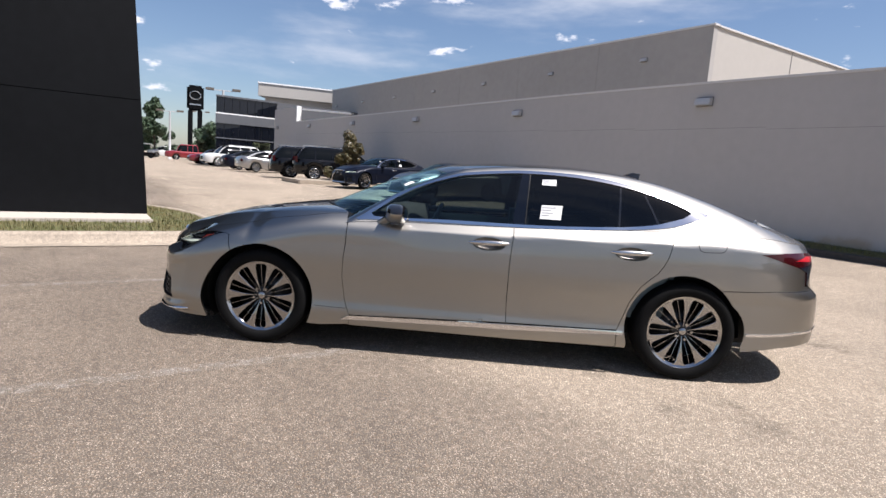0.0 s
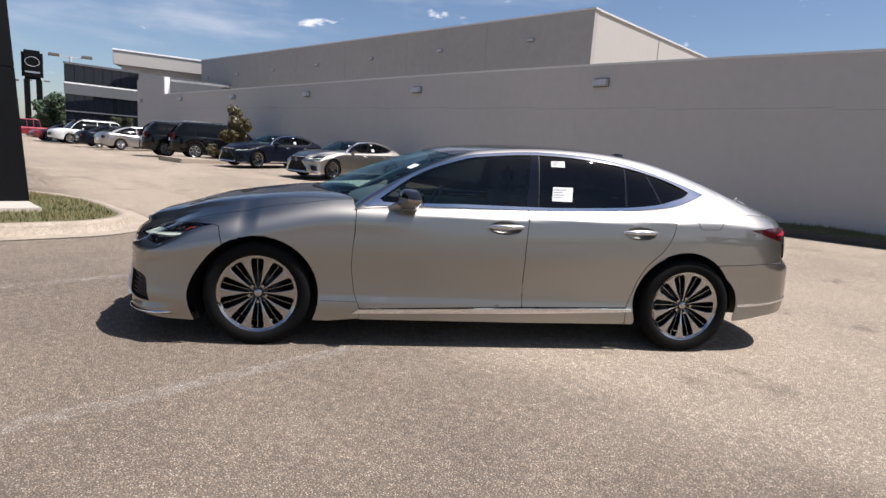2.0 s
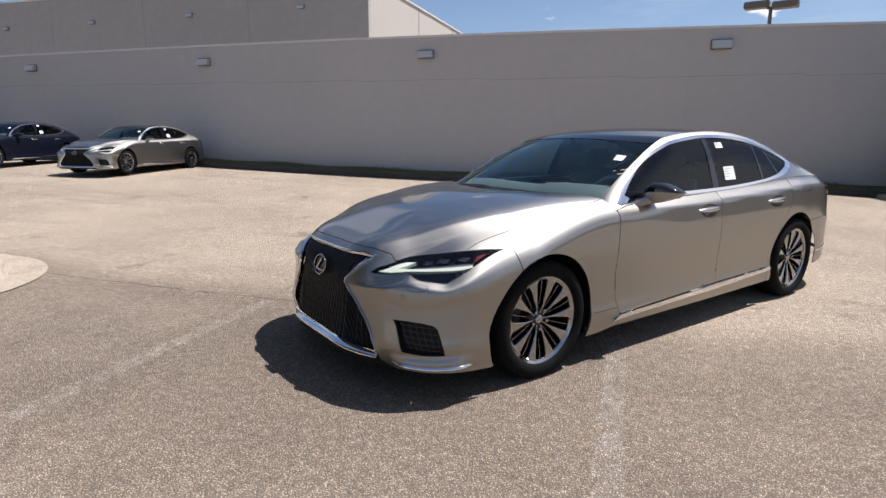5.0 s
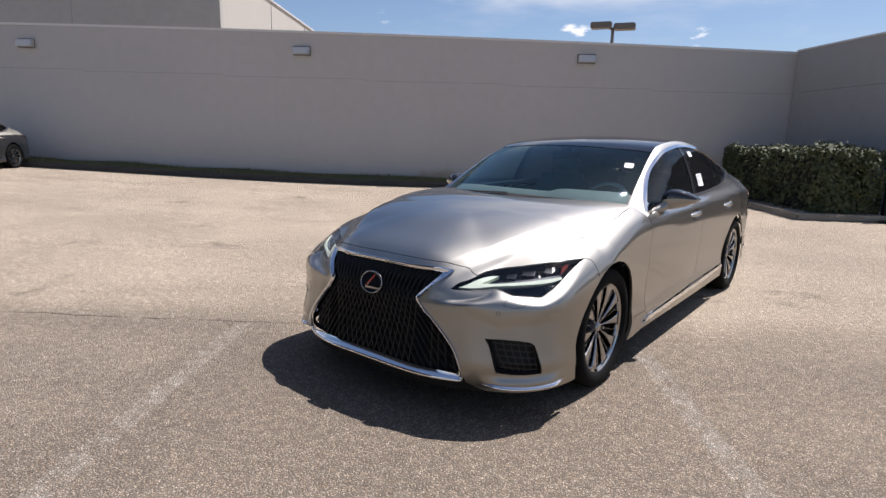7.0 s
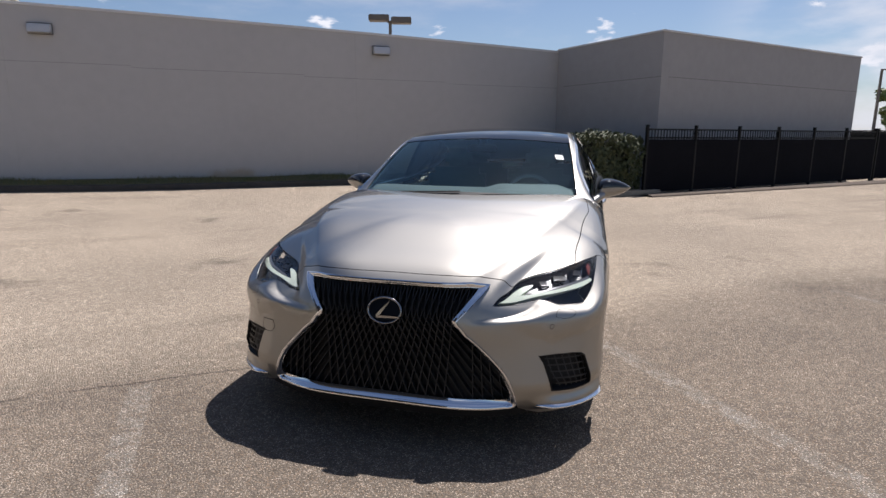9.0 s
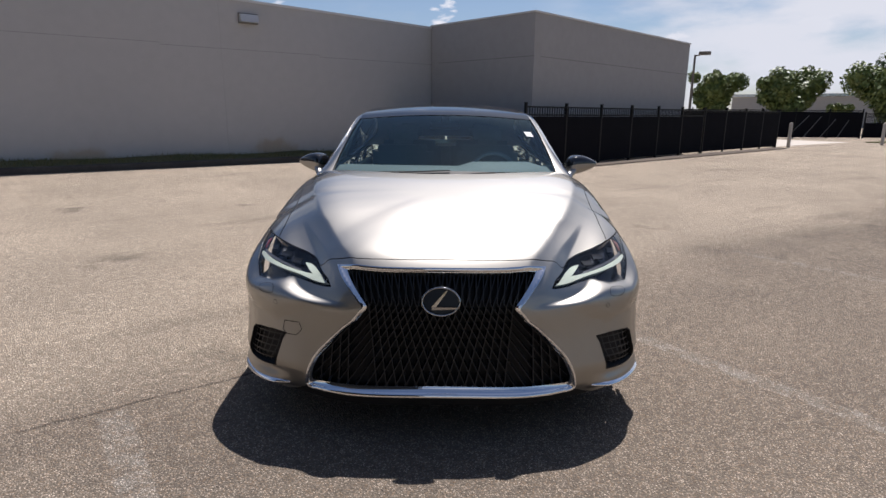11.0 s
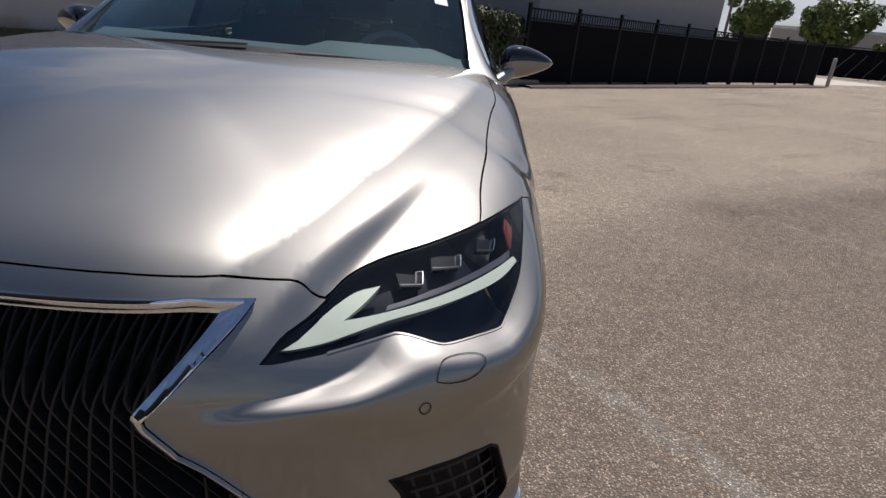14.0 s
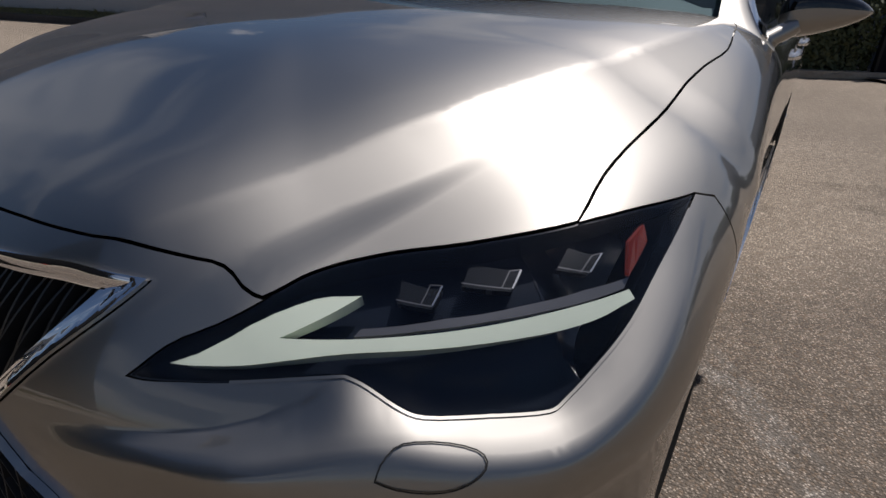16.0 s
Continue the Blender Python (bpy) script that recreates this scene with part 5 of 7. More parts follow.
# door mirrors
def mirror_shell(upper):
    """Half of a wedge-shaped mirror housing, lofted outwards from the door: a black cap above, paint below."""
    bm = bmesh.new()
    rows = []
    for i in range(15):
        f = i / 14
        y = -0.895 - 0.232 * f
        top = lerp_curve([(0.0, 1.092), (0.25, 1.116), (0.6, 1.106), (1.0, 1.066)], f)
        low = lerp_curve([(0.0, 0.968), (0.3, 0.978), (0.7, 1.008), (1.0, 1.042)], f)
        x0, x1 = -0.660 + 0.075 * f * f, -0.500 - 0.01 * f
        k = min(1.0, (f / 0.12 + 0.30) ** 0.5, ((1 - f) / 0.10 + 0.12) ** 0.5)
        zc, hz = (top + low) / 2, (top - low) / 2 * k
        xc, hx = x1 - (x1 - x0) * 0.42, (x1 - x0)
        row = []
        for j in range(19):
            a = math.pi * j / 18 * (1 if upper else -1)
            c, s_ = math.cos(a), math.sin(a)
            px_ = xc + (hx * 0.42 if c > 0 else hx * 0.58 * k) * math.copysign(abs(c) ** 0.6, c)
            row.append(bm.verts.new((px_, y, zc + 0.12 * hz + (0.88 if upper else 1.12) * hz * math.copysign(abs(s_) ** (0.85 if upper else 0.7), s_))))
        rows.append(row)
    for a, b in zip(rows, rows[1:]):
        for j in range(18):
            bm.faces.new((a[j], b[j], b[j + 1], a[j + 1]) if upper else (a[j + 1], b[j + 1], b[j], a[j]))
    for row, rev in ((rows[0], True), (rows[-1], False)):
        bm.faces.new(row[::-1] if rev == upper else row)
    bmesh.ops.recalc_face_normals(bm, faces=bm.faces)
    return bm


def flip_y(bm):
    for v in bm.verts:
        v.co.y = -v.co.y
    bmesh.ops.reverse_faces(bm, faces=bm.faces)
    return bm


for k in (0, 1):
    turn_over = flip_y if k else (lambda b: b)
    mirror_ob = part("door_mirror", turn_over(mirror_shell(False)), PAINT, car, "door mirror with a gloss black cap", smooth=True, flip=False)
    part("mirror_cap", turn_over(mirror_shell(True)), GLOSS_BLACK, mirror_ob, "gloss black upper cap", smooth=True, flip=False)
    bm = bmesh.new()
    rows = []
    for t in range(7):
        t /= 6
        c = Vector((-0.700 + 0.085 * t, -0.868 - 0.085 * t, 0.955 + 0.060 * t))
        rows.append([bm.verts.new(c + Vector((0.050 * math.cos(a) * (1 - 0.15 * t), 0.012 * math.sin(a), 0.024 * math.sin(a)))) for a in (2 * math.pi * i / 12 for i in range(12))])
    for a, b in zip(rows, rows[1:]):
        for i in range(12):
            bm.faces.new((a[i], a[(i + 1) % 12], b[(i + 1) % 12], b[i]))
    part("mirror_arm", turn_over(bm), PAINT, mirror_ob, smooth=True)
    bm = bmesh.new()
    ring = [bm.verts.new((-0.4985, -1.005 + 0.088 * math.copysign(abs(math.cos(a)) ** 0.7, math.cos(a)), 1.050 + 0.042 * math.copysign(abs(math.sin(a)) ** 0.7, math.sin(a)))) for a in (2 * math.pi * i / 32 for i in range(32))]
    bm.faces.new(ring)
    part("mirror_glass", turn_over(bm), CHROME, mirror_ob)
    if k:
        mirror_ob.matrix_local = Matrix.Translation((-0.6, 0.86, 0)) @ pose(0, 0, 0, 0, 0, -16) @ Matrix.Translation((0.6, -0.875, 0))

# wheels
def spoke(bm, r0, r1, w0, w1, y0, y1, deep, ang):
    """One plain wheel spoke, a tapered bar from the hub to the rim."""
    radial_bar(bm, [(r0 + (r1 - r0) * i / 7, w0 + (w1 - w0) * (i / 7) ** 1.6) for i in range(8)], y0, y1, deep, ang)


def radial_bar(bm, stations, y0, y1, deep, ang):
    """A bar through (radius, width) stations, with rounded edges and a face that dishes outwards."""
    m = Matrix.Rotation(ang, 4, "Y")
    r0, r1 = stations[0][0], stations[-1][0]
    rows = []
    for r, w in stations:
        y = y0 + (y1 - y0) * math.sin((r - r0) / (r1 - r0) * math.pi / 2)
        c = min(0.005, w / 4)
        prof = ((-w / 2, y + deep), (-w / 2, y + 0.006), (-w / 2 + c * 0.4, y + 0.002), (-w / 2 + c, y), (w / 2 - c, y), (w / 2 - c * 0.4, y + 0.002), (w / 2, y + 0.006), (w / 2, y + deep))
        rows.append([bm.verts.new(m @ Vector((a, b, r))) for a, b in prof])
    for a, b in zip(rows, rows[1:]):
        for i in range(7):
            bm.faces.new((a[i], a[i + 1], b[i + 1], b[i]))
    bm.faces.new(rows[-1])


BROAD = [(0.036, 0.010), (0.065, 0.009), (0.095, 0.014), (0.125, 0.022), (0.155, 0.033), (0.185, 0.044), (0.212, 0.055), (0.226, 0.063), (0.234, 0.075), (0.240, 0.100), (0.246, 0.150)]
RIB = [(0.062, 0.004), (0.12, 0.004), (0.18, 0.005), (0.235, 0.007)]


def wheel_at(x, y, side, spin):
    bm = lathe(bmesh.new(), [(0.05, 0.02), (0.15, 0.02), (0.15, 0.045), (0.225, 0.05), (0.25, 0.20)], 48)
    wheel = part("wheel", bm, BRAKE, car, "multi-spoke chrome wheel", smooth=True)
    tyre_profile = [(0.262, -0.095), (0.268, -0.108), (0.29, -0.117), (0.315, -0.119), (0.335, -0.112), (0.348, -0.098), (0.3535, -0.07), (0.355, -0.03), (0.355, 0.03), (0.3535, 0.07), (0.348, 0.098), (0.33, 0.113), (0.29, 0.118), (0.262, 0.10)]
    part("tyre", lathe(bmesh.new(), tyre_profile, 96), RUBBER, wheel, "black rubber tyre", smooth=True)
    rim_profile = [(0.252, 0.10), (0.243, 0.02), (0.240, -0.055), (0.240, -0.083), (0.243, -0.089), (0.258, -0.092), (0.264, -0.098), (0.267, -0.102), (0.266, -0.092)]
    part("rim", lathe(bmesh.new(), rim_profile, 96), WHEEL_CHROME, wheel, "chrome rim", smooth=True)
    part("hub_face", lathe(bmesh.new(), [(0.024, -0.058), (0.040, -0.057), (0.062, -0.050), (0.072, -0.035), (0.074, 0.02)], 48), BRAKE, wheel, smooth=True)
    part("centre_cap", lathe(bmesh.new(), [(0.0005, -0.076), (0.018, -0.0755), (0.026, -0.071), (0.030, -0.062), (0.034, -0.04)], 32), WHEEL_CHROME, wheel, smooth=True)
    for i in range(10):
        bm = bmesh.new()
        radial_bar(bm, BROAD, -0.062, -0.090, 0.045, 2 * math.pi * i / 10 + spin)
        part("spoke", bm, WHEEL_CHROME, wheel)
        bm = bmesh.new()
        radial_bar(bm, RIB, -0.050, -0.080, 0.03, 2 * math.pi * (i + 0.5) / 10 + spin)
        part("spoke_rib", bm, WHEEL_CHROME, wheel)
    for i in range(5):
        bm = bmesh.new()
        a = 2 * math.pi * (i + 0.25) / 5 + spin
        bmesh.ops.create_cone(bm, cap_ends=True, radius1=0.0135, radius2=0.010, depth=0.03, segments=12, matrix=Matrix.Translation((0.058 * math.sin(a), -0.062, 0.058 * math.cos(a))) @ Matrix.Rotation(radians(90), 4, "X"))
        part("lug_nut", bm, WHEEL_CHROME, wheel)
    wheel.matrix_world = pose(x, y, 0.352, 0, 0, 0 if side < 0 else 180)
    return wheel


for x in (-1.566, 1.545):
    for side in (-1, 1):
        wheel_at(x, side * 0.838, side, 0.30 if x < 0 else 0.02)
        bm = bmesh.new()
        rows = [[bm.verts.new((x + (0.0 if x < 0 else -0.032) + 0.412 * math.cos(a), side * yy, 0.365 + 0.412 * math.sin(a))) for a in (radians((-25 if x < 0 else -4) + (230 if x < 0 else 188) * i / 28) for i in range(29))] for yy in (0.92, 0.60)]
        for i in range(28):
            bm.faces.new((rows[0][i], rows[0][i + 1], rows[1][i + 1], rows[1][i]))
        bm.faces.new(rows[1])
        part("wheel_liner", bm, PLASTIC, car)
bm = bmesh.new()
box(bm, -1.08, 1.08, -0.9, 0.9, 0.19, 0.60)
box(bm, -2.3, -1.05, -0.58, 0.58, 0.19, 0.58)
box(bm, 1.05, 2.4, -0.58, 0.58, 0.22, 0.75)
box(bm, -2.42, -2.02, -0.60, 0.60, 0.19, 0.30)
for k in (-1, 1):
    box(bm, -2.21, -1.99, min(k * 0.57, k * 0.83), max(k * 0.57, k * 0.83), 0.2, 0.54)
    box(bm, -1.985, -1.955, min(k * 0.60, k * 0.86), max(k * 0.60, k * 0.86), 0.150, 0.22)
    # added block: stops sunlight leaking past the bumper corner into the car's shadow
    box(bm, -2.08, -1.975, min(k * 0.82, k * 0.936), max(k * 0.82, k * 0.936), 0.188, 0.21)
    box(bm, 1.97, 2.25, min(k * 0.57, k * 0.80), max(k * 0.57, k * 0.80), 0.33, 0.66)
part("underbody", bm, PLASTIC, car, "dark underbody, with added blocks against light leaks at the front corners")

# cabin interior
bm = bmesh.new()
rows = []
for y in [-0.80 + 1.6 * i / 16 for i in range(17)]:
    rows.append([bm.verts.new((px - 0.10 * (1 - (y / 0.8) ** 2), y, pz)) for px, pz in ((-0.95, 0.90), (-0.90, 0.99), (-0.72, 1.045 + (0.03 if -0.62 < y < -0.15 else 0)), (-0.52, 1.035 + (0.03 if -0.62 < y < -0.15 else 0)), (-0.47, 0.85), (-0.55, 0.6))])
for a, b in zip(rows, rows[1:]):
    for i in range(5):
        bm.faces.new((a[i], a[i + 1], b[i + 1], b[i]))
part("dashboard", bm, DASH, car, "pale grey-green dashboard", smooth=True)
bm = bmesh.new()
for i in range(40):
    for j in range(8):
        a, b = 2 * math.pi * i / 40, 2 * math.pi * j / 8
        r = 0.18 + 0.016 * math.cos(b)
        bm.verts.new((-0.36 + 0.38 * r * math.sin(a) * 1.0 + 0.014 * math.sin(b), -0.38 + r * math.cos(a), 0.94 + 0.92 * r * math.sin(a)))
bm.verts.ensure_lookup_table()
for i in range(40):
    for j in range(8):
        bm.faces.new([bm.verts[m] for m in (i * 8 + j, i * 8 + (j + 1) % 8, ((i + 1) % 40) * 8 + (j + 1) % 8, ((i + 1) % 40) * 8 + j)])
box(bm, -0.42, -0.34, -0.44, -0.32, 0.88, 0.98, 0.02)
box(bm, -0.39, -0.36, -0.55, -0.21, 0.925, 0.945, 0.005)
part("steering_wheel", bm, CABIN_DARK, car, smooth=True)
for x, y, w in ((0.30, -0.38, 0.27), (0.30, 0.38, 0.27), (1.25, -0.38, 0.33), (1.25, 0.38, 0.33)):
    bm = bmesh.new()
    box(bm, x - 0.45, x + 0.05, y - w, y + w, 0.45, 0.62, 0.06)
    r = box(bm, x, x + 0.16, y - w, y + w, 0.55, 1.13, 0.06)
    seat = part("seat", bm, SEAT, car, "grey leather seat", smooth=True)
    bm = bmesh.new()
    box(bm, x + 0.08, x + 0.17, y - 0.13, y + 0.13, 1.13, 1.30, 0.04)
    part("headrest", bm, SEAT, seat, smooth=True)
bm = bmesh.new()
box(bm, -0.36, -0.33, -0.12, 0.12, 1.285, 1.345, 0.012)
box(bm, -0.36, -0.28, -0.03, 0.03, 1.335, 1.40, 0.012)
part("rear_view_mirror", bm, PLASTIC, car)
bm = bmesh.new()
box(bm, -0.5, 1.9, -0.80, 0.80, 0.40, 0.45)
box(bm, 1.44, 1.50, -0.74, 0.74, 0.45, 1.06, 0.02)
box(bm, 1.44, 1.95, -0.70, 0.70, 1.00, 1.03, 0.01)
box(bm, 1.95, 2.25, -0.62, 0.62, 0.985, 1.005, 0.005)
part("cabin_floor", bm, CABIN_DARK, car)
for k in (-1, 1):
    bm = bmesh.new()
    box(bm, -0.75, 1.42, min(k * 0.79, k * 0.82), max(k * 0.79, k * 0.82), 0.45, 0.955, 0.012)
    part("door_lining", bm, SEAT, car)

# antenna fin, stickers
bm = bmesh.new()
for s in (-1, 1):
    base = [bm.verts.new((x, s * w, z)) for x, w, z in ((1.19, 0.006, 1.440), (1.26, 0.022, 1.435), (1.34, 0.022, 1.405), (1.355, 0.005, 1.468), (1.29, 0.005, 1.472))]
    bm.faces.new(base if s < 0 else base[::-1])
bm.verts.ensure_lookup_table()
for i in range(5):
    j = (i + 1) % 5
    bm.faces.new((bm.verts[i], bm.verts[j], bm.verts[5 + j], bm.verts[5 + i]))
part("antenna_fin", bm, GLOSS_BLACK, car, "black shark-fin antenna")
for poly, name in (([(0.466, 0.670), (0.569, 0.676), (0.566, 0.568), (0.461, 0.571)], "window_sticker"), ([(0.467, 0.284), (0.618, 0.282), (0.608, 0.104), (0.456, 0.113)], "window_sticker")):
    st = Sheet().patch(poly, cabin_side, 0.03, CS, off=0.0015, rim=0).build(name, PAPER, car, "white paper sticker on the rear door glass")
    (u0, v0), (u1, v1) = poly[3], poly[1]
    for i in range(4):
        v = v1 + (v0 - v1) * (0.18 + 0.19 * i)
        w = (0.75, 0.5, 0.62, 0.4)[i]
        ribbon(cabin_side, [(u0 + 0.012, v), (u0 + 0.012 + (u1 - u0 - 0.024) * w, v)], 0.004 if v1 - v0 > 0.12 else 0.003, 0.0035).build("printed_bar", PRINT, st)
Sheet().patch([(0.822, 0.575), (0.904, 0.575), (0.912, 0.50), (0.836, 0.50)], screen, 0.03, (0.7, 0.9), off=0.002, rim=0).build("windscreen_sticker", PAPER, car, "small white sticker on the windscreen")


# ---- ground ----
# The lot is laid out square to the long wall: x runs along the wall, y out from it into the lot.
CORNER, WALL_TURN = Vector((14.33, 0.30, 0)), 126.53
LW = pose(*CORNER, 0, 0, WALL_TURN)


def rise(along, out=20.0):
    """The lot climbs gently along the wall, and a little towards it."""
    u = min(1.0, max(0.0, (along - 11) / 17))
    return 0.36 * u * u * (3 - 2 * u) + 0.11 * step01(6.5, 1.0, out) * step01(1.5, 5.0, along)


def lot(ob, along=0.0, out=0.0, z=0.0, turn=0.0):
    ob.matrix_world = LW @ pose(along, out, z, 0, 0, turn)
    return ob


bm = bmesh.new()
stations = [-900, -300, -100, -40, -15, 0, 1.5, 2.2, 2.9, 3.6, 4.3, 5.0, 6, 8, 11] + [11 + 17 * i / 20 for i in range(1, 21)] + [34, 45, 70, 120, 300, 900]
across = (-900, -200, -40, 0, 1, 2, 3, 4, 5, 6.5, 10, 20, 60, 250, 900)
rows = [[bm.verts.new((a, o, rise(a, o))) for o in across] for a in stations]
for a, b in zip(rows, rows[1:]):
    for i in range(len(across) - 1):
        bm.faces.new((a[i], b[i], b[i + 1], a[i + 1]))
ground = lot(tagged(part("ground", bm, ASPHALT, smooth=True), "worn tan and grey asphalt parking lot with faded stall lines", "pavement", kind="structure"))

# ---- the long wall ----
def slab(name, corners, thick, mat, label, category="wall", kind="structure"):
    """An upright wall over a run of (along, top) stations, its face at out = 0."""
    bm = bmesh.new()
    rows = [[bm.verts.new((a, o, z)) for o, z in ((0, -0.3), (0, t), (-thick, t), (-thick, -0.3))] for a, t in corners]
    for a, b in zip(rows, rows[1:]):
        for i in range(4):
            bm.faces.new((a[i], a[(i + 1) % 4], b[(i + 1) % 4], b[i]))
    bm.faces.new(rows[0])
    bm.faces.new(rows[-1])
    return lot(tagged(part(name, bm, mat), label, category, kind=kind))


def wall_top(a):
    return 3.96 + 0.030 * a - 0.0006 * a * a if a < 25 else 4.335 + 0.002 * (a - 25)


JOINTS = [-0.001, 6.75, 14.8, 22.8, 30.8, 38.8, 49.15]
for i, (a, b) in enumerate(zip(JOINTS, JOINTS[1:])):
    n = 6
    slab(f"wall_{i + 1}", [(a + 0.0012 + (b - a - 0.0024) * k / n, wall_top(a + (b - a) * k / n)) for k in range(n + 1)], 0.3, WALL_GREY, "grey painted concrete wall panel in shade")
slab("wall_7", [(49.16, 5.55), (55.0, 5.62)], 0.3, WALL_GREY, "taller end panel of the grey concrete wall")
bm = bmesh.new()
for i in range(24):
    a, b = 49.15 * i / 24, 49.15 * (i + 1) / 24
    v = [bm.verts.new(c) for c in ((a, 0.025, wall_top(a)), (b, 0.025, wall_top(b)), (b, 0.025, wall_top(b) + 0.06), (a, 0.025, wall_top(a) + 0.06),
                                   (a, -0.33, wall_top(a)), (b, -0.33, wall_top(b)), (b, -0.33, wall_top(b) + 0.06), (a, -0.33, wall_top(a) + 0.06))]
    for f in ((0, 1, 2, 3), (3, 2, 6, 7), (0, 4, 5, 1), (4, 7, 6, 5)):
        bm.faces.new([v[j] for j in f])
lot(tagged(part("wall_coping", bm, COPING), "thin pale metal coping on the wall", "trim", kind="structure"))
bm = bmesh.new()
for i in range(12):
    a, b = 49 * i / 12, 49 * (i + 1) / 12
    box(bm, a, b - 0.002, 0.0, 0.003, 2.90 + 0.012 * a, 2.907 + 0.012 * a)
lot(tagged(part("wall_groove", bm, WALL_DARK), "faint horizontal joint across the wall panels", "trim", kind="structure"))
bm = bmesh.new()
box(bm, 49.0, 49.17, -0.34, 0.03, 4.40, 5.62, 0.01)
lot(tagged(part("wall_end_trim", bm, WHITE_TRIM), "white trim at the step in the wall", "trim", kind="structure"))
bm = bmesh.new()
v = [bm.verts.new(c) for c in ((49.0, -0.4, 5.36), (42.2, -1.6, 4.86), (42.2, -1.6, 4.96), (49.0, -0.4, 5.50), (49.0, -0.7, 5.36), (42.4, -1.9, 4.86), (42.4, -1.9, 4.96), (49.0, -0.7, 5.50))]
for f in ((0, 1, 2, 3), (3, 2, 6, 7), (4, 7, 6, 5), (0, 4, 5, 1)):
    bm.faces.new([v[j] for j in f])
lot(tagged(part("roof_edge_beam", bm, WHITE_TRIM), "white edge of a low roof behind the wall", "roof", kind="structure"))


def wall_light(along, out, z, group, scale=1.0):
    """A slanted metal wall light."""
    bm = bmesh.new()
    w, h, dpt = 0.23 * scale, 0.105 * scale, 0.19 * scale
    v = [bm.verts.new(c) for c in ((-w, 0, -h), (w, 0, -h), (w, 0, h), (-w, 0, h), (-w, dpt, -h), (w, dpt, -h), (w, dpt * 0.75, h * 0.75), (-w, dpt * 0.75, h * 0.75))]
    for f in ((0, 1, 2, 3), (4, 7, 6, 5), (3, 2, 6, 7), (0, 4, 5, 1), (1, 5, 6, 2), (0, 3, 7, 4)):
        bm.faces.new([v[j] for j in f])
    bmesh.ops.bevel(bm, geom=bm.edges[:], offset=0.012 * scale, segments=2, affect="EDGES")
    ob = part("wall_light", bm, LIGHT_METAL)
    tagged(ob, "pale metal wall light with a sloping hood", "wall light", group)
    lot(ob, along, out, z)
    bm = bmesh.new()
    box(bm, -w * 0.82, w * 0.82, dpt * 0.2, dpt * 0.85, -h - 0.012, -h + 0.002, 0.004)
    part("lens", bm, LENS_GREY, ob)
    bm = bmesh.new()
    box(bm, -w - 0.02, w + 0.02, 0.001, 0.03, -h - 0.03, h + 0.02, 0.006)
    part("back_plate", bm, WALL_DARK, ob)
    return ob


for i in range(7):
    a = 6.03 + 8.004 * i
    wall_light(a, 0.0, 3.685 + 0.007 * a, "wall lights")

# ---- taller building behind ----
def climb(bm):
    """Lets the roof line climb gently with the ground."""
    for v in bm.verts:
        if v.co.z > 8:
            v.co.z += 0.0145 * (v.co.x - 20.2)


for i in range(7):
    a, b = 20.2 + 6.66 * i, min(65.3, 20.2 + 6.66 * (i + 1))
    if b - a < 0.5:
        continue
    bm = bmesh.new()
    box(bm, a + 0.008, b - 0.008, -9.5, -9.2, 0, 8.62)
    climb(bm)
    lot(tagged(part("building_panel", bm, WALL_UP, label=""), "tall grey concrete panel of the building behind", "wall panel", "building panels", "structure"))
    wall_light(a + 3.6, -9.2, 7.55, "high wall lights", 0.8)
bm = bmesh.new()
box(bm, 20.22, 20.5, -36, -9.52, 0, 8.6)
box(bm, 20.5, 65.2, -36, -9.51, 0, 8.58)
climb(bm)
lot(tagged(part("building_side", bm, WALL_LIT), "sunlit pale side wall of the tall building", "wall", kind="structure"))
for o in (-16.0, -22.6, -29.2):
    bm = bmesh.new()
    box(bm, 20.205, 20.225, o - 0.03, o + 0.03, 0, 8.55)
    lot(tagged(part("panel_joint", bm, WALL_DARK), "dark joint between wall panels", "trim", kind="structure"))
bm = bmesh.new()
box(bm, 20.15, 65.35, -9.56, -9.17, 8.62, 8.70)
box(bm, 20.15, 20.5, -36.05, -9.57, 8.60, 8.68)
climb(bm)
lot(tagged(part("building_coping", bm, COPING), "pale metal roof edge of the tall building", "trim", kind="structure"))

# ---- wing at the corner ----
WING = pose(14.33, 0.30, 0, 0, 0, -135)
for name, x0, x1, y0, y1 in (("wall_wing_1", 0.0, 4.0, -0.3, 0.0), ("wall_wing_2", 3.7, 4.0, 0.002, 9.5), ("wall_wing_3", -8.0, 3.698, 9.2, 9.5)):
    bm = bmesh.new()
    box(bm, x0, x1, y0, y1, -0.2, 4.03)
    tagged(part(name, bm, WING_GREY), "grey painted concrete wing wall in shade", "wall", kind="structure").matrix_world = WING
bm = bmesh.new()
box(bm, -0.02, 4.03, -0.33, 0.02, 4.03, 4.07)
box(bm, 3.68, 4.03, 0.022, 9.52, 4.03, 4.07)
tagged(part("wing_coping", bm, COPING), "thin coping on the wing wall", "trim", kind="structure").matrix_world = WING
bm = bmesh.new()
box(bm, 0.3, 4.0, -0.304, -0.3, 2.92, 2.935)
box(bm, 4.0, 4.004, 0.0, 9.5, 2.92, 2.935)
tagged(part("wing_groove", bm, WALL_DARK), "faint joint across the wing wall", "trim", kind="structure").matrix_world = WING


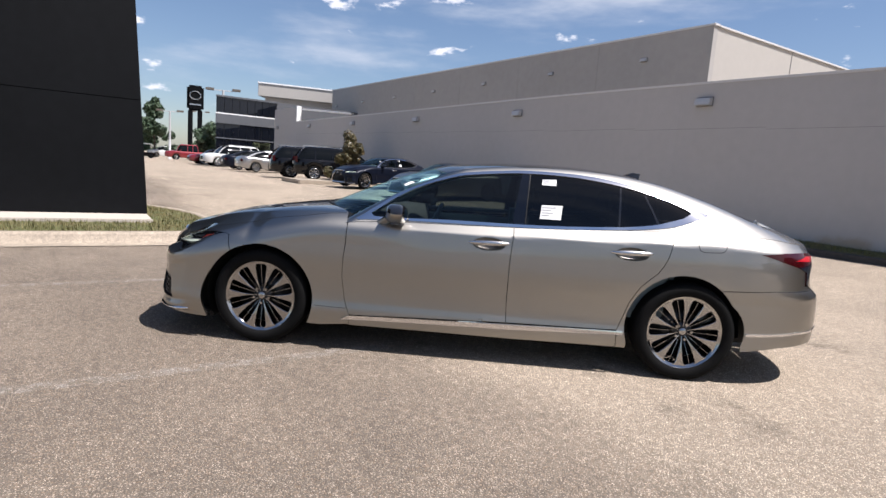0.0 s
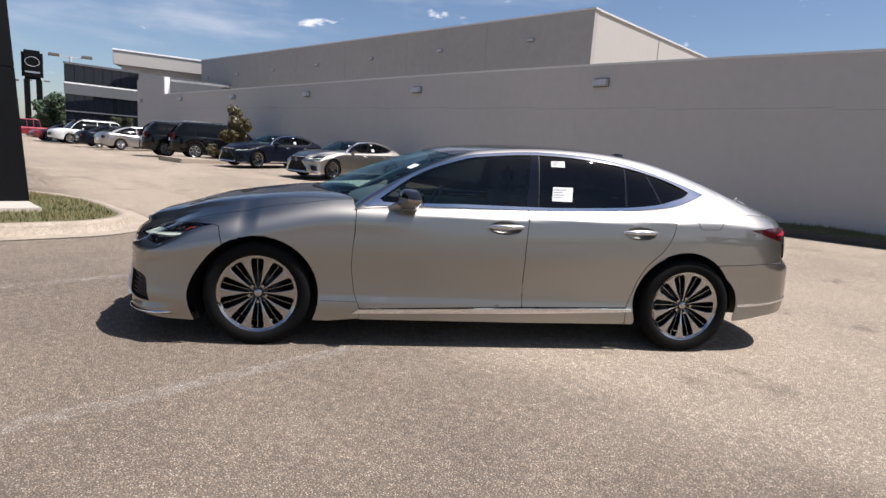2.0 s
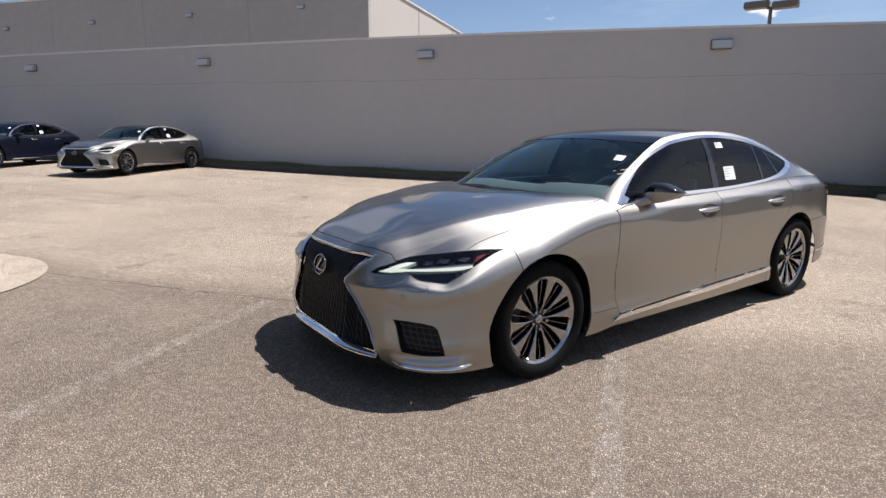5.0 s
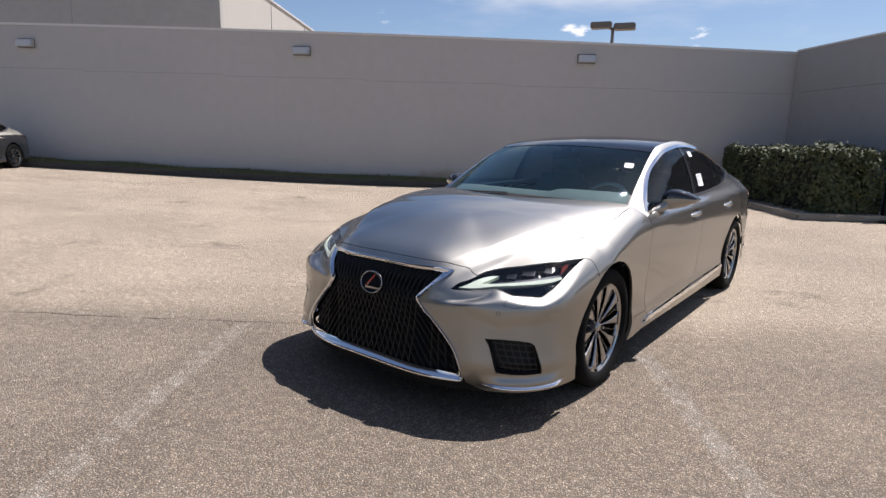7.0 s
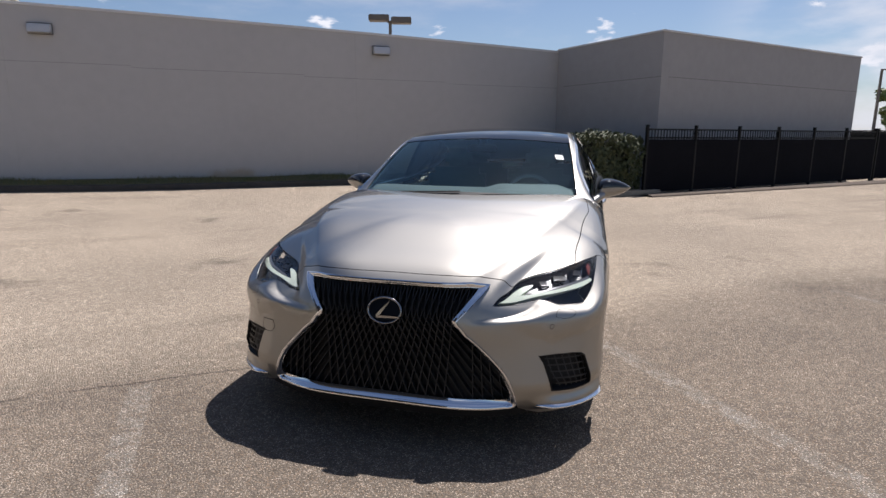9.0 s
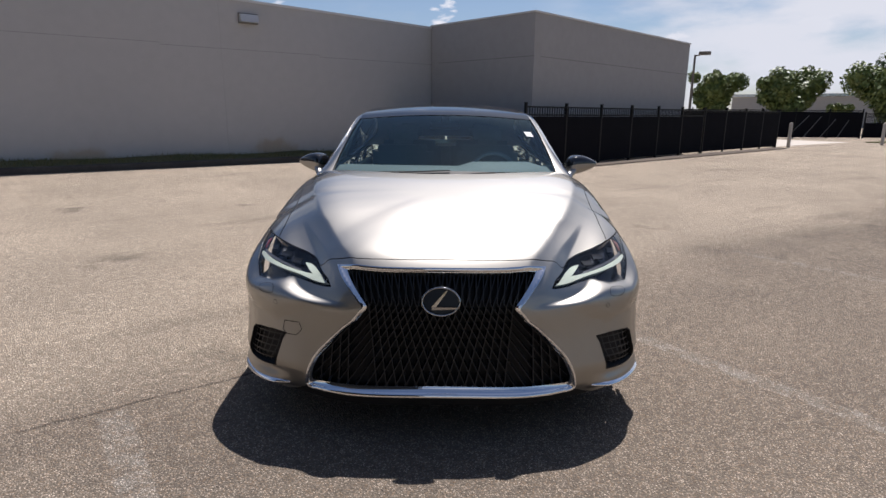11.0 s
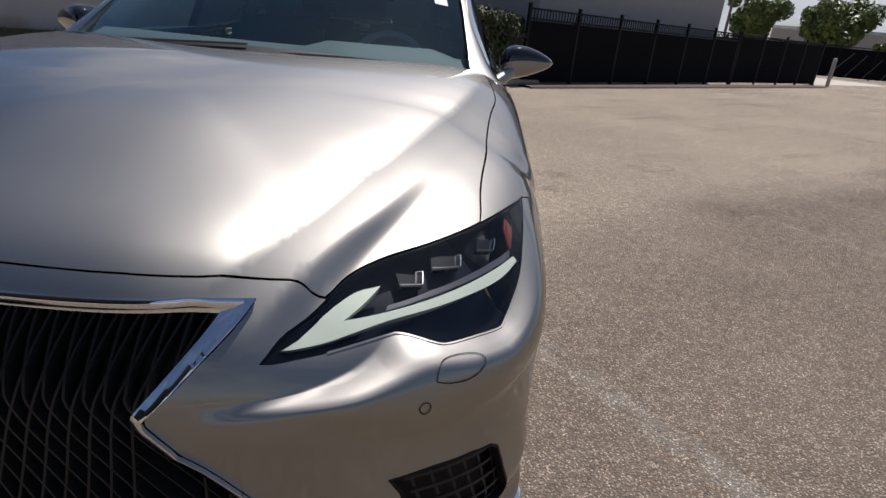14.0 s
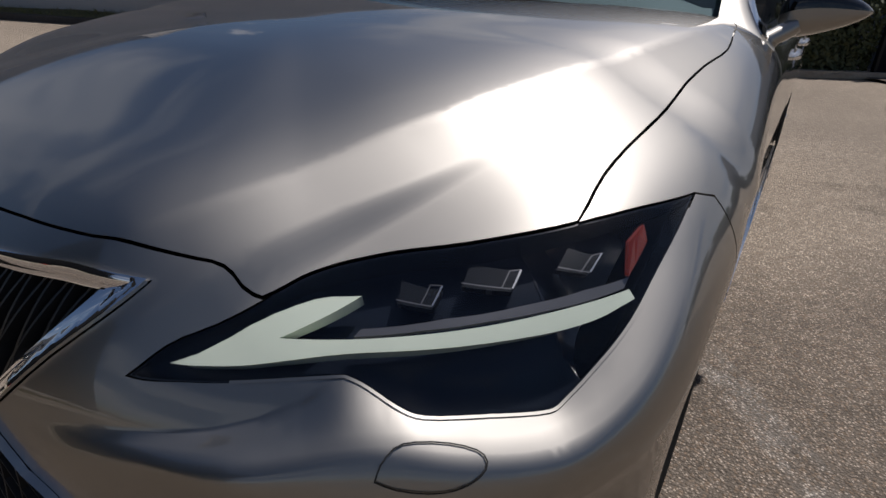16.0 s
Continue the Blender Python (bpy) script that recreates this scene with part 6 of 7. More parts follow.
# ---- kerbs, verge ----
verge_line = [(50 - 48.5 * i / 30, 1.05) for i in range(31)]
bm = bmesh.new()
for i in range(30):
    (a, o), (b, _) = verge_line[i], verge_line[i + 1]
    prof = ((1.00, -0.05), (0.99, 0.105), (0.96, 0.135), (0.83, 0.14))
    for (o0, h0), (o1, h1) in zip(prof, prof[1:]):
        bm.faces.new([bm.verts.new(c) for c in ((a, o0, rise(a, 1) + h0), (b, o0, rise(b, 1) + h0), (b, o1, rise(b, 1) + h1), (a, o1, rise(a, 1) + h1))])
bmesh.ops.remove_doubles(bm, verts=bm.verts, dist=0.0005)
lot(tagged(part("kerb_wall", bm, KERB_SHADED, smooth=True), "concrete kerb along the verge under the wall", "kerb", kind="structure"))
bm = bmesh.new()
rows = []
for a, o in verge_line:
    rows.append([bm.verts.new((a, oo, rise(a, 1) + 0.13 + 0.03 * math.sin(a * 1.7 + oo * 5) * (0.2 if oo > 0.8 else 1) + (0.10 * (0.83 - oo)))) for oo in (0.83, 0.62, 0.4, 0.2, -0.01)])
for a, b in zip(rows, rows[1:]):
    for i in range(4):
        bm.faces.new((a[i], a[i + 1], b[i + 1], b[i]))
lot(tagged(part("verge", bm, GRASS, smooth=True), "narrow strip of dry grass under the wall", "grass", kind="structure"))


def blades(name, spots, height, mat, label, seed):
    """Many short leaning grass blades over given spots (along, out, z)."""
    rnd = random.Random(seed)
    verts, faces = [], []
    for a, o, z in spots:
        t, h = rnd.uniform(0, 2 * math.pi), height * rnd.uniform(0.5, 1.3)
        w, lean = 0.006 + 0.004 * rnd.random(), rnd.uniform(0, 0.6) * h
        dx, dy = math.cos(t), math.sin(t)
        n = len(verts)
        verts += [(a - dx * w, o - dy * w, z - 0.01), (a + dx * w, o + dy * w, z - 0.01), (a - dy * lean + dx * w * 0.2, o + dx * lean, z + h)]
        faces.append((n, n + 1, n + 2))
    me = bpy.data.meshes.new(name)
    me.from_pydata(verts, [], faces)
    me.materials.append(mat)
    return lot(tagged(new(name, me), label, "grass", kind="stuff"))


rnd = random.Random(4)
spots = []
for _ in range(9000):
    a, o = rnd.uniform(2.5, 30), rnd.uniform(0.02, 0.82)
    spots.append((a, o, rise(a, 1) + 0.13 + 0.03 * math.sin(a * 1.7 + o * 5) + 0.10 * (0.83 - o)))
blades("verge_grass", spots, 0.07, BLADE, "short dry grass on the verge", 5)

# ---- island with the black pylon base ----
NOSE = [(13.6 + 0.0, 40.0)] + [(13.58, 14.0)] + [(14.6 - 1.02 * math.cos(radians(t)), 13.55 - 1.05 * math.sin(radians(t))) for t in range(8, 90, 9)] + [(15.6, 12.5), (16.2, 12.62)] + [(16.9, 12.9), (17.8, 13.6), (18.6, 14.8), (19.0, 16.5), (19.2, 40.0)]
bm = bmesh.new()
rows = []
for i, (a, o) in enumerate(NOSE):
    (a0, o0), (a1, o1) = NOSE[max(i - 1, 0)], NOSE[min(i + 1, len(NOSE) - 1)]
    t = Vector((a1 - a0, o1 - o0, 0)).normalized()
    nrm = Vector((-t.y, t.x, 0))
    rows.append([bm.verts.new(Vector((a, o, rise(a))) + nrm * w + Vector((0, 0, h))) for w, h in ((-0.32, 0.006), (-0.02, 0.004), (0.0, 0.0), (0.02, 0.11), (0.05, 0.145), (0.17, 0.15), (0.19, 0.10))])
for a, b in zip(rows, rows[1:]):
    for j in range(6):
        bm.faces.new((a[j], a[j + 1], b[j + 1], b[j]))
lot(tagged(part("kerb_island", bm, KERB, smooth=True), "rounded concrete kerb round the planted island", "kerb", kind="structure"))
bm = bmesh.new()
inner = []
for i, (a, o) in enumerate(NOSE):
    (a0, o0), (a1, o1) = NOSE[max(i - 1, 0)], NOSE[min(i + 1, len(NOSE) - 1)]
    t = Vector((a1 - a0, o1 - o0, 0)).normalized()
    inner.append(bm.verts.new(Vector((a, o, rise(a) + 0.13)) + Vector((-t.y, t.x, 0)) * 0.17))
bm.faces.new(inner)
bmesh.ops.triangulate(bm, faces=bm.faces[:])
lot(tagged(part("island_soil", bm, GRASS), "patchy grass and soil on the island", "grass", kind="structure"))
spots = []
for _ in range(9000):
    a, o = rnd.uniform(13.85, 17.2), rnd.uniform(12.75, 16.5)
    if o < 12.75 + 0.9 * max(0, 14.6 - a) ** 2 + 0.5 * max(0, a - 16) or (a > 14.8 and o > 13.6):
        continue
    spots.append((a, o, rise(a) + 0.13))
blades("island_grass", spots, 0.06, BLADE, "patchy dry grass on the island", 8)
bm = bmesh.new()
box(bm, 14.8, 19.0, 13.58, 24, 0.05, 0.235, 0.015)
lot(tagged(part("pylon_pad", bm, PALE_CONCRETE), "pale concrete pad under the black pylon base", "pad", kind="structure"))
pylon = lot(thing("black_monument", "tall black clad tapering structure standing on a pale concrete pad", "monument"), 15.72, 13.58, 0.23)
for i in range(3):
    bm = bmesh.new()
    z0, z1 = (0.0, 2.0, 4.6)[i], (1.995, 4.595, 8.0)[i]
    box(bm, 0, 2.6, 0, 7.5, z0, z1, 0.006)
    for v in bm.verts:
        v.co.x += 0.046 * v.co.z * (1 - v.co.x / 2.6)
        v.co.y += 0.046 * v.co.z * (1 - v.co.y / 7.5)
    part("clad_panel", bm, BLACK_CLAD, pylon)

# small red traffic cone at the pad
cone = lot(thing("traffic_cone", "small red plastic cone standing on the concrete pad", "cone"), 14.95, 15.86, 0.236)
bm = lathe(bmesh.new(), [(0.0005, 0.36), (0.02, 0.36), (0.10, 0.02), (0.10, 0.0)], 20)
bmesh.ops.rotate(bm, verts=bm.verts, cent=(0, 0, 0), matrix=Matrix.Rotation(radians(90), 3, "X"))
part("cone_body", bm, CONE_RED, cone, smooth=True)
bm = bmesh.new()
box(bm, -0.14, 0.14, -0.14, 0.14, 0, 0.03, 0.01)
part("cone_base", bm, CONE_RED, cone)


# ---- foliage ----
def leaf_cloud(centres, count, size, seed, flat=0.5):
    """Small folded leaves scattered over the skin of overlapping clumps (centre, radius)."""
    rnd = random.Random(seed)
    verts, faces = [], []
    weights = [r ** 2 for _, r in centres]
    for _ in range(count):
        c, r = rnd.choices(centres, weights)[0]
        d = Vector((rnd.gauss(0, 1), rnd.gauss(0, 1), rnd.gauss(0, 1))).normalized()
        p = c + d * r * (rnd.random() ** 0.35) * Vector((1, 1, 0.85)).length / 1.65
        up = (d + Vector((rnd.gauss(0, 0.6), rnd.gauss(0, 0.6), 0.4 + rnd.gauss(0, 0.5)))).normalized()
        side = up.cross(Vector((rnd.gauss(0, 1), rnd.gauss(0, 1), rnd.gauss(0, 1)))).normalized()
        fwd = up.cross(side)
        s = size * rnd.uniform(0.6, 1.3)
        n = len(verts)
        verts += [p - fwd * s, p + side * s * 0.5 + up * s * 0.12, p + fwd * s, p - side * s * 0.5 + up * s * 0.12]
        faces += [(n, n + 1, n + 2), (n, n + 2, n + 3)]
    return verts, faces


def crown_part(name, centres, count, size, seed, mat, parent):
    me = bpy.data.meshes.new(name)
    verts, faces = leaf_cloud(centres, count, size, seed)
    me.from_pydata(verts, [], faces)
    me.materials.append(mat)
    ob = new(name, me)
    ob.parent = parent
    return ob


def tree(along, out, z, height, spread, seed, label, leaves=5000, size=0.09, trunk_share=0.35, mat=None, cone_shape=False, clump=1.0, limbs=14):
    rnd = random.Random(seed)
    ob = lot(thing("tree", label, "tree"), along, out, z)
    bm = bmesh.new()
    tips = []

    def limb(a, b, r0, r1, bend):
        rows = []
        for i in range(6):
            t = i / 5
            c = a.lerp(b, t) + bend * math.sin(t * math.pi)
            r = r0 + (r1 - r0) * t
            rows.append([bm.verts.new(c + Vector((r * math.cos(k * math.pi / 3), r * math.sin(k * math.pi / 3), 0))) for k in range(6)])
        for p, q in zip(rows, rows[1:]):
            for k in range(6):
                bm.faces.new((p[k], p[(k + 1) % 6], q[(k + 1) % 6], q[k]))

    top = Vector((rnd.uniform(-0.1, 0.1), rnd.uniform(-0.1, 0.1), height * (0.92 if cone_shape else 0.7)))
    limb(Vector((0, 0, -0.1)), top, 0.035 * height * 0.6, 0.012 * height * 0.4, Vector((0.05, 0.03, 0)))
    for i in range(limbs):
        f = rnd.uniform(trunk_share, 0.95)
        reach = spread * ((1 - f) * 1.15 + 0.08 if cone_shape else 1.05 * math.sin(math.pi * min(1, 0.25 + 0.75 * (1 - f) / (1 - trunk_share) * 0.9 + 0.1)))
        t = i * 2.4 + rnd.uniform(-0.4, 0.4)
        a = top * min(1, f * 0.85)
        b = Vector((reach * math.cos(t), reach * math.sin(t), height * f + rnd.uniform(-0.03, 0.06) * height))
        limb(a, b, 0.008 * height, 0.003 * height, Vector((0, 0, 0.03 * height)))
        tips += [(b, clump * spread * rnd.uniform(0.22, 0.42) * (0.75 if cone_shape else 1)), (a.lerp(b, 0.6), clump * spread * rnd.uniform(0.2, 0.4) * (0.8 if cone_shape else 1))]
    tips.append((Vector((0, 0, height * 0.93)), spread * 0.25))
    part("trunk", bm, BARK, ob, smooth=True)
    crown_part("crown", tips, leaves, size, seed + 1, mat or LEAF, ob)
    return ob


# magnolia-like young tree on its own small kerbed bed among the parked cars
bm = bmesh.new()
box(bm, 29.2, 31.8, 2.2, 6.3, 0.2, 0.54, 0.05)
lot(tagged(part("kerb_bed", bm, KERB), "low kerbed planting bed between parked cars", "kerb", kind="structure"))
tree(30.35, 3.4, 0.50, 2.35, 0.95, 21, "young broad-leaved evergreen tree with bronze-backed leaves", 5200, 0.075, 0.12, LEAF_BRONZE, True)
far_trees = ((-24.2, 58, 5.3, 1.8), (-30.0, 57, 5.0, 2.0), (-37.2, 56, 5.9, 2.7), (-33.6, 66, 2.5, 0.8), (-41.8, 58, 6.2, 2.6), (-46.5, 62, 6.0, 2.5))
for i, (az, dist, h, sp) in enumerate(far_trees):
    w = Vector((-4.33 + dist * math.cos(radians(az)), -0.24 + dist * math.sin(radians(az)), 0))
    l = LW.inverted() @ w
    tree(l.x, l.y, 0, h, sp, 40 + i, "round leafy green tree beyond the fence", 15000, 0.19, 0.30, clump=1.12, limbs=26)
for i, (az, dist, h, sp, cone_s) in enumerate(((120.6, 96, 8.6, 2.7, True), (116.4, 84, 4.6, 2.6, False), (121.6, 110, 6.2, 2.2, True))):
    w = Vector((0.04 + dist * math.cos(radians(az)), -5.02 + dist * math.sin(radians(az)), 0))
    l = LW.inverted() @ w
    tree(l.x, l.y, 0.45, h, sp, 70 + i, "tall dark green tree far across the lot" if cone_s else "bushy green tree far across the lot", 5000, 0.26, 0.1, LEAF_DARK, cone_s)


def hedge(name, a0, a1, o0, o1, height, seed, count, label, z=0.0):
    ob = lot(thing(name, label, "hedge"), (a0 + a1) / 2, (o0 + o1) / 2, z)
    w, dp = (a1 - a0) / 2, (o1 - o0) / 2
    bm = bmesh.new()
    # near-black solid core: stands in for the shade between the leaves
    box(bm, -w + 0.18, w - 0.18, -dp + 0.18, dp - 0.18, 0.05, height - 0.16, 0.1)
    part("shade_core", bm, HEDGE_CORE, ob)
    rnd = random.Random(seed)
    verts, faces = [], []
    for _ in range(count):
        k = rnd.random()
        u, v, t = rnd.uniform(-w, w), rnd.uniform(-dp, dp), rnd.uniform(0.08, height)
        nrm = Vector((0, 0, 1))
        if k < 0.34:
            t = height
        elif k < 0.67:
            u, nrm = math.copysign(w, rnd.random() - 0.5), None
            nrm = Vector((math.copysign(1, u), 0, 0.3))
        else:
            v = math.copysign(dp, rnd.random() - 0.5)
            nrm = Vector((0, math.copysign(1, v), 0.3))
        lump = 0.20 * noise.noise(Vector((u * 1.7 + seed, v * 1.7, t * 1.7))) + 0.07 * noise.noise(Vector((u * 5 + seed, v * 5, t * 5))) + rnd.gauss(0, 0.04)
        p = Vector((u, v, t)) + nrm * (lump - 0.06)
        up = (nrm + Vector((rnd.gauss(0, 0.6), rnd.gauss(0, 0.6), rnd.gauss(0.2, 0.5)))).normalized()
        side = up.cross(Vector((rnd.gauss(0, 1), rnd.gauss(0, 1), rnd.gauss(0, 1)))).normalized()
        fwd = up.cross(side)
        s = 0.045 * rnd.uniform(0.6, 1.4)
        n = len(verts)
        verts += [p - fwd * s, p + side * s * 0.55, p + fwd * s, p - side * s * 0.55]
        faces.append((n, n + 1, n + 2, n + 3))
    me = bpy.data.meshes.new("leaves")
    me.from_pydata(verts, [], faces)
    me.materials.append(LEAF_HEDGE)
    new("leaves", me).parent = ob
    return ob


hedge("hedge", 0.75, 2.15, 0.4, 4.75, 1.42, 3, 15000, "clipped dense green hedge in front of the wing wall")
bm = bmesh.new()
box(bm, 0.3, 2.55, 0.9, 5.0, -0.02, 0.12, 0.03)
lot(tagged(part("kerb_hedge", bm, KERB), "kerbed bed under the hedge", "kerb", kind="structure"))


# ---- metal fence ----
def fence_run(a0, o0, a1, o1, height, posts, label, screen_z):
    length = math.hypot(a1 - a0, o1 - o0)
    ob = lot(thing("fence", label, "fence"), a0, o0, 0, math.degrees(math.atan2(o1 - o0, a1 - a0)))
    for i in range(posts + 1):
        x = length * i / posts
        bm = bmesh.new()
        box(bm, x - 0.035, x + 0.035, -0.035, 0.035, 0.0, height + 0.06, 0.006)
        box(bm, x - 0.045, x + 0.045, -0.045, 0.045, height + 0.06, height + 0.09, 0.012)
        part("post", bm, FENCE_BLACK, ob)
    for z in (0.14, height - 0.22, height - 0.02):
        bm = bmesh.new()
        box(bm, 0, length, -0.018, 0.018, z - 0.02, z + 0.02)
        part("rail", bm, FENCE_BLACK, ob)
    bm = bmesh.new()
    count = int(length / 0.105)
    for i in range(count):
        x = (i + 0.5) * length / count
        box(bm, x - 0.009, x + 0.009, -0.009, 0.009, 0.08, height)
    tagged(part("picket_infill", bm, FENCE_BLACK, ob), kind="stuff")
    bm = bmesh.new()
    box(bm, 0.02, length - 0.02, -0.030, -0.022, 0.06, screen_z)
    part("screen_mesh", bm, SCREEN_BLACK, ob, "black privacy mesh")
    return ob


fence_run(0.75, 4.85, -9.6, 3.62, 1.60, 6, "black metal picket fence with a dark privacy mesh", 1.34)
fence_run(-9.75, 3.60, -16.7, 3.15, 1.60, 4, "black metal gate panels with a dark mesh", 1.50)
gate_fence = fence_run(-21.0, -6.0, -33.0, 1.0, 1.78, 6, "black metal fence across the drive", 1.66)
for x0, x1, top in ((8.85, 10.1, 1.42), (9.95, 10.95, 1.36), (11.1, 12.0, 1.22), (12.3, 12.9, 1.15)):
    bm = bmesh.new()
    box(bm, -0.02, math.hypot(x1 - x0, top - 0.12) + 0.02, -0.02, 0.02, -0.02, 0.02, 0.004)
    bmesh.ops.transform(bm, matrix=Matrix.Translation((x0, -0.07, 0.12)) @ Matrix.Rotation(-math.atan2(top - 0.12, x1 - x0), 4, "Y"), verts=bm.verts)
    part("brace", bm, SMOKED, gate_fence, "grey steel brace")
fence_run(-33.2, 1.1, -46.0, 12.0, 1.6, 6, "black metal fence beyond the drive", 1.0)
fence_run(-16.95, 2.95, -20.9, -5.9, 1.6, 4, "black metal fence along the drive", 1.45)
kerb_bits = [(1.0 - 26 * i / 20, 5.32 - 2.2 * i / 20) for i in range(14)]
bm = bmesh.new()
rows = [[bm.verts.new((a, o + w, h)) for w, h in ((0.16, -0.05), (0.15, 0.03), (0.12, 0.045), (-0.02, 0.05), (-0.3, 0.05))] for a, o in kerb_bits]
for a, b in zip(rows, rows[1:]):
    for j in range(4):
        bm.faces.new((a[j], a[j + 1], b[j + 1], b[j]))
lot(tagged(part("kerb_fence", bm, FENCE_KERB_SHADE, smooth=True), "low kerb along the fence", "kerb", kind="structure"))
for a, o in ((-17.2, 3.5), (-24.0, 5.0)):
    post_ob = lot(thing("bollard", "pale painted steel bollard at the drive", "bollard", group="bollards"), a, o, 0, 0)
    bm = lathe(bmesh.new(), [(0.0005, 1.12), (0.05, 1.11), (0.075, 1.07), (0.075, 0.0)], 20)
    bmesh.ops.rotate(bm, verts=bm.verts, cent=(0, 0, 0), matrix=Matrix.Rotation(radians(90), 3, "X"))
    part("post", bm, PALE_CONCRETE, post_ob, smooth=True)
bm = bmesh.new()
box(bm, -26, -17.3, -6, 2.9, -0.02, 0.006)
lot(tagged(part("drive_apron", bm, PALE_CONCRETE), "pale concrete drive beyond the fence", "pavement", kind="structure"))
bm = bmesh.new()
box(bm, -60, -26.5, 3.5, 30, -0.05, 0.05)
lot(tagged(part("lawn", bm, GRASS), "strip of grass beyond the lot", "grass", kind="structure"))


def low_shed(az, dist, width, height, label):
    w = Vector((-4.33 + dist * math.cos(radians(az)), -0.24 + dist * math.sin(radians(az)), 0))
    ob = thing("warehouse", label, "building")
    ob.matrix_world = Matrix.Translation(w) @ pose(0, 0, 0, 0, 0, az + 90)
    bm = bmesh.new()
    box(bm, -width / 2, width / 2, -8, 8, 0, height)
    part("wall", bm, WALL_UP, ob)
    bm = bmesh.new()
    box(bm, -width / 2 - 0.2, width / 2 + 0.2, -8.2, 8.2, height, height + 0.35)
    part("roof", bm, SATIN, ob)


low_shed(-34.2, 95, 26, 3.8, "low grey warehouse far beyond the trees")


# ---- lamp posts ----
def street_lamp(world, height, heads, turn, label, span=0.6, stout=1.0, paint=None):
    ob = thing("street_lamp", label, "street lamp", group="street lamps")
    ob.matrix_world = Matrix.Translation(world) @ pose(0, 0, 0, 0, 0, turn)
    bm = lathe(bmesh.new(), [(0.06 * stout, height), (0.075 * stout, height * 0.5), (0.09 * stout, 0.5), (0.22, 0.49), (0.22, 0)], 14)
    bmesh.ops.rotate(bm, verts=bm.verts, cent=(0, 0, 0), matrix=Matrix.Rotation(radians(90), 3, "X"))
    part("pole", bm, paint or POLE_GREY, ob, smooth=True)
    for s in heads:
        bm = bmesh.new()
        box(bm, min(0, s * span), max(0, s * span), -0.04, 0.04, height - 0.08, height)
        part("arm", bm, paint or POLE_GREY, ob)
        bm = bmesh.new()
        c = s * (span + 0.32)
        box(bm, c - 0.40, c + 0.40, -0.22, 0.22, height - 0.06 + 0.04 * s, height + 0.17 + 0.04 * s, 0.03)
        part("lamp_head", bm, LAMP_HEAD, ob)


# these two poles take the dark head colour in place of backlit shade
street_lamp(Vector((17.62, 7.39, 0)), 5.86, (-1, 1), 108, "dark twin-headed parking lot lamp behind the wall", 0.12, 1.0, LAMP_HEAD)
street_lamp(Vector((-4.33 + 46 * math.cos(radians(-22.3)), -0.24 + 46 * math.sin(radians(-22.3)), 0)), 5.6, (1,), -112, "single-headed grey lamp post behind the wing", 0.3, 1.2, LAMP_HEAD)
for az, dist, h in ((115.02, 62, 7.75), (119.4, 84, 6.6), (116.9, 120, 9.2)):
    street_lamp(Vector((0.04 + dist * math.cos(radians(az)), -5.02 + dist * math.sin(radians(az)), 0)), h, (-1, 1), az - 90, "tall white twin-armed lamp post in the far lot", 0.9, 1.7)

# ---- sign on twin legs ----
az, dist = 117.35, 90
sign = thing("pylon_sign", "black rounded sign on two tall black legs", "sign")
sign.matrix_world = Matrix.Translation((0.04 + dist * math.cos(radians(az)), -5.02 + dist * math.sin(radians(az)), 0.36)) @ pose(0, 0, 0, 0, 0, az - 90)
bm = bmesh.new()
box(bm, -1.1, 1.1, -0.3, 0.3, 7.0, 10.5, 0.28)
board = part("sign_board", bm, BLACK_CLAD, sign)
for s in (-1, 1):
    bm = bmesh.new()
    box(bm, s * 0.62 - 0.32, s * 0.62 + 0.32, -0.25, 0.25, -0.5, 7.0, 0.05)
    part("leg", bm, BLACK_CLAD, sign)
bm = bmesh.new()
for i in range(32):
    for j in range(6):
        a, b = 2 * math.pi * i / 32, 2 * math.pi * j / 6
        bm.verts.new(((0.72 + 0.06 * math.cos(b)) * math.cos(a), -0.33 + 0.04 * math.sin(b), 9.1 + (0.55 + 0.06 * math.cos(b)) * math.sin(a)))
bm.verts.ensure_lookup_table()
for i in range(32):
    for j in range(6):
        bm.faces.new([bm.verts[m] for m in (i * 6 + j, i * 6 + (j + 1) % 6, ((i + 1) % 32) * 6 + (j + 1) % 6, ((i + 1) % 32) * 6 + j)])
part("emblem_ring", bm, SATIN, board)
bm = bmesh.new()
box(bm, -0.75, 0.75, -0.33, -0.30, 7.75, 7.95)
part("lettering_bar", bm, SATIN, board)

# ---- glass-fronted building and white canopy ----
glass_b = lot(thing("showroom", "dark glass-fronted two-storey showroom with grey panels", "building"), 58, 0, 0.36)
bm = bmesh.new()
box(bm, 0.3, 14, -14, 4.2, 0, 6.2)
for v in bm.verts:
    if v.co.x > 5 and v.co.y > 0:
        v.co.y = 0.0
part("wall", bm, CLAD_GREY, glass_b)
for i in range(8):
    for z0, z1 in ((0.1, 1.25), (1.35, 2.5), (2.6, 3.85), (4.75, 6.1)):
        o = 4.2 - 0.66 * (i + 1)
        bm = bmesh.new()
        box(bm, 0.2, 0.29, o + 0.02, o + 0.64, z0, z1)
        part("window", bm, GLASS_DARK, glass_b)
for z0, z1, mm in ((1.25, 1.35, CLAD_GREY), (2.5, 2.6, CLAD_GREY), (3.85, 4.65, CLAD_GREY), (4.65, 4.75, WHITE_TRIM), (6.1, 6.25, CLAD_GREY)):
    bm = bmesh.new()
    box(bm, 0.12, 0.28, -1.2, 4.25, z0, z1)
    part("band", bm, mm, glass_b)
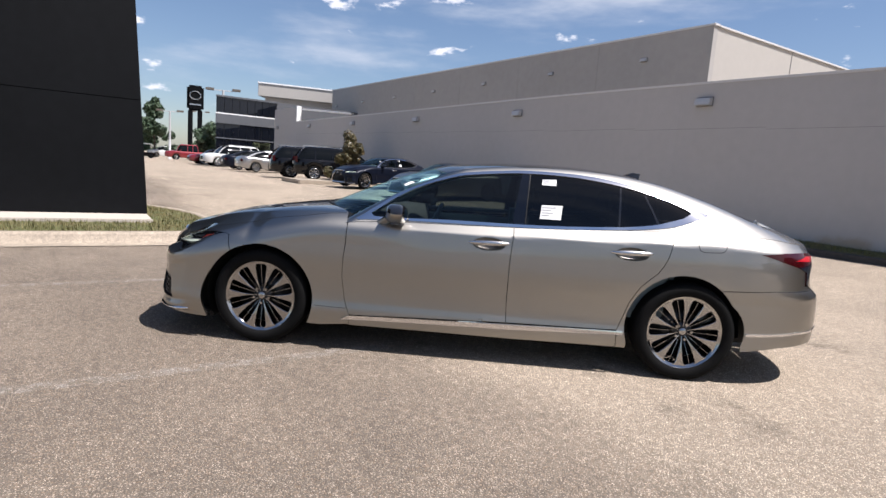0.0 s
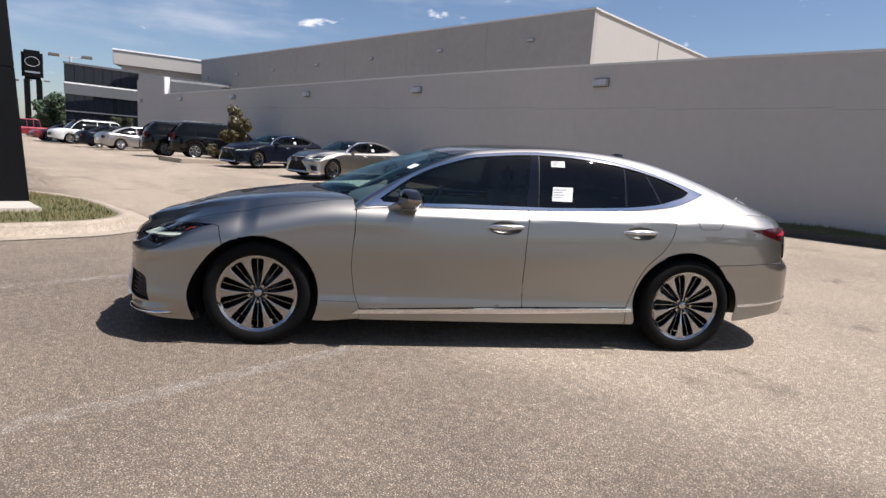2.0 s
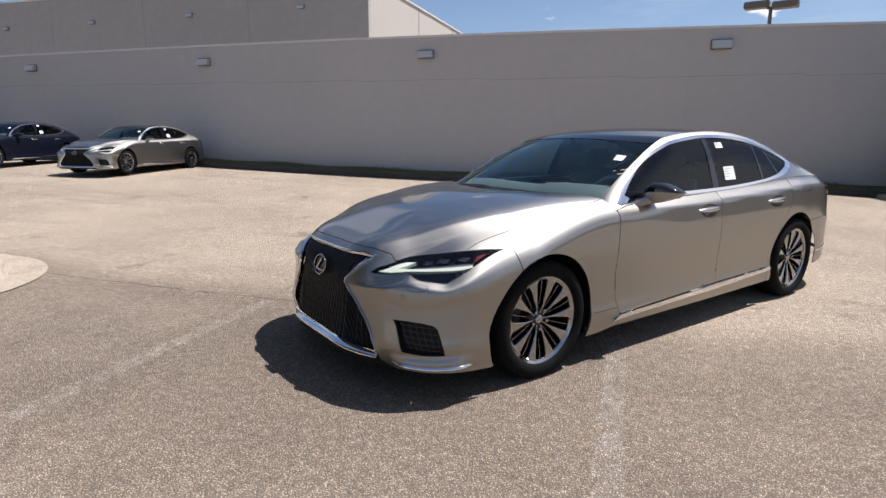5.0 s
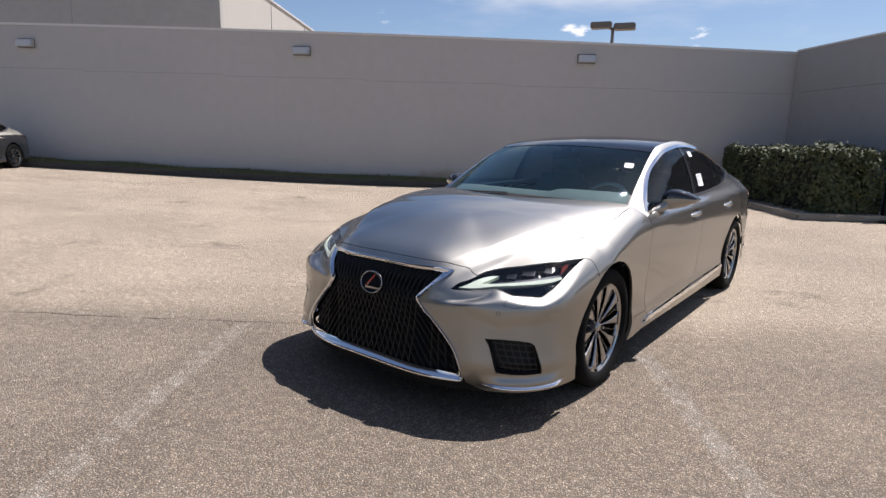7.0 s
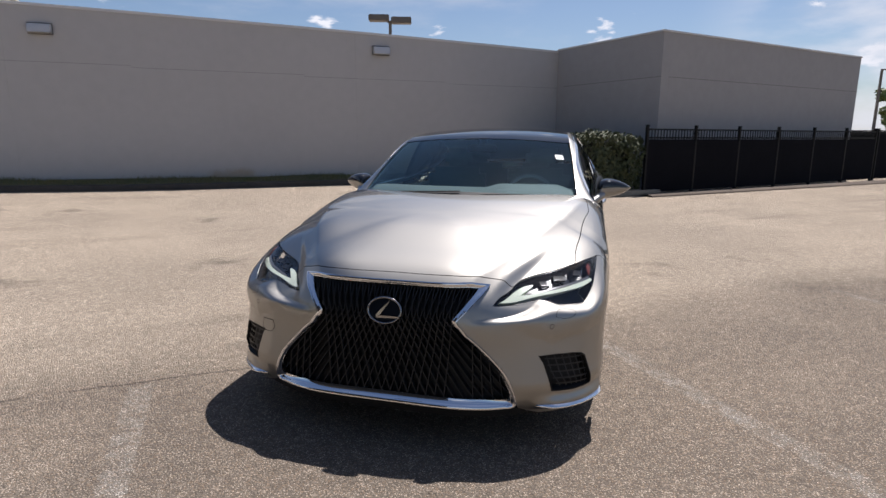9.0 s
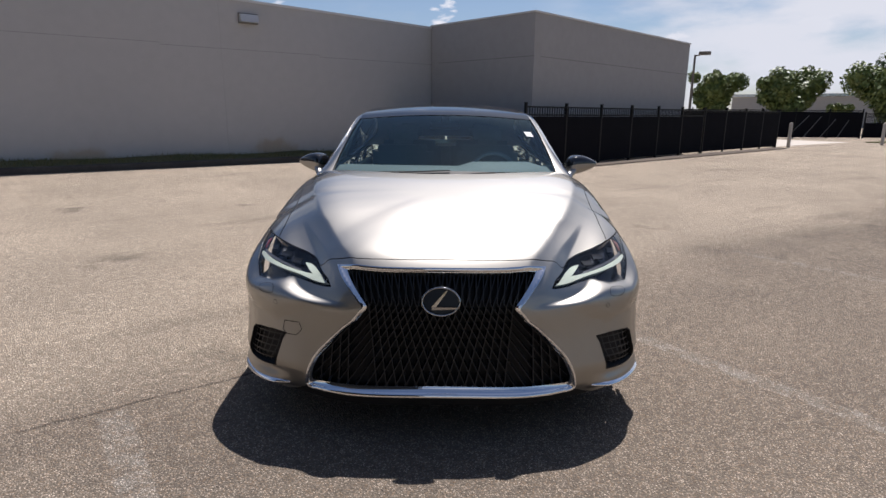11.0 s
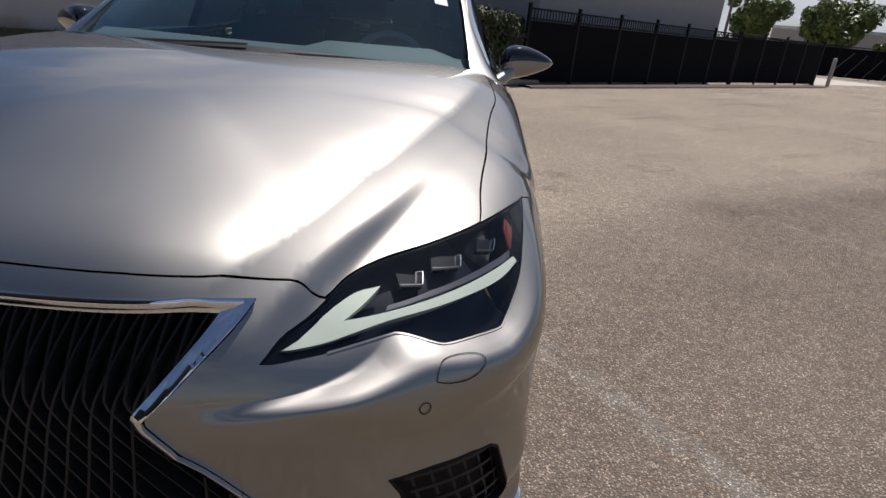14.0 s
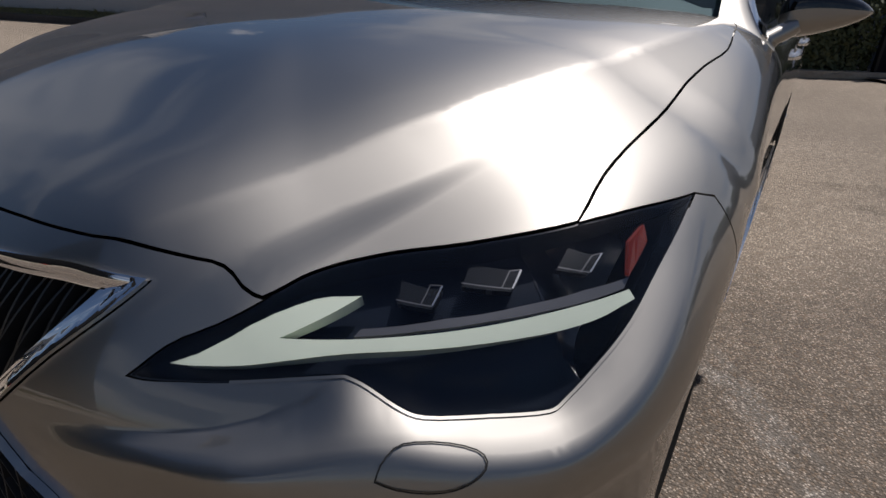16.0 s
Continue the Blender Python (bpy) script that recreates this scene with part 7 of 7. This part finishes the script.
canopy = lot(thing("canopy", "flat white canopy roof over the showroom entrance", "canopy"), 69.5, 0, 0.55, -14)
bm = bmesh.new()
box(bm, 0, 12, -30, -2.2, 7.55, 8.85, 0.03)
for v in bm.verts:
    if v.co.x > 5 and v.co.y > -5:
        v.co.y = -6.2
part("fascia", bm, WALL_LIT, canopy)
bm = bmesh.new()
box(bm, -0.08, 0.4, -30, -2.15, 8.86, 9.02, 0.02)
part("roof_trim", bm, WHITE_TRIM, canopy)
bm = bmesh.new()
box(bm, 0.6, 11, -29, -3.0, 6.95, 7.55)
part("soffit", bm, PALE_CONCRETE, canopy)
for o in (-3.2, -12, -20):
    bm = bmesh.new()
    box(bm, 0.8, 1.2, o - 0.2, o + 0.2, 0, 6.95)
    part("column", bm, WHITE_TRIM, canopy)
for i, (a, o, w, h) in enumerate(((56.6, 2.6, 1.5, 1.7), (56.5, 0.7, 1.1, 2.2))):
    hedge("shrub", a - w * 0.5, a + w * 0.5, o - w * 0.6, o + w * 0.6, h, 60 + i, 3500, "clipped green shrub by the showroom", 0.45)


# ---- parked vehicles ----
def parked(name, label, along, out, turn, paint, length, width, height, kind="sedan", group="parked cars"):
    """A parked vehicle, nose towards -x of its own axes."""
    ob = lot(thing(name, label, "car", group=group), along, out, rise(along, out), turn)
    hl, hw = length / 2, width / 2
    suv = kind in ("suv", "truck")
    wb, wr = length * 0.29, 0.36 if suv else 0.325
    belt_z = 1.08 if suv else 0.93
    hood_z = 1.08 if suv else 0.86
    low = 0.30 if suv else 0.22
    nose_len = length * (0.22 if suv else 0.28)
    tail_len = length * (0.02 if kind == "suv" else 0.36 if kind == "truck" else 0.09)

    def deck_z(x):
        f = (x + hl) / length
        front = hood_z * (0.80 + 0.20 * min(1, f / 0.13) ** 0.5) if f < 0.13 else hood_z + (belt_z - hood_z) * min(1, (f - 0.13) / 0.15)
        front += 0.07 * step01(0.6, 0.92, f) if kind == "sedan" else 0
        return front if f < 0.93 else front - 0.20 * ((f - 0.93) / 0.07) ** 2

    def half(x):
        f = abs(x) / hl
        return hw * (1 - 0.35 * max(0, (f - 0.72) / 0.28) ** 2.6)

    n = 40
    bm = bmesh.new()
    rows = []
    for i in range(n + 1):
        x = -hl + length * i / n
        w, zt = half(x), deck_z(x)
        z0 = low + 0.10 * max(0, (abs(x) / hl - 0.85) / 0.15)
        for wx in (-wb, wb):
            if abs(x - wx) < wr * 1.14:
                z0 = max(z0, wr + math.sqrt(max(0, (wr * 1.14) ** 2 - (x - wx) ** 2)))
        z0 = min(z0, zt - 0.12)
        prof = ((w * 0.95, z0), (w * 0.99, z0 + (zt - z0) * 0.25), (w, z0 + (zt - z0) * 0.55), (w * 0.985, z0 + (zt - z0) * 0.8), (w * 0.93, zt - 0.03), (w * 0.84, zt + 0.005), (w * 0.45, zt + 0.035), (0, zt + 0.045))
        rows.append([bm.verts.new((x, -y, z)) for y, z in prof] + [bm.verts.new((x, y, z)) for y, z in reversed(prof[:-1])])
    for a, b in zip(rows, rows[1:]):
        for j in range(14):
            bm.faces.new((a[j], a[j + 1], b[j + 1], b[j]))
    bm.faces.new(rows[0])
    bm.faces.new(rows[-1])
    part("body", bm, paint, ob, smooth=True)
    # cabin of dark glass with painted roof and pillars
    x0, x1 = -hl + nose_len, hl - tail_len
    rake_f, rake_r = (1.05, 0.62) if kind == "suv" else (0.55, 0.2) if kind == "truck" else (0.20 * length, 0.30 * length)
    if kind == "truck":
        x1 = hl - length * 0.36

    def cabin(t, grow, cap):
        x = x0 + (x1 - x0) * t
        up_f, up_r = min(1, (x - x0) / rake_f), min(1, (x1 - x) / rake_r)
        k = max(0.0, min(up_f, up_r))
        k = k * (2 - k)
        top = belt_z + (height - belt_z) * k
        return x, top, hw * 0.90 + grow, hw * (0.90 - 0.20 * k) + grow

    bm = bmesh.new()
    rows = []
    m = 26
    for i in range(m + 1):
        x, top, wl_, wt = cabin(i / m, 0, 0)
        rows.append([bm.verts.new(c) for c in ((x, -wl_, belt_z - 0.06), (x, -wt, max(belt_z - 0.05, top - 0.05)), (x, -wt * 0.55, top - 0.005), (x, 0, top), (x, wt * 0.55, top - 0.005), (x, wt, max(belt_z - 0.05, top - 0.05)), (x, wl_, belt_z - 0.06))])
    for a, b in zip(rows, rows[1:]):
        for j in range(6):
            bm.faces.new((a[j], a[j + 1], b[j + 1], b[j]))
    bm.faces.new(rows[0])
    bm.faces.new(rows[-1])
    part("greenhouse", bm, CAR_GLASS, ob, "dark tinted glass cabin", smooth=True)
    bm = bmesh.new()
    rows = []
    ta, tb = rake_f / (x1 - x0) * 0.9, 1 - rake_r / (x1 - x0) * 0.85
    for i in range(13):
        x, top, wl_, wt = cabin(ta + (tb - ta) * i / 12, 0.012, 1)
        rows.append([bm.verts.new(c) for c in ((x, -wt - 0.004, top - 0.10), (x, -wt + 0.01, top - 0.03), (x, -wt * 0.55, top + 0.014), (x, 0, top + 0.02), (x, wt * 0.55, top + 0.014), (x, wt - 0.01, top - 0.03), (x, wt + 0.004, top - 0.10))])
    for a, b in zip(rows, rows[1:]):
        for j in range(6):
            bm.faces.new((a[j], a[j + 1], b[j + 1], b[j]))
    part("roof", bm, paint, ob, smooth=True)
    for s in (-1, 1):
        for t0, t1, wd in ((0.0, ta, 0.05), (0.50, 0.50, 0.06), (tb, 1.0, 0.09 if suv else 0.22)) + (((0.74, 0.74, 0.08),) if suv else ()):
            bm = bmesh.new()
            pts = []
            for k in range(9):
                if t0 == t1:
                    x, top, wl_, wt = cabin(t0, 0.012, 0)
                    f = k / 8
                    pts.append(Vector((x, s * (wl_ + (wt - wl_) * f), belt_z - 0.06 + (top - 0.05 - belt_z + 0.06) * f)))
                else:
                    x, top, wl_, wt = cabin(t0 + (t1 - t0) * k / 8, 0.010, 0)
                    pts.append(Vector((x, s * wt, max(belt_z - 0.05, top - 0.045))))
            vs = [(bm.verts.new(p + Vector((-wd / 2, 0, 0))), bm.verts.new(p + Vector((wd / 2, 0, 0))), bm.verts.new(p + Vector((wd / 2, -s * 0.03, 0.01))), bm.verts.new(p + Vector((-wd / 2, -s * 0.03, 0.01)))) for p in pts]
            for a, b in zip(vs, vs[1:]):
                for j in range(4):
                    bm.faces.new((a[j], a[(j + 1) % 4], b[(j + 1) % 4], b[j]))
            part("pillar", bm, paint, ob)
        bm = bmesh.new()
        bmesh.ops.create_uvsphere(bm, u_segments=12, v_segments=8, radius=0.1, matrix=Matrix.Translation((x0 + rake_f * 0.75, s * (hw + 0.08), belt_z + 0.06)) @ Matrix.Diagonal((0.7, 1.1, 0.75, 1)))
        part("door_mirror", bm, paint, ob, smooth=True)
        bm = bmesh.new()
        for k in range(7):
            t = k / 6
            x = -hl + 0.05 + 0.42 * t
            for dz in (0.06 - 0.02 * t, 0.0):
                bm.verts.new((x, s * (half(x) * (0.72 + 0.27 * t) + 0.004), hood_z * 0.80 + 0.09 * t - 0.16 + dz * 1.6 + 0.04))
        bm.verts.ensure_lookup_table()
        for k in range(6):
            bm.faces.new([bm.verts[j] for j in (2 * k, 2 * k + 1, 2 * k + 3, 2 * k + 2)])
        bmesh.ops.solidify(bm, geom=bm.faces[:], thickness=0.03)
        part("headlight", bm, HEADLAMP, ob)
        bm = bmesh.new()
        zt = 0.72 if not suv else 0.95
        box(bm, hl - 0.16, hl - 0.02, min(s * hw * 0.60, s * hw * 0.93), max(s * hw * 0.60, s * hw * 0.93), zt - 0.08, zt + (0.09 if not suv else 0.22), 0.03)
        part("tail_light", bm, TAIL_RED, ob)
        for frac in (0.44, 0.68):
            bm = bmesh.new()
            xh = -hl + length * frac
            box(bm, xh, xh + 0.2, min(s * (hw - 0.01), s * (hw + 0.03)), max(s * (hw - 0.01), s * (hw + 0.03)), belt_z - 0.16, belt_z - 0.13, 0.008)
            part("handle", bm, paint, ob)
        for wx in (-wb, wb):
            bm = lathe(bmesh.new(), [(0.10, 0.08), (wr * 0.66, 0.08), (wr * 0.70, -0.085), (wr * 0.62, -0.075), (0.14, -0.06), (0.07, -0.07), (0.0005, -0.07)], 30)
            wheel = part("wheel", bm, BRAKE, ob, smooth=True)
            part("tyre", lathe(bmesh.new(), [(wr * 0.68, -0.09), (wr * 0.85, -0.105), (wr * 0.97, -0.085), (wr, -0.04), (wr, 0.05), (wr * 0.95, 0.1), (wr * 0.7, 0.1)], 40), RUBBER, wheel, smooth=True)
            for k in range(7):
                b2 = bmesh.new()
                spoke(b2, 0.05, wr * 0.68, 0.035, 0.055, -0.075, -0.088, 0.03, 2 * math.pi * k / 7)
                part("spoke", b2, SATIN, wheel)
            part("rim", lathe(bmesh.new(), [(wr * 0.64, -0.06), (wr * 0.65, -0.09), (wr * 0.70, -0.094), (wr * 0.71, -0.08)], 40), SATIN, wheel, smooth=True)
            wheel.matrix_local = pose(wx, s * (hw - 0.105), wr, 0, 0, 0 if s < 0 else 180)
    bm = bmesh.new()
    box(bm, -hl + 0.0, -hl + 0.06, -hw * 0.52, hw * 0.52, 0.36 if not suv else 0.5, hood_z * 0.76, 0.03)
    part("grille", bm, PLASTIC, ob)
    bm = bmesh.new()
    box(bm, hl - 0.05, hl + 0.015, -0.26, 0.26, (0.52 if not suv else 0.78), (0.66 if not suv else 0.92), 0.01)
    part("plate", bm, PAPER, ob)
    bm = bmesh.new()
    box(bm, -hl * 0.9, hl * 0.9, -hw * 0.72, hw * 0.72, low - 0.02, belt_z - 0.25)
    part("underbody", bm, PLASTIC, ob)
    if kind == "suv":
        for s in (-1, 1):
            bm = bmesh.new()
            yy = s * hw * 0.66
            box(bm, x0 + rake_f + 0.2, x1 - 0.4, yy - 0.02, yy + 0.02, height + 0.03, height + 0.07, 0.01)
            part("roof_rail", bm, SATIN, ob)
    return ob


# turn: 90 puts the tail towards the lot, -90 the nose
def sister(label, along, out, turn, paint, size):
    """A sedan of the same build as the first, in another paint and size."""
    ob = copy_thing(car, LW @ pose(along, out, rise(along, out), 0, 0, turn) @ Matrix.Diagonal((*size, 1)))
    ob.name = "parked_sedan"
    tagged(ob, label, "car", "parked cars")
    for o in ob.children_recursive:
        if o.type == "MESH" and o.data.materials[0] == PAINT:
            o.material_slots[0].link = "OBJECT"
            o.material_slots[0].material = paint
    return ob


sister("silver sedan with chrome trim parked nose out by the wall", 22.3, 2.95, -84.6, PAINT, (0.895, 0.915, 0.915))
sister("dark navy blue sedan parked nose out by the wall", 27.1, 3.3, -82, NAVY, (0.87, 0.90, 0.93))
parked("parked_suv", "glossy black large estate car parked tail out", 33.3, 2.75, 76, CAR_BLACK, 4.8, 1.86, 1.70, "suv")
parked("parked_suv", "black large estate car with bright roof rails parked tail out", 35.4, 3.4, 82, CAR_BLACK, 4.8, 1.86, 1.68, "suv")
parked("parked_sedan", "grey sedan parked tail out", 44.4, 3.1, 91, SILVER, 4.85, 1.84, 1.44)
parked("parked_sedan", "dark blue sedan parked tail out", 48.6, 3.2, 91, NAVY, 4.85, 1.84, 1.44)
parked("parked_suv", "pale silver estate car parked nose out", 56.5, 3.2, -86, WHITE_PAINT, 4.95, 1.96, 1.84, "suv")
parked("parked_sedan", "dark red sedan parked nose out", 63.5, 3.3, -86, CAR_RED, 4.7, 1.8, 1.44)
parked("parked_truck", "red pickup truck parked nose out", 83.0, 2.4, -94, CAR_RED, 5.9, 2.04, 1.95, "truck")
parked("parked_suv", "white estate car parked nose out far off", 100.0, 3.2, -86, WHITE_PAINT, 4.9, 1.9, 1.72, "suv")

cart = lot(thing("golf_cart", "small golf cart with a pale roof standing in the far lot", "cart"), 88.0, 7.2, 0.36, 95)
bm = bmesh.new()
box(bm, -1.2, 1.2, -0.58, 0.58, 0.25, 0.75, 0.08)
box(bm, 0.1, 0.9, -0.55, 0.55, 0.75, 0.95, 0.05)
part("body", bm, CAR_BLACK, cart)
bm = bmesh.new()
box(bm, -0.9, 1.1, -0.62, 0.62, 1.78, 1.86, 0.04)
part("roof", bm, WHITE_PAINT, cart)
for x in (-0.85, 1.05):
    for y in (-0.56, 0.56):
        bm = bmesh.new()
        box(bm, x - 0.025, x + 0.025, y - 0.025, y + 0.025, 0.7, 1.8)
        part("roof_post", bm, SATIN, cart)
for x in (-0.8, 0.8):
    for y in (-0.5, 0.5):
        bm = bmesh.new()
        bmesh.ops.create_cone(bm, cap_ends=True, radius1=0.22, radius2=0.22, depth=0.18, segments=24, matrix=pose(x, y, 0.22, 90))
        part("wheel", bm, RUBBER, cart)
